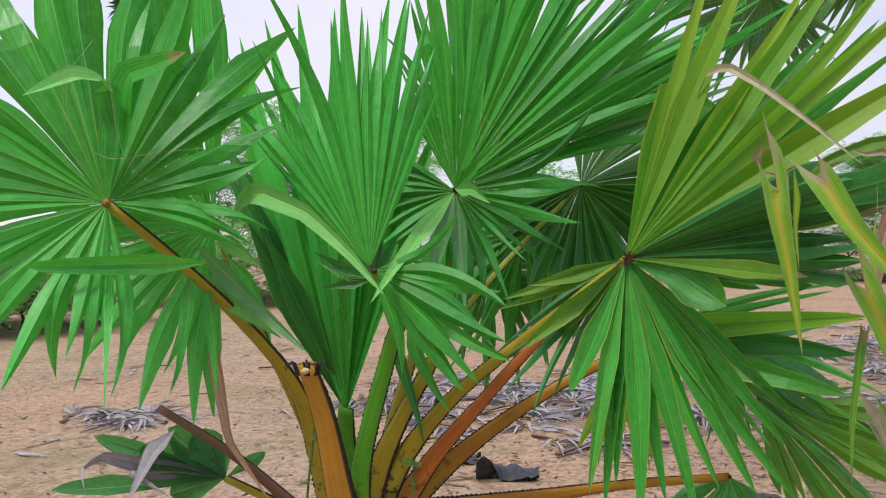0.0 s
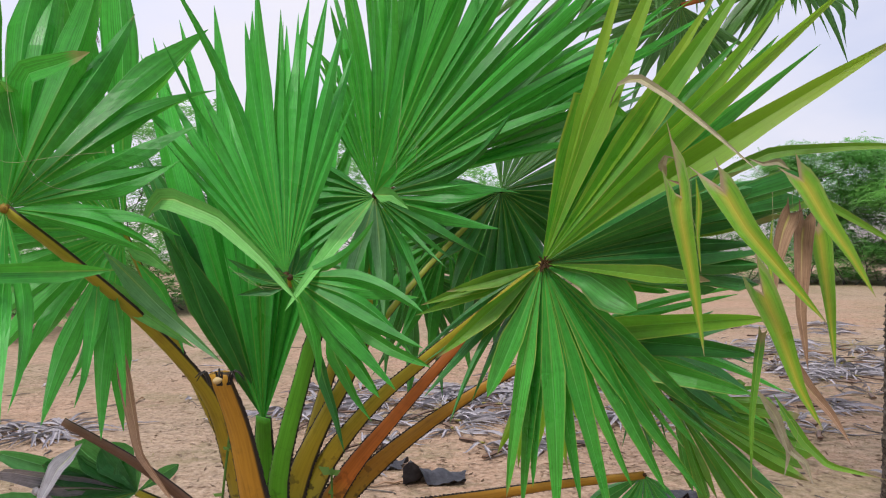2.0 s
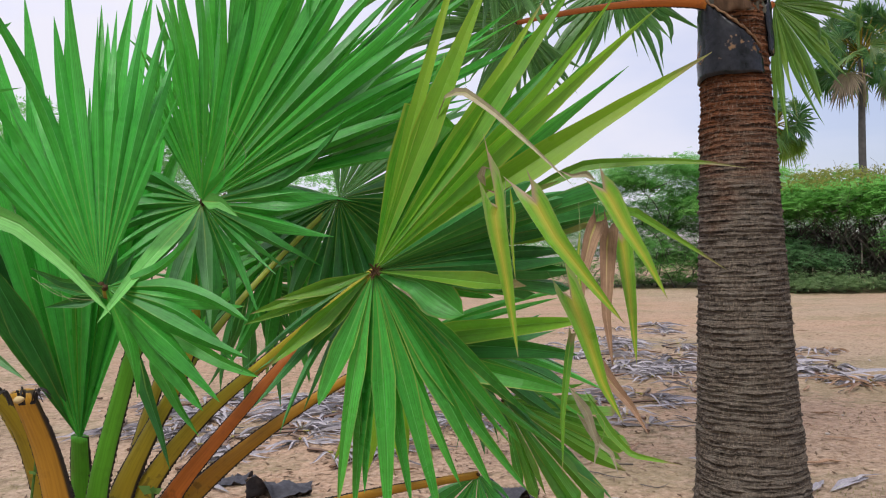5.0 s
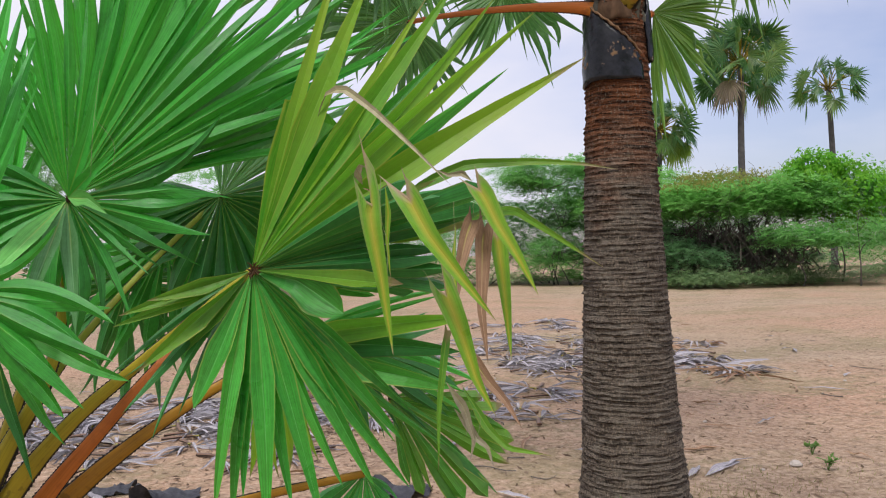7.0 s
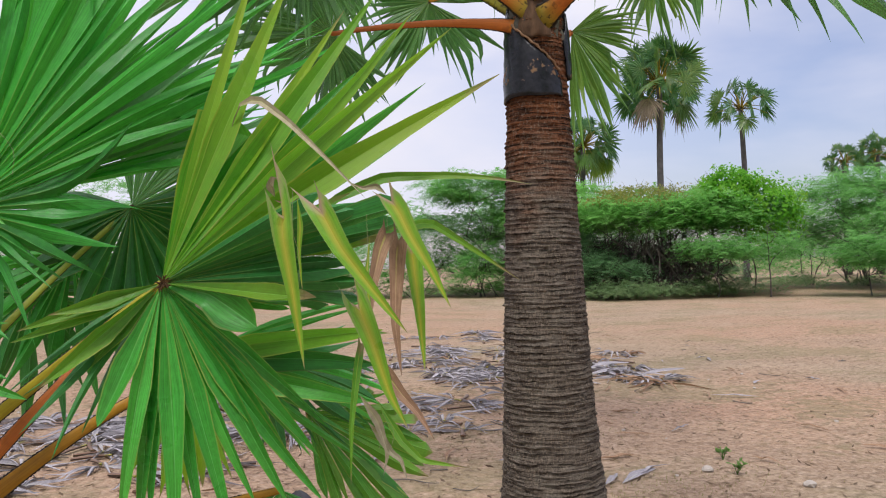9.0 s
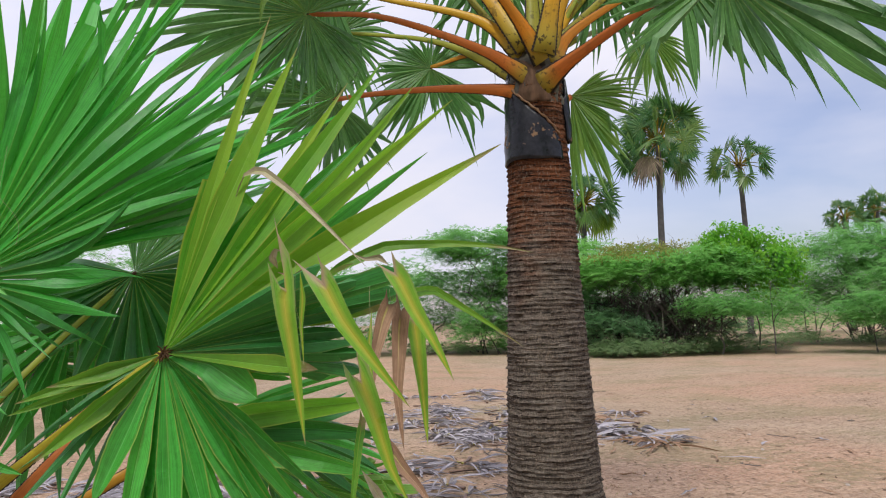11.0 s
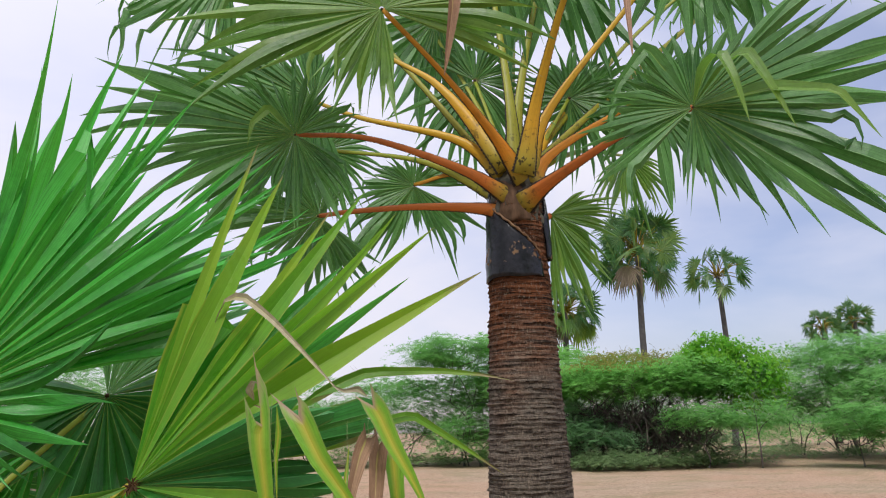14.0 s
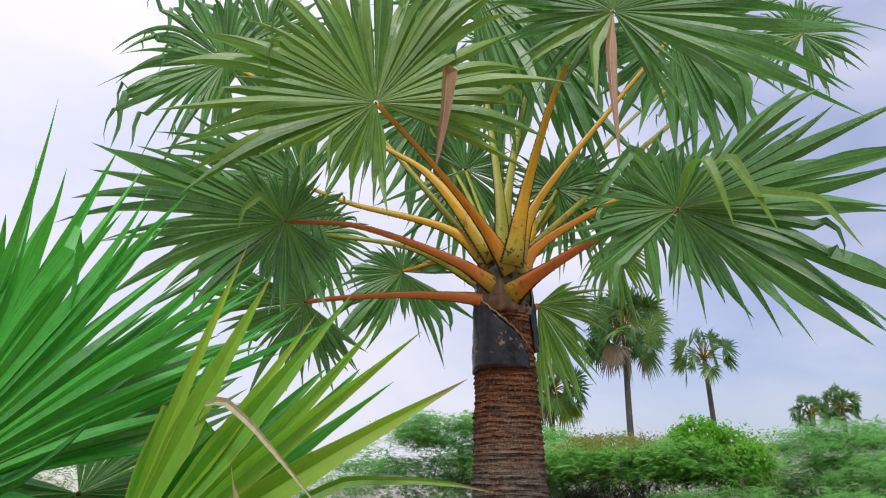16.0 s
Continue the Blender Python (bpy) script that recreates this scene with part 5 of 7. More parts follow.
frond(tall, (1.532, 3.746, 2.618), (-19, -15), [(124, 0.42, 10), (146, 0.47, 13), (175, 0.44, 15), (190, 0.49, 15), (221, 0.46, 13), (245, 0.63, 10), (262, 0.61, 7), (291, 0.45, -2), (343, 0.26, -14), (409, 0.24, -9)], 46, LEAF_TREE,
      stem=[(2.551, 3.408, 2.654), (2.401, 3.469, 2.689), (2.075, 3.605, 2.698), (1.713, 3.712, 2.656), (1.535, 3.745, 2.618)], stem_mat=STALK_RED, stem_r=(0.056, 0.0125), sag=0.03, seed=34, hub_r=0.006, wide=1.35, droop_tip=0.25, split=0.6, jitter=0.24, broken=0.12, point=(0.75, 1.1), twist=0.2)
frond(tall, (2.237, 3.994, 2.963), (-26, -17), [(117, 0.55, 11), (130, 0.56, 13), (144, 0.54, 15), (161, 0.55, 17), (172, 0.28, 17), (195, 0.28, 16), (202, 0.66, 16), (215, 0.66, 15), (253, 0.44, 7), (301, 0.30, -8), (392, 0.19, -14), (422, 0.36, -6), (451, 0.49, 4)], 49, LEAF_TREE,
      stem=[(2.635, 3.532, 2.729), (2.461, 3.760, 2.994), (2.237, 3.994, 2.970)], stem_mat=STALK_ORANGE, stem_r=(0.05, 0.0125), sag=0.03, seed=35, hub_r=0.006, wide=1.35, droop_tip=0.25, split=0.6, jitter=0.24, broken=0.12, point=(0.75, 1.1), twist=0.2)
# frond on the far side of the path
frond(tall, (2.591, 2.059, 2.767), (-48, -21), [(-131, 0.48, 30), (-102, 0.50, 30), (-72, 0.44, 24), (-45, 0.36, 8), (-25, 0.35, -12), (6, 0.36, -18), (44, 0.42, -14), (46, 0.71, -12), (58, 0.87, -5), (70, 0.93, 1), (83, 0.96, 7), (92, 0.97, 10), (103, 0.92, 13), (122, 0.91, 17), (131, 0.90, 19), (144, 0.93, 20), (138, 0.73, 19), (148, 0.49, 19), (174, 0.43, 21), (198, 0.36, 20)], 57, LEAF_TREE,
      stem=[(2.533, 3.239, 2.676), (2.553, 2.977, 2.737), (2.557, 2.450, 2.786), (2.590, 2.059, 2.765)], stem_mat=STALK_RED, stem_r=(0.066, 0.0135), sag=0.03, single=True, seed=36, hub_r=0.006, wide=1.35, droop_tip=0.25, split=0.6, jitter=0.24, broken=0.12, point=(0.75, 1.1), twist=0.2)
frond(tall, (2.774, 2.519, 4.142), (-45, -36), [(-166, 0.58, 35), (-135, 0.51, 29), (-109, 0.56, 18), (-91, 0.69, 8), (-66, 0.70, -11), (-31, 0.86, -30), (4, 0.88, -36), (51, 0.75, -21), (84, 0.90, 4), (104, 1.25, 20), (107, 1.30, 22), (120, 1.25, 27), (123, 0.90, 26), (129, 0.59, 27), (157, 0.68, 34)], 62, LEAF_TREE,
      stem=[(2.566, 3.277, 2.855), (2.630, 3.169, 3.349), (2.697, 2.860, 3.951), (2.774, 2.519, 4.142)], stem_mat=STALK_GOLD, stem_r=(0.064, 0.0135), sag=0.03, seed=37, hub_r=0.006, wide=1.35, droop_tip=0.25, split=0.6, jitter=0.24, broken=0.12, point=(0.75, 1.1), twist=0.2)
frond(tall, (3.808, 3.021, 4.662), (-49, -34), [(-155, 0.81, 32), (-111, 0.63, 17), (-61, 0.57, -16), (-8, 0.72, -34), (50, 0.64, -21), (100, 0.75, 12), (124, 0.91, 24), (150, 0.88, 32), (175, 0.98, 34), (190, 0.97, 34)], 49, LEAF_TREE,
      stem=[(2.679, 3.381, 2.903), (2.845, 3.382, 3.330), (3.339, 3.225, 4.015), (3.808, 3.022, 4.653)], stem_mat=STALK_GOLD, stem_r=(0.056, 0.0135), sag=0.03, seed=38, hub_r=0.006, wide=1.35, droop_tip=0.25, split=0.6, jitter=0.24, broken=0.12, point=(0.75, 1.1), twist=0.2)
frond(tall, (3.585, 3.263, 3.496), (-45, -23), [(-155, 0.57, 21), (-130, 0.48, 17), (-73, 0.34, -6), (-19, 0.39, -22), (35, 0.53, -18), (79, 0.61, -0), (117, 0.70, 15), (148, 0.65, 21), (179, 0.62, 23)], 46, LEAF_TREE,
      stem=[(2.690, 3.373, 2.833), (2.863, 3.369, 3.071), (3.425, 3.281, 3.442), (3.585, 3.264, 3.492)], stem_mat=STALK_ORANGE, stem_r=(0.056, 0.0125), sag=0.03, seed=39, hub_r=0.006, wide=1.35, droop_tip=0.25, split=0.6, jitter=0.24, broken=0.12, point=(0.75, 1.1), twist=0.2)
frond(tall, (2.900, 3.491, 2.719), (-37, -15), [(51, 0.22, -9), (75, 0.43, -1), (84, 0.48, 2), (106, 0.37, 6), (133, 0.49, 12), (152, 0.54, 14), (168, 0.61, 15), (178, 0.64, 15), (183, 0.59, 15)], 27, LEAF_TREE_LIGHT,
      stem=[(2.755, 3.450, 2.622), (2.900, 3.491, 2.715)], stem_mat=STALK_RED, stem_r=(0.03, 0.017), sag=0.03, seed=40, hub_r=0.006, wide=1.35, droop_tip=0.25, split=0.6, jitter=0.24, broken=0.12, point=(0.75, 1.1), twist=0.2)
frond(tall, (1.109, 4.376, 4.347), (-11, -32), [(165, 0.56, 31), (184, 0.67, 32), (200, 0.70, 31), (227, 0.65, 25), (231, 0.92, 25), (247, 0.97, 19), (250, 0.94, 17), (272, 0.65, 3), (332, 0.77, -28), (364, 0.81, -32), (391, 0.64, -27), (439, 0.44, -4), (496, 0.51, 26)], 51, LEAF_TREE,
      stem=[(2.544, 3.413, 2.925), (2.298, 3.680, 3.478), (2.021, 3.929, 3.774), (1.116, 4.374, 4.344)], stem_mat=STALK_GOLD, stem_r=(0.056, 0.0125), sag=0.03, seed=41, hub_r=0.006, wide=1.2, droop_tip=0.7, split=0.5, jitter=0.14, broken=0.55)
frond(tall, (2.647, 3.764, 5.151), (-32, -39), [(-163, 1.18, 38), (-137, 0.94, 33), (-90, 0.71, 5), (-41, 0.98, -29), (5, 1.14, -39), (50, 1.00, -24), (93, 0.86, 10), (134, 1.08, 33), (161, 1.29, 38), (178, 1.20, 39)], 59, LEAF_TREE,
      stem=[(2.612, 3.428, 2.905), (2.657, 3.518, 3.455), (2.742, 3.821, 4.598), (2.754, 3.932, 5.352)], stem_mat=STALK_LIME, stem_r=(0.06, 0.0135), sag=0.03, seed=42, hub_r=0.006, wide=1.35, droop_tip=0.25, split=0.6, jitter=0.24, broken=0.12, point=(0.75, 1.1), twist=0.2)
frond(tall, (3.226, 3.719, 4.842), (-38, -34), [(-166, 0.99, 33), (-138, 0.80, 28), (-95, 0.64, 7), (-43, 0.79, -25), (9, 0.95, -33), (59, 0.82, -15), (102, 0.78, 14), (144, 1.05, 31), (166, 1.23, 34), (179, 1.11, 34)], 59, LEAF_TREE,
      stem=[(2.640, 3.469, 2.922), (2.824, 3.646, 3.541), (3.132, 3.792, 4.470), (3.350, 3.876, 4.969)], stem_mat=STALK_LIME, stem_r=(0.06, 0.0135), sag=0.03, seed=43, hub_r=0.006, wide=1.35, droop_tip=0.25, split=0.6, jitter=0.24, broken=0.12, point=(0.75, 1.1), twist=0.2)
frond(tall, (2.575, 4.269, 4.367), (-28, -30), [(141, 0.85, 26), (162, 0.90, 29), (186, 0.79, 30), (208, 0.77, 28), (235, 0.64, 21), (289, 0.54, -8), (343, 0.68, -29), (392, 0.63, -25), (453, 0.50, 5), (490, 0.63, 23)], 49, LEAF_TREE,
      stem=[(2.639, 3.530, 2.903), (2.692, 3.854, 3.431), (2.548, 4.397, 4.419)], stem_mat=STALK_LIME, stem_r=(0.056, 0.0125), sag=0.03, seed=44, hub_r=0.006, wide=1.35, droop_tip=0.25, split=0.6, jitter=0.24, broken=0.12, point=(0.75, 1.1), twist=0.2)
frond(tall, (3.460, 3.787, 3.711), (-40, -23), [(-161, 0.40, 22), (-124, 0.41, 15), (-67, 0.35, -8), (-9, 0.40, -23), (45, 0.43, -15), (95, 0.47, 5), (140, 0.52, 19), (168, 0.45, 23)], 40, LEAF_TREE,
      stem=[(2.722, 3.473, 2.900), (3.114, 3.680, 3.412), (3.460, 3.787, 3.707)], stem_mat=STALK_GOLD, stem_r=(0.056, 0.0125), sag=0.03, seed=45, hub_r=0.006, wide=1.35, droop_tip=0.25, split=0.6, jitter=0.24, broken=0.12, point=(0.75, 1.1), twist=0.2)
bent_leaflet(tall, [(1.825, 2.683, 3.590), (1.798, 2.676, 3.349), (1.751, 2.691, 3.016)], 0.075, LEAF_BROWN, seed=50, grow=0.05, point=0.7, fold=0.7)
bent_leaflet(tall, [(2.591, 2.059, 2.767), (2.557, 1.945, 2.899), (2.559, 1.866, 2.931), (2.569, 1.821, 2.801), (2.593, 1.791, 2.595)], 0.07, LEAF_TREE_LIGHT, seed=51)
bent_leaflet(tall, [(2.591, 2.059, 2.767), (2.600, 1.894, 2.888), (2.619, 1.790, 2.912), (2.643, 1.725, 2.754), (2.688, 1.663, 2.540)], 0.07, LEAF_TREE_LIGHT, seed=52)
bent_leaflet(tall, [(2.774, 2.519, 4.142), (2.680, 2.471, 3.830), (2.641, 2.439, 3.531), (2.611, 2.399, 3.129)], 0.07, LEAF_BROWN, seed=53)
bent_leaflet(tall, [(2.591, 2.059, 2.767), (2.487, 2.098, 2.946), (2.408, 2.107, 3.034), (2.300, 2.184, 2.859), (2.255, 2.224, 2.683)], 0.07, LEAF_TREE, seed=54)
bent_leaflet(tall, [(2.591, 2.059, 2.767), (2.657, 1.740, 2.739), (2.745, 1.521, 2.651), (2.803, 1.424, 2.430)], 0.07, LEAF_TREE_LIGHT, seed=55)
bent_leaflet(tall, [(2.774, 2.519, 4.142), (2.535, 2.604, 3.966), (2.385, 2.664, 3.846), (2.299, 2.730, 3.752)], 0.08, LEAF_TREE_LIGHT, seed=56)
bent_leaflet(tall, [(2.774, 2.519, 4.142), (2.619, 2.529, 3.878), (2.579, 2.498, 3.511)], 0.08, LEAF_TREE_LIGHT, seed=57)
bent_leaflet(tall, [(1.317, 3.500, 2.961), (1.159, 3.441, 3.055), (1.074, 3.411, 2.950), (1.058, 3.415, 2.830)], 0.06, LEAF_TREE_LIGHT, seed=58)
frond(tall, (2.704, 3.986, 3.773), (-32, -26), [(-66, 0.47, -8), (-5, 0.39, -26), (68, 0.37, -9), (120, 0.56, 16), (154, 0.65, 24), (176, 0.70, 26), (197, 0.69, 25), (223, 0.63, 22), (256, 0.57, 11)], 40, LEAF_TREE,
      stem=[(2.630, 3.498, 2.835), (2.688, 3.700, 3.219), (2.707, 3.984, 3.764)], stem_mat=STALK_LIME, stem_r=(0.046, 0.012), sag=0.03, seed=61, hub_r=0.012, wide=1.2, droop_tip=0.4, split=0.5, jitter=0.2, broken=0.15)
frond(tall, (1.793, 4.419, 3.280), (-19, -21), [(-56, 0.43, -11), (8, 0.44, -21), (64, 0.44, -7), (113, 0.46, 11), (161, 0.53, 20), (193, 0.59, 21), (223, 0.57, 17), (256, 0.53, 8)], 40, LEAF_TREE,
      stem=[(2.584, 3.529, 2.787), (2.272, 3.942, 3.110), (1.800, 4.416, 3.280)], stem_mat=STALK_LIME, stem_r=(0.046, 0.012), sag=0.03, seed=62, hub_r=0.012, wide=1.2, droop_tip=0.4, split=0.5, jitter=0.2, broken=0.15)
frond(tall, (3.274, 3.704, 3.640), (-39, -25), [(-106, 0.37, 9), (-47, 0.41, -16), (15, 0.43, -24), (75, 0.43, -4), (122, 0.56, 16), (157, 0.60, 24), (184, 0.58, 25), (210, 0.46, 23)], 36, LEAF_TREE,
      stem=[(2.705, 3.507, 2.848), (2.930, 3.591, 3.181), (3.270, 3.707, 3.633)], stem_mat=STALK_LIME, stem_r=(0.046, 0.012), sag=0.03, seed=63, hub_r=0.012, wide=1.2, droop_tip=0.4, split=0.5, jitter=0.2, broken=0.15)

# fronds on the far side of the crown
frond(tall, (1.433, 4.700, 4.877), (-18, -28), [(-150, 0.66, 24), (-110, 0.60, 12), (-60, 0.55, -10), (0, 0.62, -26), (60, 0.55, -10), (110, 0.66, 14), (150, 0.78, 24), (185, 0.74, 26)], 42, LEAF_TREE,
      stem=[(2.620, 3.500, 2.860), (2.027, 4.100, 3.989), (1.433, 4.700, 4.877)], stem_mat=STALK_LIME, stem_r=(0.024, 0.012), sag=0.05, seed=81, hub_r=0.006, wide=1.2, droop_tip=0.5, split=0.5, jitter=0.24, broken=0.22, point=(0.85, 1.25), twist=0.3)
frond(tall, (3.752, 4.900, 5.490), (-28, -26), [(-150, 0.66, 24), (-110, 0.60, 12), (-60, 0.55, -10), (0, 0.62, -26), (60, 0.55, -10), (110, 0.66, 14), (150, 0.78, 24), (185, 0.74, 26)], 40, LEAF_TREE,
      stem=[(2.620, 3.500, 2.860), (3.186, 4.200, 4.295), (3.752, 4.900, 5.490)], stem_mat=STALK_LIME, stem_r=(0.024, 0.012), sag=0.05, seed=82, hub_r=0.006, wide=1.2, droop_tip=0.5, split=0.5, jitter=0.24, broken=0.22, point=(0.85, 1.25), twist=0.3)
frond(tall, (5.787, 4.600, 5.833), (-40, -28), [(-150, 0.66, 24), (-110, 0.60, 12), (-60, 0.55, -10), (0, 0.62, -26), (60, 0.55, -10), (110, 0.66, 14), (150, 0.78, 24), (185, 0.74, 26)], 42, LEAF_TREE,
      stem=[(2.620, 3.500, 2.860), (4.204, 4.050, 4.466), (5.787, 4.600, 5.833)], stem_mat=STALK_LIME, stem_r=(0.024, 0.012), sag=0.05, seed=83, hub_r=0.006, wide=1.2, droop_tip=0.5, split=0.5, jitter=0.24, broken=0.22, point=(0.85, 1.25), twist=0.3)
frond(tall, (6.952, 4.000, 6.348), (-48, -30), [(-150, 0.66, 24), (-110, 0.60, 12), (-60, 0.55, -10), (0, 0.62, -26), (60, 0.55, -10), (110, 0.66, 14), (150, 0.78, 24), (185, 0.74, 26)], 42, LEAF_TREE,
      stem=[(2.620, 3.500, 2.860), (4.786, 3.750, 4.724), (6.952, 4.000, 6.348)], stem_mat=STALK_LIME, stem_r=(0.024, 0.012), sag=0.05, seed=84, hub_r=0.006, wide=1.2, droop_tip=0.5, split=0.5, jitter=0.24, broken=0.22, point=(0.85, 1.25), twist=0.3)
frond(tall, (4.289, 4.300, 3.593), (-34, -14), [(96, 0.36, 4), (120, 0.46, 8), (150, 0.55, 12), (185, 0.60, 14), (215, 0.52, 12), (245, 0.36, 8)], 22, LEAF_TREE_LIGHT,
      stem=[(2.620, 3.500, 2.860), (3.455, 3.900, 3.347), (4.289, 4.300, 3.593)], stem_mat=STALK_LIME, stem_r=(0.024, 0.012), sag=0.05, seed=85, hub_r=0.006, wide=1.2, droop_tip=0.5, split=0.5, jitter=0.24, broken=0.22, point=(0.85, 1.25), twist=0.3)

# frayed end of the cut stalk
fray = Sheet()
lot0 = random.Random(5)
for i in range(11):
    a = lot0.uniform(0, 6.28)
    p0 = np.array((-0.277, 1.71, 1.145)) - np.array(young.location) + np.array([math.cos(a) * 0.022, math.sin(a) * 0.012, -0.03])
    fray.tube(spline([p0, p0 + np.array([math.cos(a) * 0.012, math.sin(a) * 0.01, 0.03]), p0 + np.array([math.cos(a) * 0.03, math.sin(a) * 0.02, lot0.uniform(0.0, 0.03)])], 5), [0.003, 0.0028, 0.0022, 0.0016, 0.0008], 4)
fray.make("frayed_end", TEETH, young, "dark frayed fibres of the cut stalk")
nub = Sheet()
nub.tube(spline([np.array((-0.282, 1.672, 1.128)) - np.array(young.location), np.array((-0.262, 1.668, 1.132)) - np.array(young.location)], 6), [0.003, 0.006, 0.008, 0.007, 0.005, 0.002], 10)
nub.make("pale_nub", NUB, young, "pale rounded nub on the cut end", True)


# ---- far palms ----
def far_palm(at, crown, radius, seed, leaves, label, skirt=True, trunk_r=0.15, reach=(0.42, 0.7), blade=(0.36, 0.50), stretch=1.0):
    """A tall palm in the distance: slim trunk, ball of fan leaves, a skirt of hanging old ones."""
    rng = random.Random(seed)
    palm = thing("palm_tree", (at[0], at[1], 0), label, "palm tree", "far palms")
    s = Sheet()
    s.tube(spline([(0, 0, -0.1), (rng.uniform(-0.2, 0.2), 0, crown * 0.5), (0, 0, crown)], 14), list(np.linspace(trunk_r * 1.3, trunk_r * 0.9, 14)), 14)
    s.make("trunk", FAR_BARK, palm, "", True)
    for i in range(leaves):
        az = i * 2.39996 + rng.uniform(-0.25, 0.25)
        el = math.degrees(math.asin(0.98 - (1.7 if skirt else 1.62) * i / leaves)) + rng.uniform(-8, 8)
        way = np.array([math.cos(az) * math.cos(radians(el)), math.sin(az) * math.cos(radians(el)), math.sin(radians(el))])
        hub = np.array([0, 0, crown]) + way * np.array([1, 1, stretch]) * radius * rng.uniform(*reach)
        old = skirt and el < -30
        st = Sheet()
        st.tube(spline([(0, 0, crown - 0.1), hub * 0.5 + np.array([0, 0, crown * 0.5 + 0.12]), hub], 7), list(np.linspace(0.04, 0.018, 7)), 5)
        ob = st.make("frond", STALK_OLIVE, palm, "fan leaf on a long stalk", True)
        sheet = Sheet()
        over = np.cross(way, np.cross((0, 0, 1.0), way))
        face = unit(np.array([way[0] + rng.gauss(0, 0.7), way[1] + rng.gauss(0, 0.7), 0.3 * way[2] + rng.gauss(0.25, 0.3)]))
        fore = unit(way - face * (way @ face) * 0.85)
        side0 = unit(np.cross(fore, face))
        span = radius * rng.uniform(*blade)
        half = rng.uniform(85, 135)
        for k in range(26):
            a = radians(-half + 2 * half * (k + 0.5) / 26)
            d = unit(math.cos(a) * fore + math.sin(a) * side0 - face * 0.05)
            side = -math.sin(a) * fore + math.cos(a) * side0
            length = span * (0.72 + 0.28 * math.cos(a * 0.6)) * rng.uniform(0.7, 1.08)
            sag = rng.uniform(0.05, 0.35) if not old else rng.uniform(0.4, 0.8)
            line = np.array([hub + d * length * s - np.array([0, 0, sag * length * s * s]) for s in np.linspace(0.03, 1, 5)])
            w = taper(5, 0.2 * length * 0.55, 0.55)
            sheet.strip(line, side, w, [x * 0.3 for x in w], rng.random(), 0.9 if old else rng.random() * 0.4)
        sheet.make("blade", LEAF_HUSK if old and rng.random() < 0.45 else rng.choice((LEAF_FAR, LEAF_FAR, LEAF_FAR_PALE)), ob)
    return palm


far_palm((27.80, 29.15), 10.55, 2.55, 1, 56, "tall palm with full crown and skirt of dead leaves", stretch=1.3)
far_palm((36.55, 31.71), 10.4, 2.3, 2, 21, "slender palm with open crown, far off", skirt=False, reach=(0.5, 0.74), blade=(0.34, 0.44))
far_palm((28.4, 36.4), 8.5, 2.5, 3, 44, "palm with drooping old leaves behind the thicket")
far_palm((49.5, 34.2), 8.0, 1.6, 4, 26, "low distant palm above the thorn scrub", skirt=False)
far_palm((52.3, 33.6), 8.6, 1.8, 5, 28, "distant palm with round crown above scrub", skirt=False)
far_palm((-17.7, 41.4), 15.2, 2.3, 6, 30, "very tall distant palm seen between leaves")


# ---- thorn scrub ----
def limb(sheet, rng, a, b, r, depth, tips):
    """Forking limb with a bend in it; its twig ends go into tips."""
    mid = (a + b) / 2 + np.array([rng.gauss(0, 0.16), rng.gauss(0, 0.16), rng.gauss(0.03, 0.1)]) * np.linalg.norm(b - a)
    line = spline([a, mid, b], 6)
    sheet.tube(line, list(np.linspace(r, r * 0.6, 6)), 6, cap=False)
    tips.append(b)
    if depth:
        for _ in range(rng.choice((2, 3))):
            way = unit(b - a) + np.array([rng.gauss(0, 0.7), rng.gauss(0, 0.7), rng.gauss(0.05, 0.35)])
            limb(sheet, rng, b, b + unit(way) * np.linalg.norm(b - a) * rng.uniform(0.6, 0.85), r * 0.58, depth - 1, tips)


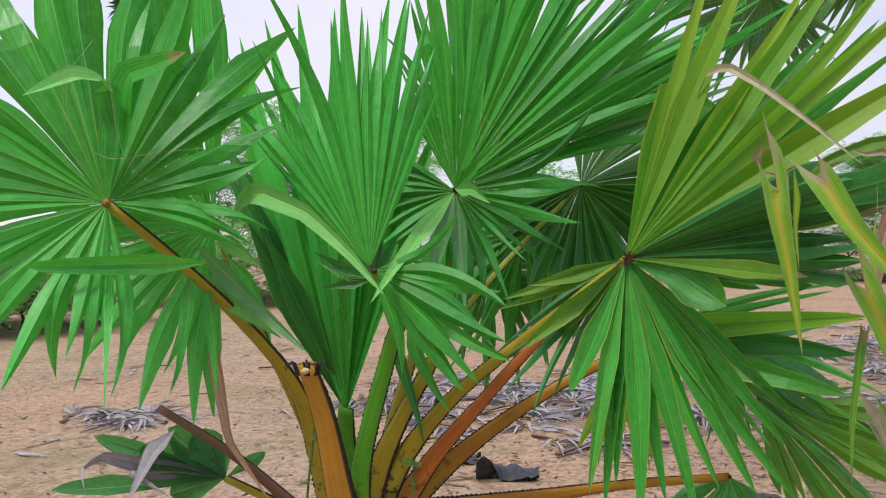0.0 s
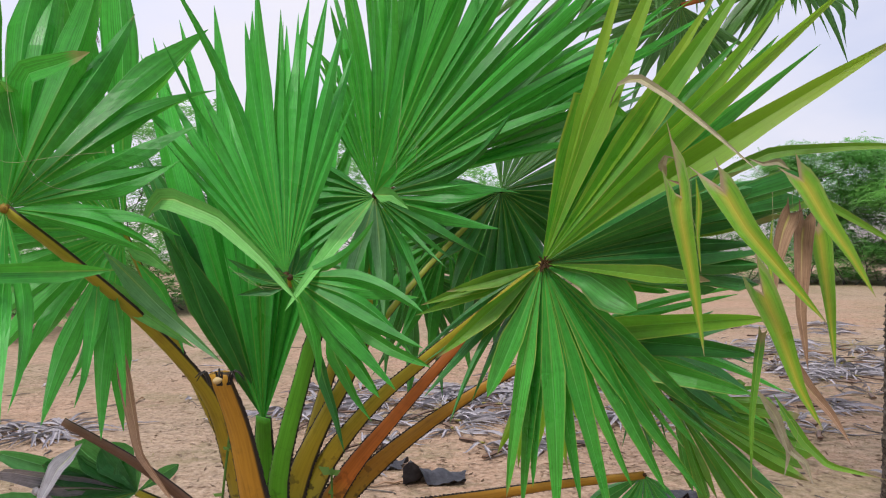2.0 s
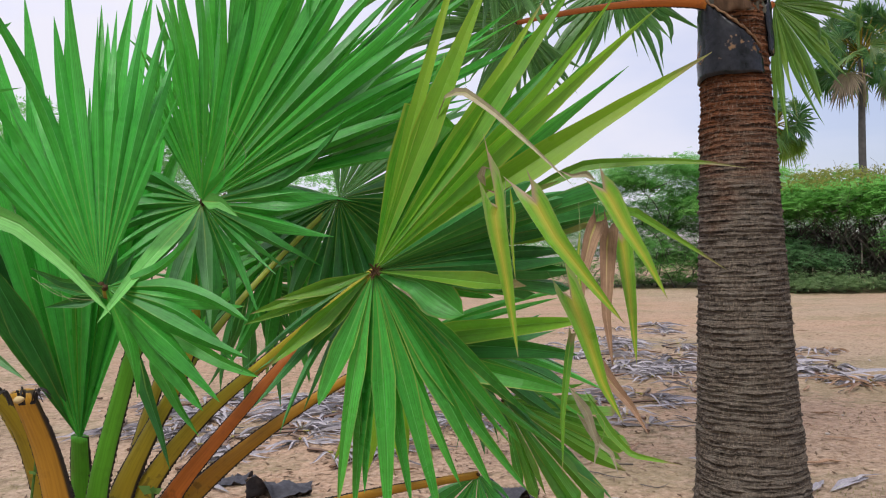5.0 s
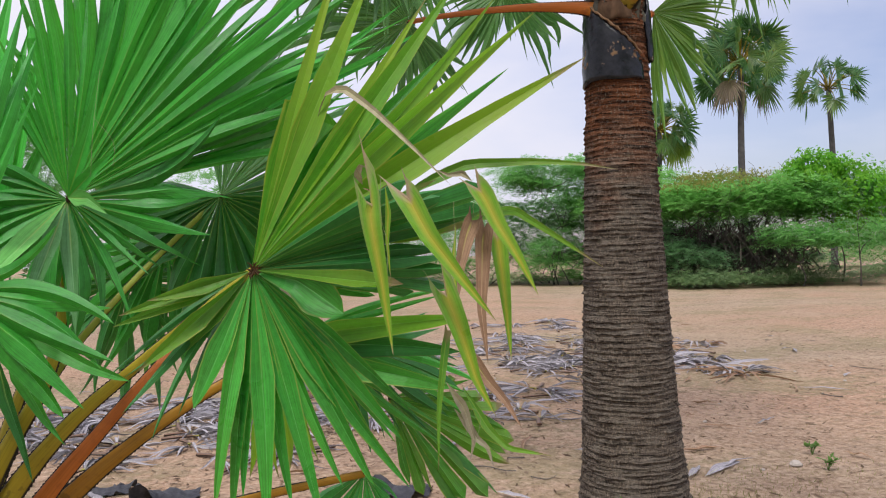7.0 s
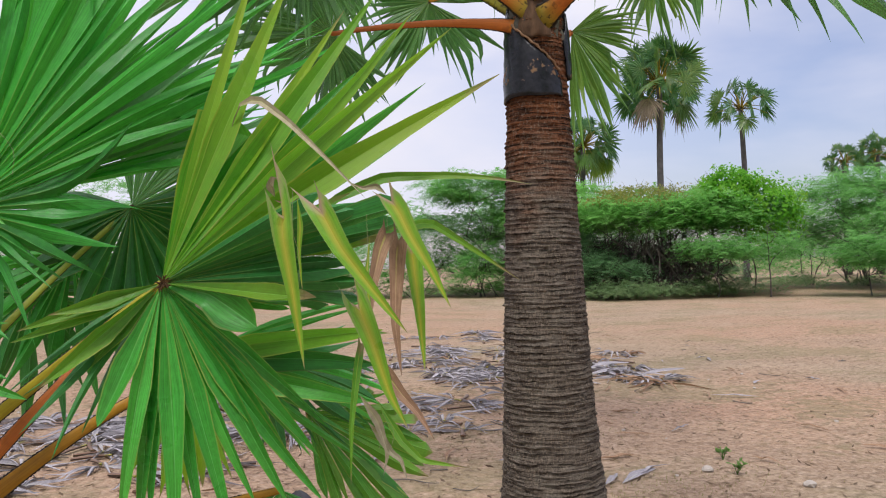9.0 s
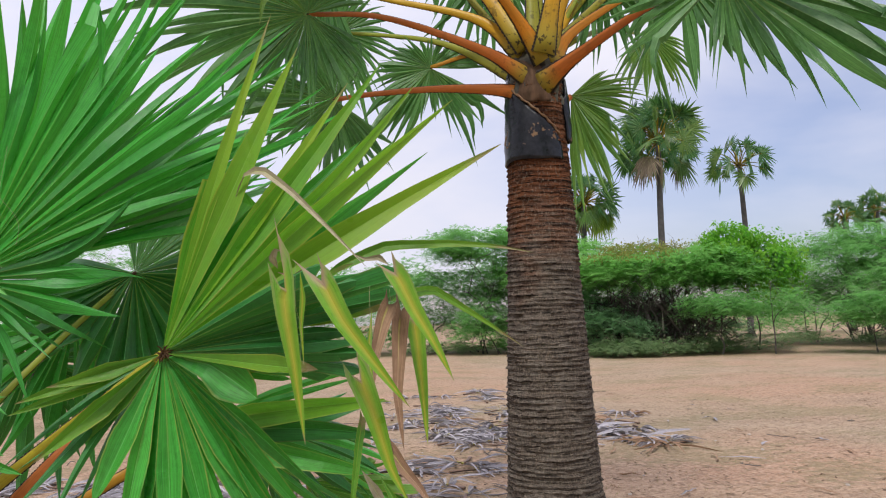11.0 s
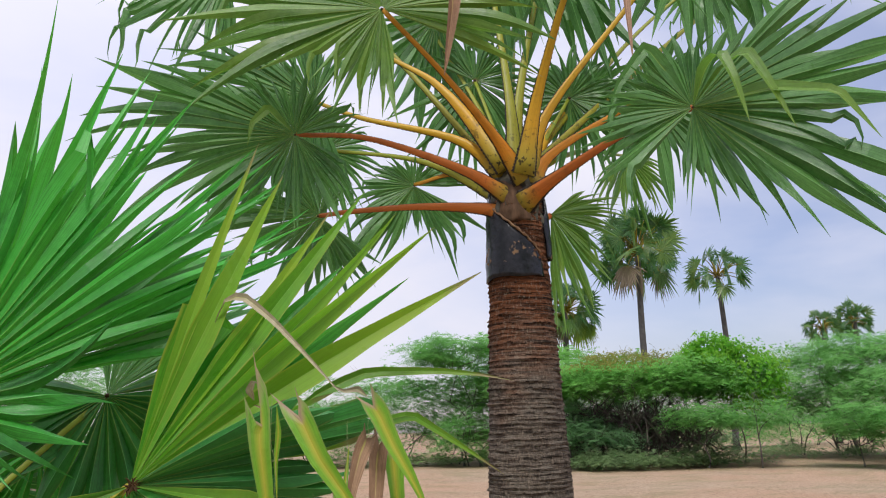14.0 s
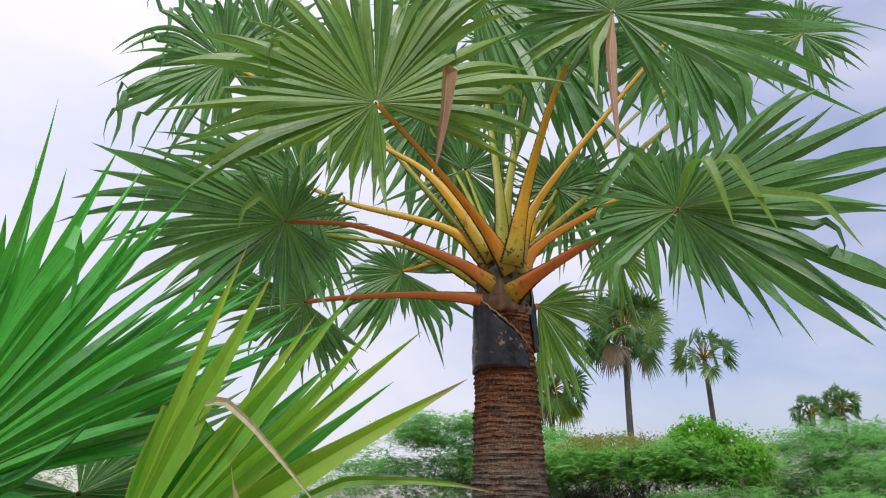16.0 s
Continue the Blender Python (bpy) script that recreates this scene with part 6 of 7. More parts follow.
def sprays(rng, centre, radii, count, size, floor=-0.9, droop=0.35, low=0.2):
    """Feathery twigs laid out in spreading plates over a lumpy dome: arching ribs with pairs of narrow leaflets."""
    g = np.random.default_rng(rng.randrange(10 ** 6))
    plates = 34
    d = g.normal(size=(plates, 3)) * (1, 1, 0.75) + (0, 0, 0.12)
    d /= np.linalg.norm(d, axis=1)[:, None]
    d[:, 2] = np.maximum(d[:, 2], floor)
    mids = d * np.array(radii) * g.uniform(0.62, 1.0, size=(plates, 1))
    which = g.integers(0, plates, count)
    wide = 0.42 * max(radii[0], radii[1])
    off = g.normal(size=(count, 3)) * (wide * 0.5, wide * 0.5, 0.11)
    p = mids[which] + off
    p[:, 2] -= 0.22 * (off[:, 0] ** 2 + off[:, 1] ** 2) / wide
    p += np.array(centre)
    p = p[p[:, 2] > low]
    count = len(p)
    out = p - np.array(centre)
    out = np.stack([out[:, 0], out[:, 1], np.abs(out[:, 2]) * 0.3], axis=1)
    out /= np.linalg.norm(out, axis=1)[:, None] + 1e-6
    out += g.normal(size=(count, 3)) * (0.8, 0.8, 0.24)
    out /= np.linalg.norm(out, axis=1)[:, None]
    length = size * g.uniform(0.6, 1.4, count)[:, None]
    side = np.cross(out, (0, 0, 1.0))
    side /= np.linalg.norm(side, axis=1)[:, None] + 1e-6
    verts, pairs = [], 5
    for j in range(pairs):
        f = (j + 0.5) / pairs
        q = p + out * length * f - np.array([0, 0, 1.0]) * droop * length * f * f
        for sgn in (-1, 1):
            reach = length * 0.36 * (1 - 0.55 * f) * g.uniform(0.7, 1.2, size=(count, 1))
            e = q + (side * sgn + out * 0.4 + np.array([0, 0, 1.0]) * g.normal(-0.08, 0.28, size=(count, 1))) * reach
            h = out * length * 0.05
            verts.append(np.stack([q - h, q + h, e + h * 0.3, e - h * 0.3], axis=1))
    v = np.concatenate(verts).reshape(-1, 3)
    return v, np.arange(len(v)).reshape(-1, 4).tolist()


def shrub(at, radii, tall_at, seed, count, mat, label, size=0.55, trunks=3, spread=0.3, floor=-0.95, category="thorn tree", low=0.2):
    rng = random.Random(seed)
    tree = thing("thorn_tree", (at[0], at[1], 0), label, category, "thorn scrub")
    wood, tips = Sheet(), []
    for i in range(trunks):
        a = 2 * math.pi * i / trunks + rng.uniform(0, 2)
        foot = np.array([math.cos(a), math.sin(a), 0]) * 0.18 * (trunks > 1)
        if trunks == 1:
            spread = 0.08
        top = np.array([math.cos(a) * radii[0] * spread, math.sin(a) * radii[1] * spread, tall_at * rng.uniform(0.4, 0.65)])
        limb(wood, rng, foot + np.array([0, 0, -0.05]), top, 0.034, 2 if tall_at > 4.2 else 3, tips)
    wood.make("trunk", THORN_BARK, tree, "thin forked dark trunk and limbs")
    verts, faces = sprays(rng, (0, 0, tall_at), radii, int(count * 2.1), size, floor, low=low)
    finish("crown", verts, faces, mat, tree, "feathery green crown of fine leaflets")
    return tree


def ray_spot(yaw, dist):
    """A place by its bearing from the origin, clockwise from the y axis, and its distance."""
    return (dist * math.sin(radians(yaw)), dist * math.cos(radians(yaw)))


def thicket(seed, yaw, dist, rx, ry, rz, mid, low, count, kind):
    """One thorn bush: bearing, distance, half width, half depth, half height, middle height, lowest leaf, sprays, kind of leaf."""
    shrub(ray_spot(yaw, dist), (rx, ry, rz), mid, seed, count, (SHRUB, SHRUB_DULL, SHRUB_DEEP)[kind],
          ("spreading thorn bush with bright feathery leaves", "low thorn tree with feathery dull green crown", "shaded thorn bush with deep green leaves")[kind],
          size=0.34, trunks=1 if rx < 1.8 else 3, low=low)


thicket(100, 37.3, 32.5, 2.6, 2.2, 0.75, 3.5, 2.6, 2000, 0)
thicket(101, 40.3, 31.8, 2.6, 2.0, 0.75, 3.4, 2.45, 2200, 0)
thicket(102, 43.4, 31.0, 2.5, 1.9, 0.75, 3.35, 2.4, 2200, 0)
thicket(103, 46.6, 31.3, 2.3, 1.8, 0.8, 3.3, 2.3, 2000, 0)
thicket(104, 49.6, 32.3, 1.7, 1.6, 1.1, 3.1, 2.0, 1500, 0)
thicket(105, 38.3, 34.5, 2.6, 2.0, 1.3, 1.5, 0.2, 1500, 2)
thicket(106, 41.8, 34.2, 2.8, 2.0, 1.3, 1.5, 0.2, 1600, 2)
thicket(107, 45.3, 34.0, 2.4, 1.8, 1.2, 1.5, 0.3, 1300, 2)
thicket(109, 39.6, 30.0, 1.6, 1.0, 0.55, 1.2, 0.5, 450, 2)
thicket(111, 47.2, 29.0, 1.35, 1.0, 0.38, 1.8, 1.35, 480, 1)
thicket(112, 50.7, 29.0, 1.3, 1.0, 0.45, 1.9, 1.2, 330, 1)
thicket(113, 37.6, 30.6, 1.4, 1.2, 1.0, 1.5, 0.5, 600, 2)
thicket(140, 30.3, 34.0, 2.4, 2.0, 0.8, 5.0, 3.8, 2600, 1)
thicket(144, 34.2, 35.0, 2.4, 2.0, 1.3, 3.2, 1.6, 1700, 1)
thicket(141, 37.4, 41.0, 2.6, 2.0, 0.7, 5.0, 4.2, 1200, 0)
thicket(114, 53.0, 42, 2.6, 2.5, 1.2, 3.0, 1.4, 1500, 1)
thicket(115, 56.6, 39, 3.4, 2.5, 1.1, 4.4, 3.0, 2600, 1)
thicket(143, 55.6, 41, 3.4, 2.5, 1.2, 2.6, 1.2, 1700, 1)
thicket(116, 59.6, 36, 3.2, 2.4, 2.0, 3.1, 1.1, 2600, 1)
thicket(117, 63.5, 33, 3.4, 2.5, 2.2, 3.1, 0.9, 1900, 1)
thicket(118, 56.8, 30.0, 1.5, 1.2, 0.6, 1.5, 0.9, 650, 1)
thicket(119, 60.5, 29.0, 1.6, 1.3, 0.7, 1.5, 0.7, 700, 1)
thicket(120, 33.5, 38, 3.6, 3.0, 2.6, 2.9, 0.2, 2600, 1)
thicket(121, 29.5, 37, 3.4, 3.0, 2.3, 2.6, 0.2, 2400, 1)
thicket(122, 31.5, 33, 2.2, 2.0, 1.3, 1.4, 0.2, 1200, 1)
thicket(123, 25.0, 37, 3.4, 3.0, 2.2, 2.4, 0.2, 1900, 1)
thicket(124, 19.0, 38, 3.6, 3.0, 2.2, 2.3, 0.2, 1700, 1)
thicket(125, 12.5, 36, 3.8, 3.0, 2.2, 2.4, 0.2, 1700, 1)
thicket(126, 5.5, 33, 3.8, 3.0, 2.4, 2.8, 0.2, 1800, 1)
thicket(127, -1.5, 30, 3.5, 3.0, 2.5, 3.2, 0.2, 2000, 1)
thicket(128, -7.5, 27, 3.2, 2.8, 2.5, 3.8, 0.2, 2200, 1)
thicket(129, -13.0, 26, 3.0, 2.6, 2.7, 4.0, 0.2, 2200, 1)
thicket(130, -18.5, 25, 2.8, 2.4, 2.9, 4.2, 0.2, 2200, 1)
thicket(131, -15.0, 22, 2.6, 2.2, 1.2, 1.4, 0.2, 1300, 1)
thicket(132, -24.0, 24, 2.4, 2.0, 1.1, 1.3, 0.2, 1300, 1)
thicket(133, -31.0, 17, 2.0, 1.8, 0.7, 0.8, 0.2, 1000, 1)
thicket(134, -37.0, 18, 2.6, 2.2, 1.3, 1.2, 0.2, 1200, 1)
thicket(135, 39.0, 47, 4.5, 3, 2.4, 3.2, 0.2, 1600, 1)
thicket(136, 67.0, 44, 5.0, 3, 2.2, 2.6, 0.4, 1400, 1)
thicket(137, 48.5, 56, 5.0, 3, 1.2, 1.3, 0.2, 1400, 1)
thicket(138, 54.0, 58, 6.0, 3, 1.3, 1.5, 0.2, 1600, 1)
thicket(139, 60.0, 56, 6.0, 3, 1.4, 1.6, 0.2, 1600, 1)


def vine(at, radii, mid, seed, count, mat, label, leaf):
    """A climber that smothers the scrub: many broad tilted leaves over a mound."""
    rng = random.Random(seed)
    s = Sheet()
    for _ in range(count):
        d = unit((rng.gauss(0, 1), rng.gauss(0, 1), rng.gauss(0.3, 0.8)))
        k = (1 + 0.55 * noise.noise((d[0] * 1.7, d[1] * 1.7, d[2] * 1.7 + seed)) + 0.3 * noise.noise((d[0] * 5, d[1] * 5, d[2] * 5 + seed))) * rng.uniform(0.7, 1.04)
        p = np.array((0, 0, mid)) + d * np.array(radii) * k
        n = unit(d + np.array([rng.gauss(0, 0.6), rng.gauss(0, 0.6), rng.gauss(0.3, 0.5)]))
        u = unit(np.cross(n, (rng.gauss(0, 1), rng.gauss(0, 1), 0.3)))
        w = np.cross(n, u)
        z = leaf * rng.uniform(0.6, 1.3)
        m = len(s.v)
        s.v += [p - u * z * 0.5, p + w * z * 0.4 - u * z * 0.1 - n * z * 0.1, p + u * z * 0.6, p - w * z * 0.4 - u * z * 0.1 - n * z * 0.1]
        s.f += [(m, m + 1, m + 2), (m, m + 2, m + 3)]
    ob = finish("climber", s.v, s.f, mat)
    ob.location = (at[0], at[1], 0)
    return tagged(ob, label, "climber", kind="stuff")


vine(ray_spot(48.3, 31.3), (1.2, 1.1, 0.75), 4.1, 1, 3200, VINE, "bright green climber heaped over thorn bushes", 0.12)
vine(ray_spot(50.6, 31.3), (1.2, 1.2, 1.6), 3.0, 2, 3000, VINE, "bright green climber hanging down the bushes", 0.12)
vine(ray_spot(43.0, 31.8), (3.2, 1.7, 0.6), 3.85, 3, 5200, BLOSSOM, "tawny climber with small blossoms over the scrub", 0.09)


def grass_patch(name, spots, seed, mat, label, category, blade):
    rng = random.Random(seed)
    s = Sheet()
    for x, y, rx, ry, count in spots:
        for _ in range(count):
            px, py = x + rng.gauss(0, rx * 0.5), y + rng.gauss(0, ry * 0.5)
            a = rng.uniform(0, 6.28)
            hgt = blade * rng.uniform(0.4, 1.3)
            u = np.array([math.cos(a), math.sin(a), 0]) * hgt * 0.07
            lean = np.array([rng.gauss(0, 0.45), rng.gauss(0, 0.45), 1]) * hgt
            p = np.array([px, py, height(px, py) - 0.005])
            m = len(s.v)
            s.v += [p - u, p + u, p + lean * 0.6 + u * 0.6, p + lean]
            s.f += [(m, m + 1, m + 2), (m, m + 2, m + 3)]
    return tagged(finish(name, s.v, s.f, mat), label, category, kind="stuff")


def undergrowth(spots, seed):
    """Low weeds and seedlings that hide the feet of the scrub."""
    rng = random.Random(seed)
    verts, faces, n = [], [], 0
    for x, y, rx, ry, rz, count in spots:
        v, f = sprays(rng, (x, y, rz * 0.9), (rx, ry, rz), count, 0.3, floor=-0.3)
        verts.append(v)
        faces += [tuple(k + n for k in q) for q in f]
        n += len(v)
    return tagged(finish("scrub_undergrowth", np.concatenate(verts), faces, WEED_PALE), "dull green weeds under the thorn scrub", "undergrowth", kind="stuff")


def brush(spots, seed):
    """A tangle of bare dark thorn twigs in the shade under the canopies."""
    rng = random.Random(seed)
    s = Sheet()
    for yaw, dist, count in spots:
        for _ in range(count):
            x, y = ray_spot(yaw + rng.gauss(0, 1.1), dist + rng.gauss(0, 0.7))
            foot = np.array([x, y, rng.uniform(0.0, 1.7)])
            way = np.array([rng.gauss(0, 0.8), rng.gauss(0, 0.5), rng.uniform(0.2, 1.2)])
            line = spline([foot, foot + way * 0.6 + np.array([rng.gauss(0, 0.15), 0, 0.15]), foot + way * 1.2], 6)
            s.tube(line, list(np.linspace(rng.uniform(0.012, 0.035), 0.005, 6)), 4, cap=False)
    return tagged(finish("dead_brush", s.v, s.f, THORN_BARK), "tangle of bare dark thorn twigs in shade", "dry brush", kind="stuff")


brush([(38.5, 32.3, 120), (40.5, 32.0, 150), (42.5, 31.8, 170), (44.5, 31.8, 150), (46.2, 32.2, 80), (56.6, 40, 60)], 12)
lot1 = random.Random(8)
undergrowth([(*ray_spot(b + lot1.uniform(-1, 1), d + lot1.uniform(-0.6, 0.6)), lot1.uniform(1.0, 2.0), lot1.uniform(0.6, 1.2), lot1.uniform(0.22, 0.4), 520)
             for b, d in ((37, 31.5), (38.5, 31), (40, 30.5), (41.5, 30), (43, 29.6), (44.5, 29.4), (46, 29.4), (47.6, 29.4), (49, 30.2), (50.5, 36.5), (55, 36), (53, 38), (57, 38), (48, 36), (61, 31), (37.8, 29.8), (39.2, 29.5), (40.8, 29.3), (42.2, 29), (34, 35), (31, 34), (28, 35), (25, 35), (20, 36), (-12, 23), (-18, 22))], 6)


# ---- litter on the sand ----
def dead_frond(at, turn, radius, count, seed, mat, spread=200, label="dead grey fan leaf lying on the sand", lift=0.05):
    """A fallen fan leaf: curled dry strips over the ground and a stub of stalk."""
    rng = random.Random(seed)
    ob = thing("dead_frond", (at[0], at[1], height(*at)), label, "dead leaf", "fallen leaves")
    for i in range(count):
        a = radians(turn - spread / 2 + spread * (i + 0.5) / count + rng.gauss(0, 13))
        length = radius * rng.uniform(0.6, 1.1)
        wave, rise = rng.gauss(0, 0.09), lift * rng.uniform(0.0, 1.2)
        way, side = np.array([math.cos(a), math.sin(a), 0]), np.array([-math.sin(a), math.cos(a), 0])
        line = np.array([way * length * s + side * wave * length * s * s + np.array([0, 0, 0.012 + rise * math.sin(math.pi * min(1, s * 1.1)) + 0.01 * math.sin(7 * s + i)]) for s in np.linspace(0.04, 1, 8)])
        w = taper(8, rng.uniform(0.018, 0.048), 0.35, 0.7)
        roll = np.array([0, 0, rng.gauss(0, 0.6)])
        s = Sheet()
        s.strip(line, side + roll, w, [x * rng.uniform(0.2, 0.6) for x in w], rng.random(), rng.random() * 0.7)
        s.make("leaflet", mat, ob)
    s = Sheet()
    b = radians(turn + 180)
    s.tube(spline([(0, 0, 0.03), (math.cos(b) * radius * 0.3, math.sin(b) * radius * 0.3, 0.025), (math.cos(b + 0.1) * radius * 0.6, math.sin(b + 0.1) * radius * 0.6, 0.02)], 6), [0.014, 0.015, 0.016, 0.018, 0.02, 0.022], 7, 0.6)
    s.make("stalk", STALK_DEAD, ob)
    return ob


lot = random.Random(77)
HEAPS = ((0.3, 7.2, 0.9, 0.6, 13), (1.0, 7.5, 0.9, 0.7, 13), (1.7, 7.9, 0.8, 0.7, 9), (0.1, 6.2, 0.6, 0.4, 8), (1.2, 6.3, 0.8, 0.4, 9), (0.4, 5.5, 0.5, 0.25, 5), (-0.4, 7.9, 0.7, 0.4, 6), (5.7, 11.0, 1.0, 0.6, 8), (5.3, 8.2, 0.6, 0.4, 7), (6.5, 7.6, 0.5, 0.3, 5), (6.2, 6.6, 0.25, 0.12, 4), (2.8, 5.7, 0.5, 0.3, 4),
         (3.7, 6.8, 0.7, 0.5, 8), (4.4, 8.0, 0.9, 0.6, 8), (5.2, 9.4, 1.1, 0.8, 10), (6.2, 8.4, 0.9, 0.5, 5), (5.9, 7.2, 0.5, 0.3, 4), (6.9, 12.6, 1.4, 1.2, 8), (4.9, 9.9, 1.0, 0.8, 5), (7.2, 8.5, 0.7, 0.35, 4), (-0.4, 7.1, 0.6, 0.4, 5), (-2.9, 6.3, 0.6, 0.2, 6), (-1.5, 9.0, 0.9, 0.4, 2))
for x, y, sx, sy, count in HEAPS:
    for _ in range(count):
        dead_frond((x + lot.gauss(0, sx * 0.6), y + lot.gauss(0, sy * 0.6)), lot.uniform(0, 360), lot.uniform(0.32, 0.68), lot.choice((10, 12, 15)), lot.randrange(9999),
                   LEAF_DEAD if lot.random() < 0.95 else LEAF_BROWN, lot.choice((120, 180, 240)))


def dry_strip(at, turn, length, seed, mat):
    rng = random.Random(seed)
    a = radians(turn)
    way, side = np.array([math.cos(a), math.sin(a), 0]), np.array([-math.sin(a), math.cos(a), 0])
    bend = rng.gauss(0, 0.25)
    line = np.array([way * length * s + side * bend * length * s * s + np.array([0, 0, 0.008 + 0.02 * rng.random() * math.sin(3 * s)]) for s in np.linspace(0, 1, 7)])
    w = taper(7, rng.uniform(0.02, 0.05), 0.3, 0.7)
    s = Sheet()
    s.strip(line, side + np.array([0, 0, rng.gauss(0, 0.3)]), w, [x * 0.3 for x in w], rng.random(), rng.random())
    ob = s.make("dry_leaflet", mat)
    ob.location = (at[0], at[1], height(*at) + 0.006)
    return tagged(ob, "loose dry leaflet strip lying on the sand", "dead leaf", "loose dry strips")


def twig(at, turn, length, thick, seed):
    rng = random.Random(seed)
    a = radians(turn)
    s = Sheet()
    pts = [np.array([math.cos(a) * f * length, math.sin(a) * f * length, thick]) + np.array([rng.gauss(0, 0.02), rng.gauss(0, 0.02), abs(rng.gauss(0, 0.01))]) for f in (0, 0.4, 0.75, 1)]
    s.tube(spline(pts, 8), list(np.linspace(thick, thick * 0.5, 8)), 6)
    ob = s.make("twig", THORN_BARK, None, "", True)
    ob.location = (at[0], at[1], height(*at))
    return tagged(ob, "thin dry twig lying on the sand", "twig", "twigs")


def stone(at, size, seed):
    rng = random.Random(seed)
    bm = bmesh.new()
    bmesh.ops.create_icosphere(bm, subdivisions=2, radius=size)
    for v in bm.verts:
        v.co *= 1 + 0.35 * noise.noise(v.co * (1.4 / size) + Vector((seed, 0, 0)))
        v.co.z *= 0.6
    me = bpy.data.meshes.new("stone")
    bm.to_mesh(me)
    bm.free()
    me.materials.append(STONE)
    ob = new("stone", me)
    ob.location = (at[0], at[1], height(*at) + size * 0.3)
    return tagged(ob, "small pale stone half sunk in sand", "stone", "stones")


for i in range(150):
    x, y = lot.uniform(-4.5, 9.5), 3.2 + 10 * lot.random() ** 1.4
    if math.hypot(x - 2.64, y - 3.46) < 0.5:
        continue
    dry_strip((x, y), lot.uniform(0, 360), lot.uniform(0.12, 0.5), i, LEAF_DEAD if lot.random() < 0.6 else LEAF_BROWN)
for i in range(60):
    x, y = lot.uniform(-4, 10), 3.0 + 9 * lot.random() ** 1.3
    if math.hypot(x - 2.64, y - 3.46) < 0.5:
        continue
    twig((x, y), lot.uniform(0, 360), lot.uniform(0.08, 0.4), lot.uniform(0.003, 0.008), i)
for i in range(40):
    x, y = lot.uniform(-3, 9), 3.0 + 8 * lot.random() ** 1.3
    if math.hypot(x - 2.64, y - 3.46) < 0.5:
        continue
    stone((x, y), lot.uniform(0.006, 0.02), i)
stone((4.0, 3.64), 0.04, 99)
dry_strip((3.2, 3.7), 25, 0.3, 801, LEAF_DEAD)
dry_strip((3.5, 3.75), 30, 0.36, 802, LEAF_DEAD)
dry_strip((4.6, 4.6), 10, 0.35, 803, LEAF_DEAD)


def scrap(at, size, seed, mat=None):
    """A crumpled dark rag of old leaf sheath with turned-up corners."""
    verts, faces, n = [], [], 16
    for j in range(n):
        for i in range(n):
            x, y = (i / (n - 1) - 0.5) * size * 1.5, (j / (n - 1) - 0.5) * size
            a, far = math.atan2(y, x), math.hypot(x / 1.5, y) / size * 2
            edge = 1 + 0.45 * noise.noise((math.cos(a) * 1.6, math.sin(a) * 1.6, seed))
            curl = size * 0.5 * far * far * max(0.0, noise.noise((math.cos(a) * 2.2, math.sin(a) * 2.2, seed + 4)))
            verts.append((x * edge, y * edge, 0.008 + size * (0.22 * max(0.0, 1 - far) + 0.16 * abs(noise.noise((x * 7 / size * 0.3, y * 2.1 / size, seed + 2)))) + curl))
    for j in range(n - 1):
        for i in range(n - 1):
            a = j * n + i
            faces.append((a, a + 1, a + n + 1, a + n))
    ob = finish("dark_scrap", verts, faces, mat or CLOTH, smooth=True)
    ob.location = (at[0], at[1], height(*at))
    return tagged(ob, "crumpled dark scrap of old sheath on sand", "debris", "dark scraps")


scrap((0.31, 4.72), 0.26, 1)
scrap((0.0, 5.05), 0.15, 2)
scrap((1.6, 4.2), 0.2, 3)


def fallen_sheath(points, wide, seed):
    """A broad pale strip of old leaf base lying on the ground."""
    ob = thing("fallen_sheath", (points[0][0], points[0][1], height(points[0][0], points[0][1])), "pale dry strip of old leaf base on sand", "dead leaf", "fallen leaves")
    bent_leaflet(ob, points, wide, LEAF_DEAD, side=(0.35, 0.9, 0.25), grow=0.4, point=0.4, fold=0.2, seed=seed, name="strip")
    return ob


fallen_sheath([(6.0, 7.55, 0.02), (6.4, 7.7, 0.10), (6.9, 7.75, 0.06)], 0.075, 1)
fallen_sheath([(5.8, 7.35, 0.02), (6.3, 7.4, 0.06), (6.7, 7.5, 0.03)], 0.075, 2)
fallen_sheath([(6.3, 7.0, 0.02), (6.6, 6.85, 0.08), (6.75, 6.6, 0.12)], 0.08, 3)
fallen_sheath([(3.31, 3.67, 0.02), (3.5, 3.76, 0.03), (3.73, 3.83, 0.02)], 0.06, 4)
stone((4.24, 3.07), 0.04, 98)


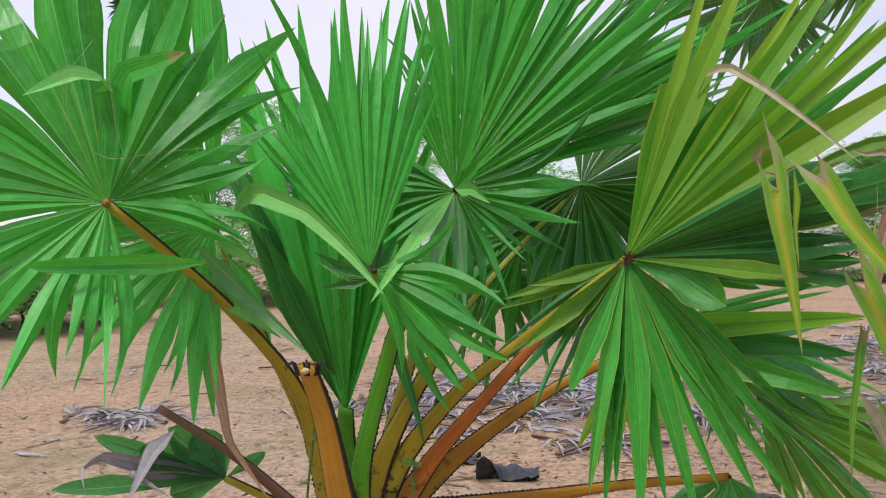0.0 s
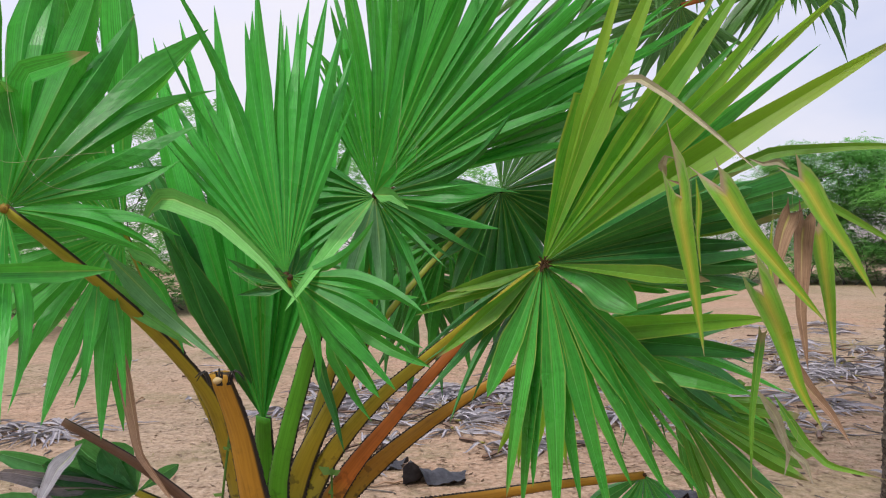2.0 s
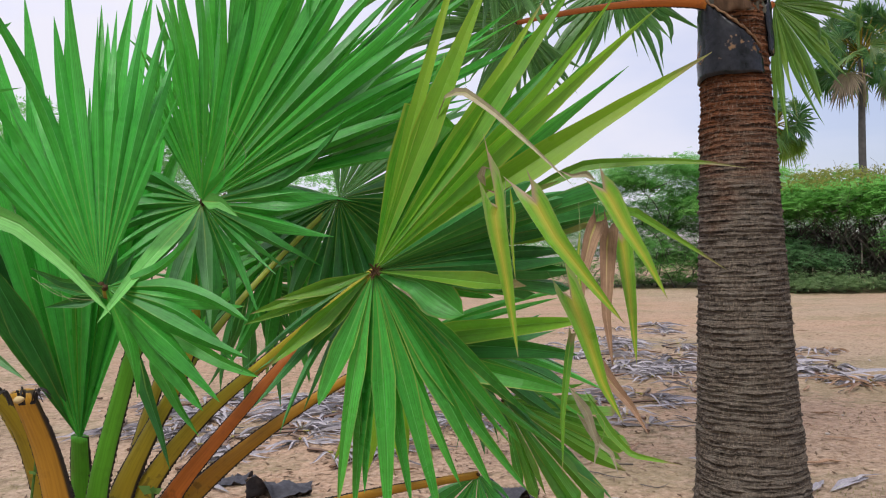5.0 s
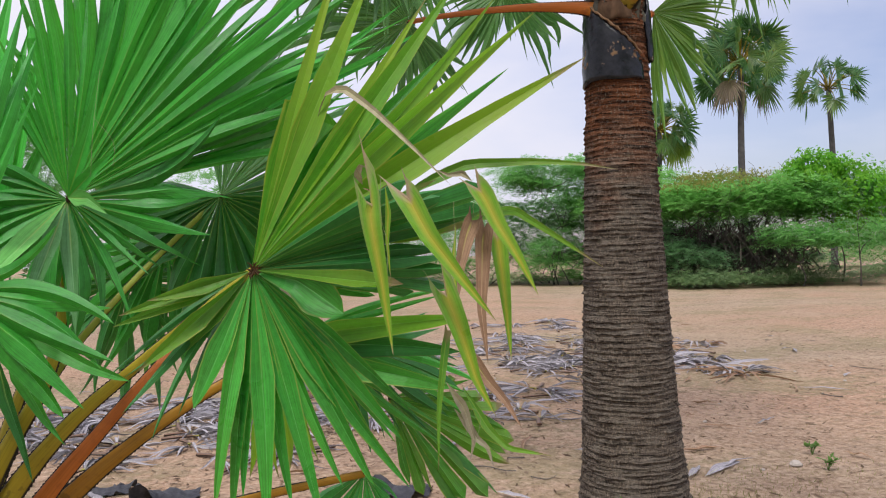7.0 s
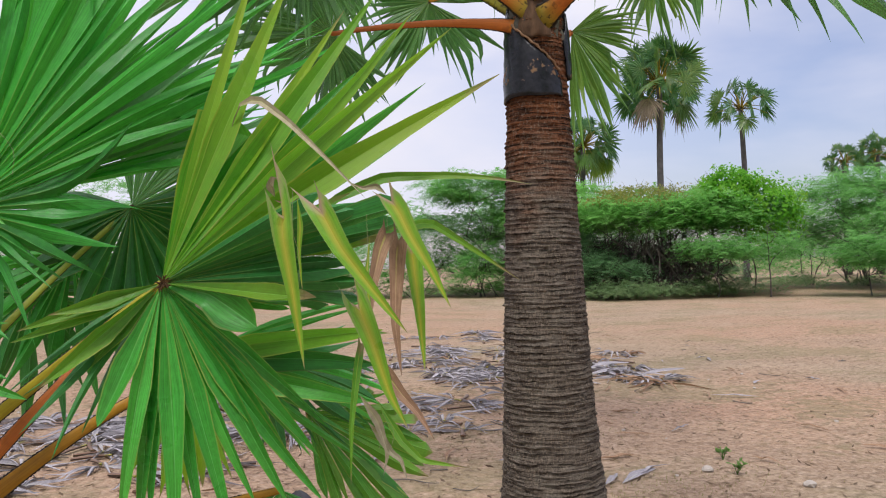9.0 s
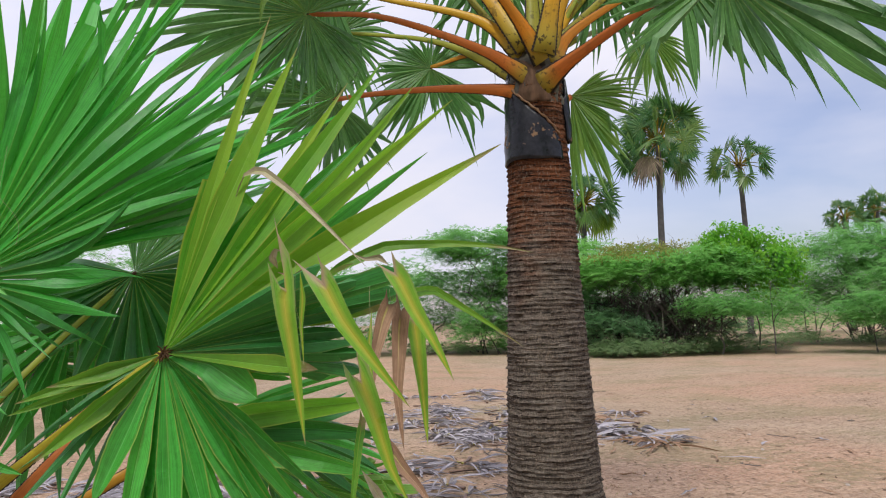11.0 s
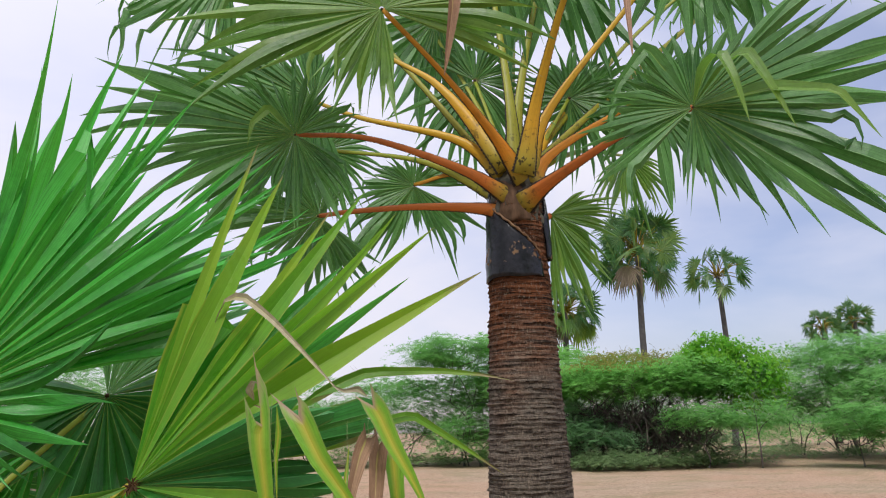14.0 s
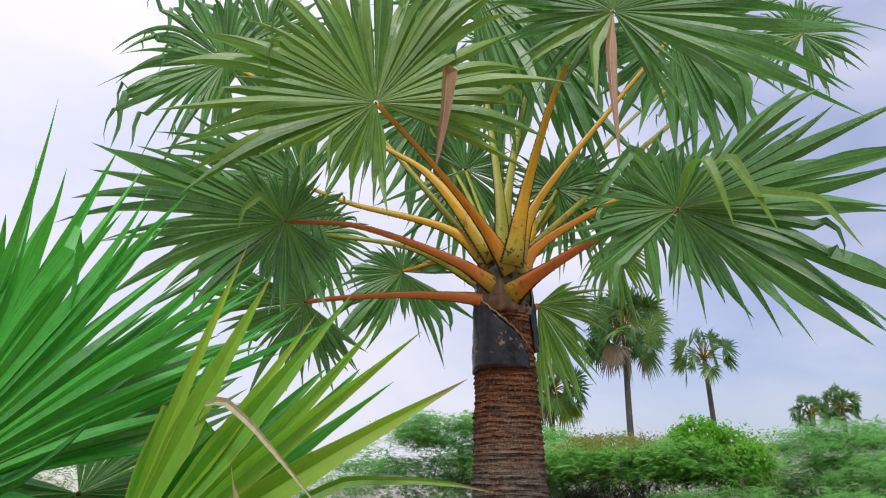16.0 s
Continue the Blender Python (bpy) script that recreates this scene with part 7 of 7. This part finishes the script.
def weed(at, tall_by, count, seed, label):
    rng = random.Random(seed)
    plant = thing("weed", (at[0], at[1], height(*at)), label, "weed", "weeds")
    for i in range(count):
        a = rng.uniform(0, 6.28)
        top = np.array([math.cos(a) * tall_by * rng.uniform(0.2, 0.8), math.sin(a) * tall_by * rng.uniform(0.2, 0.8), tall_by * rng.uniform(0.5, 1.0)])
        s = Sheet()
        line = spline([(0, 0, 0), top * 0.5 + np.array([0, 0, 0.02]), top], 6)
        s.tube(line, [0.0025] * 6, 5)
        stem = s.make("stem", WEED, plant)
        leaves = Sheet()
        for k in range(7):
            q = line[rng.randrange(2, 6)]
            d = unit((rng.gauss(0, 1), rng.gauss(0, 1), rng.uniform(0, 1)))
            size = 0.035 * rng.uniform(0.6, 1.3)
            u = unit(np.cross(d, (0, 0, 1.0)))
            m = len(leaves.v)
            leaves.v += [q, q + d * size * 0.5 + u * size * 0.35, q + d * size * 1.1, q + d * size * 0.5 - u * size * 0.35]
            leaves.f += [(m, m + 1, m + 2), (m, m + 2, m + 3)]
        finish("leaf_cluster", leaves.v, leaves.f, WEED, stem)
    return plant


weed((4.3, 3.79), 0.08, 6, 1, "small green weed growing in the sand")
weed((4.09, 3.48), 0.08, 6, 2, "small green weed growing in the sand")
weed((2.35, 3.25), 0.12, 5, 3, "small weed at the foot of the trunk")
weed((-2.0, 5.2), 0.09, 4, 4, "small green weed growing in the sand")
grass_patch("thin_grass", [(2.9, 3.3, 0.7, 0.45, 1400), (3.6, 3.5, 0.9, 0.5, 900), (4.6, 5.2, 1.4, 0.8, 500), (6.5, 7.6, 1.5, 0.9, 500), (2.2, 3.2, 0.4, 0.4, 500), (-1.0, 6.0, 1.2, 0.7, 300)], 9, GRASS, "thin short yellow-green grass on sand", "grass", 0.024)


def crumbs(seed):
    """Leaf crumbs and bits of bark strewn over the sand."""
    rng = random.Random(seed)
    s = Sheet()
    for _ in range(20000):
        d, a = 15 * rng.random() ** 0.85, rng.uniform(0, 6.2832)
        p = np.array([1.6 + d * math.sin(a), 6.0 + d * math.cos(a), 0])
        p[2] = height(p[0], p[1]) + 0.004
        t = rng.uniform(0, 6.28)
        long, thin = rng.uniform(0.008, 0.05), rng.uniform(0.003, 0.010)
        u, w = np.array([math.cos(t), math.sin(t), rng.gauss(0, 0.15)]) * long, np.array([-math.sin(t), math.cos(t), rng.gauss(0, 0.3)]) * thin
        m = len(s.v)
        s.v += [p - u, p + w, p + u + np.array([0, 0, 0.004]), p - w]
        s.f.append((m, m + 1, m + 2, m + 3))
    return tagged(finish("leaf_crumbs", s.v, s.f, CRUMB), "crumbs of dry leaf and bark strewn on sand", "litter", kind="stuff")


crumbs(3)


def clods(seed):
    """Small clods of earth that roughen the trodden sand."""
    rng = random.Random(seed)
    s = Sheet()
    for _ in range(15000):
        d, a = 14 * rng.random() ** 0.85, rng.uniform(0, 6.2832)
        x, y = 1.6 + d * math.sin(a), 6.0 + d * math.cos(a)
        r, t = rng.uniform(0.006, 0.022), rng.uniform(0, 6.28)
        p = np.array([x, y, height(x, y) - 0.003])
        m = len(s.v)
        for k in range(5):
            q = t + k * 1.2566
            s.v.append(p + np.array([math.cos(q) * r * rng.uniform(0.7, 1.5), math.sin(q) * r * rng.uniform(0.7, 1.5), 0]))
        s.v.append(p + np.array([rng.gauss(0, r * 0.2), rng.gauss(0, r * 0.2), r * rng.uniform(0.5, 1.0)]))
        s.f += [(m + k, m + (k + 1) % 5, m + 5) for k in range(5)]
    return tagged(finish("earth_clods", s.v, s.f, SAND, smooth=True), "small clods of reddish earth on sand", "clods", kind="stuff")


clods(4)


def climbing_weed(foot, top, seed, label):
    """A thin weed that climbs up a leaf stalk."""
    rng = random.Random(seed)
    plant = thing("climbing_weed", foot, label, "weed", "weeds")
    end = np.array(top) - np.array(foot)
    line = spline([(0, 0, 0), end * 0.35 + np.array([0.03, 0, 0]), end * 0.7 - np.array([0.02, 0, 0]), end], 16)
    s = Sheet()
    s.tube(line, [0.003] * 16, 5)
    stem = s.make("stem", WEED, plant)
    for k in range(14):
        q = line[rng.randrange(6, 16)]
        d = unit((rng.gauss(0, 1), rng.gauss(-0.6, 0.6), rng.uniform(-0.2, 1)))
        u = unit(np.cross(d, (0.3, 1, 0.2)))
        size = rng.uniform(0.02, 0.04)
        finish("leaf", [q, q + d * size * 0.4 + u * size * 0.35, q + d * size, q + d * size * 0.4 - u * size * 0.35], [(0, 1, 2), (0, 2, 3)], WEED, stem)
    return plant


climbing_weed((-0.34, 1.98, 0.0), (-0.29, 1.86, 1.0), 2, "thin green weed climbing beside the leaf stalks")
climbing_weed((0.02, 1.95, 0.0), (-0.06, 1.9, 0.86), 3, "thin green weed climbing beside the leaf stalks")
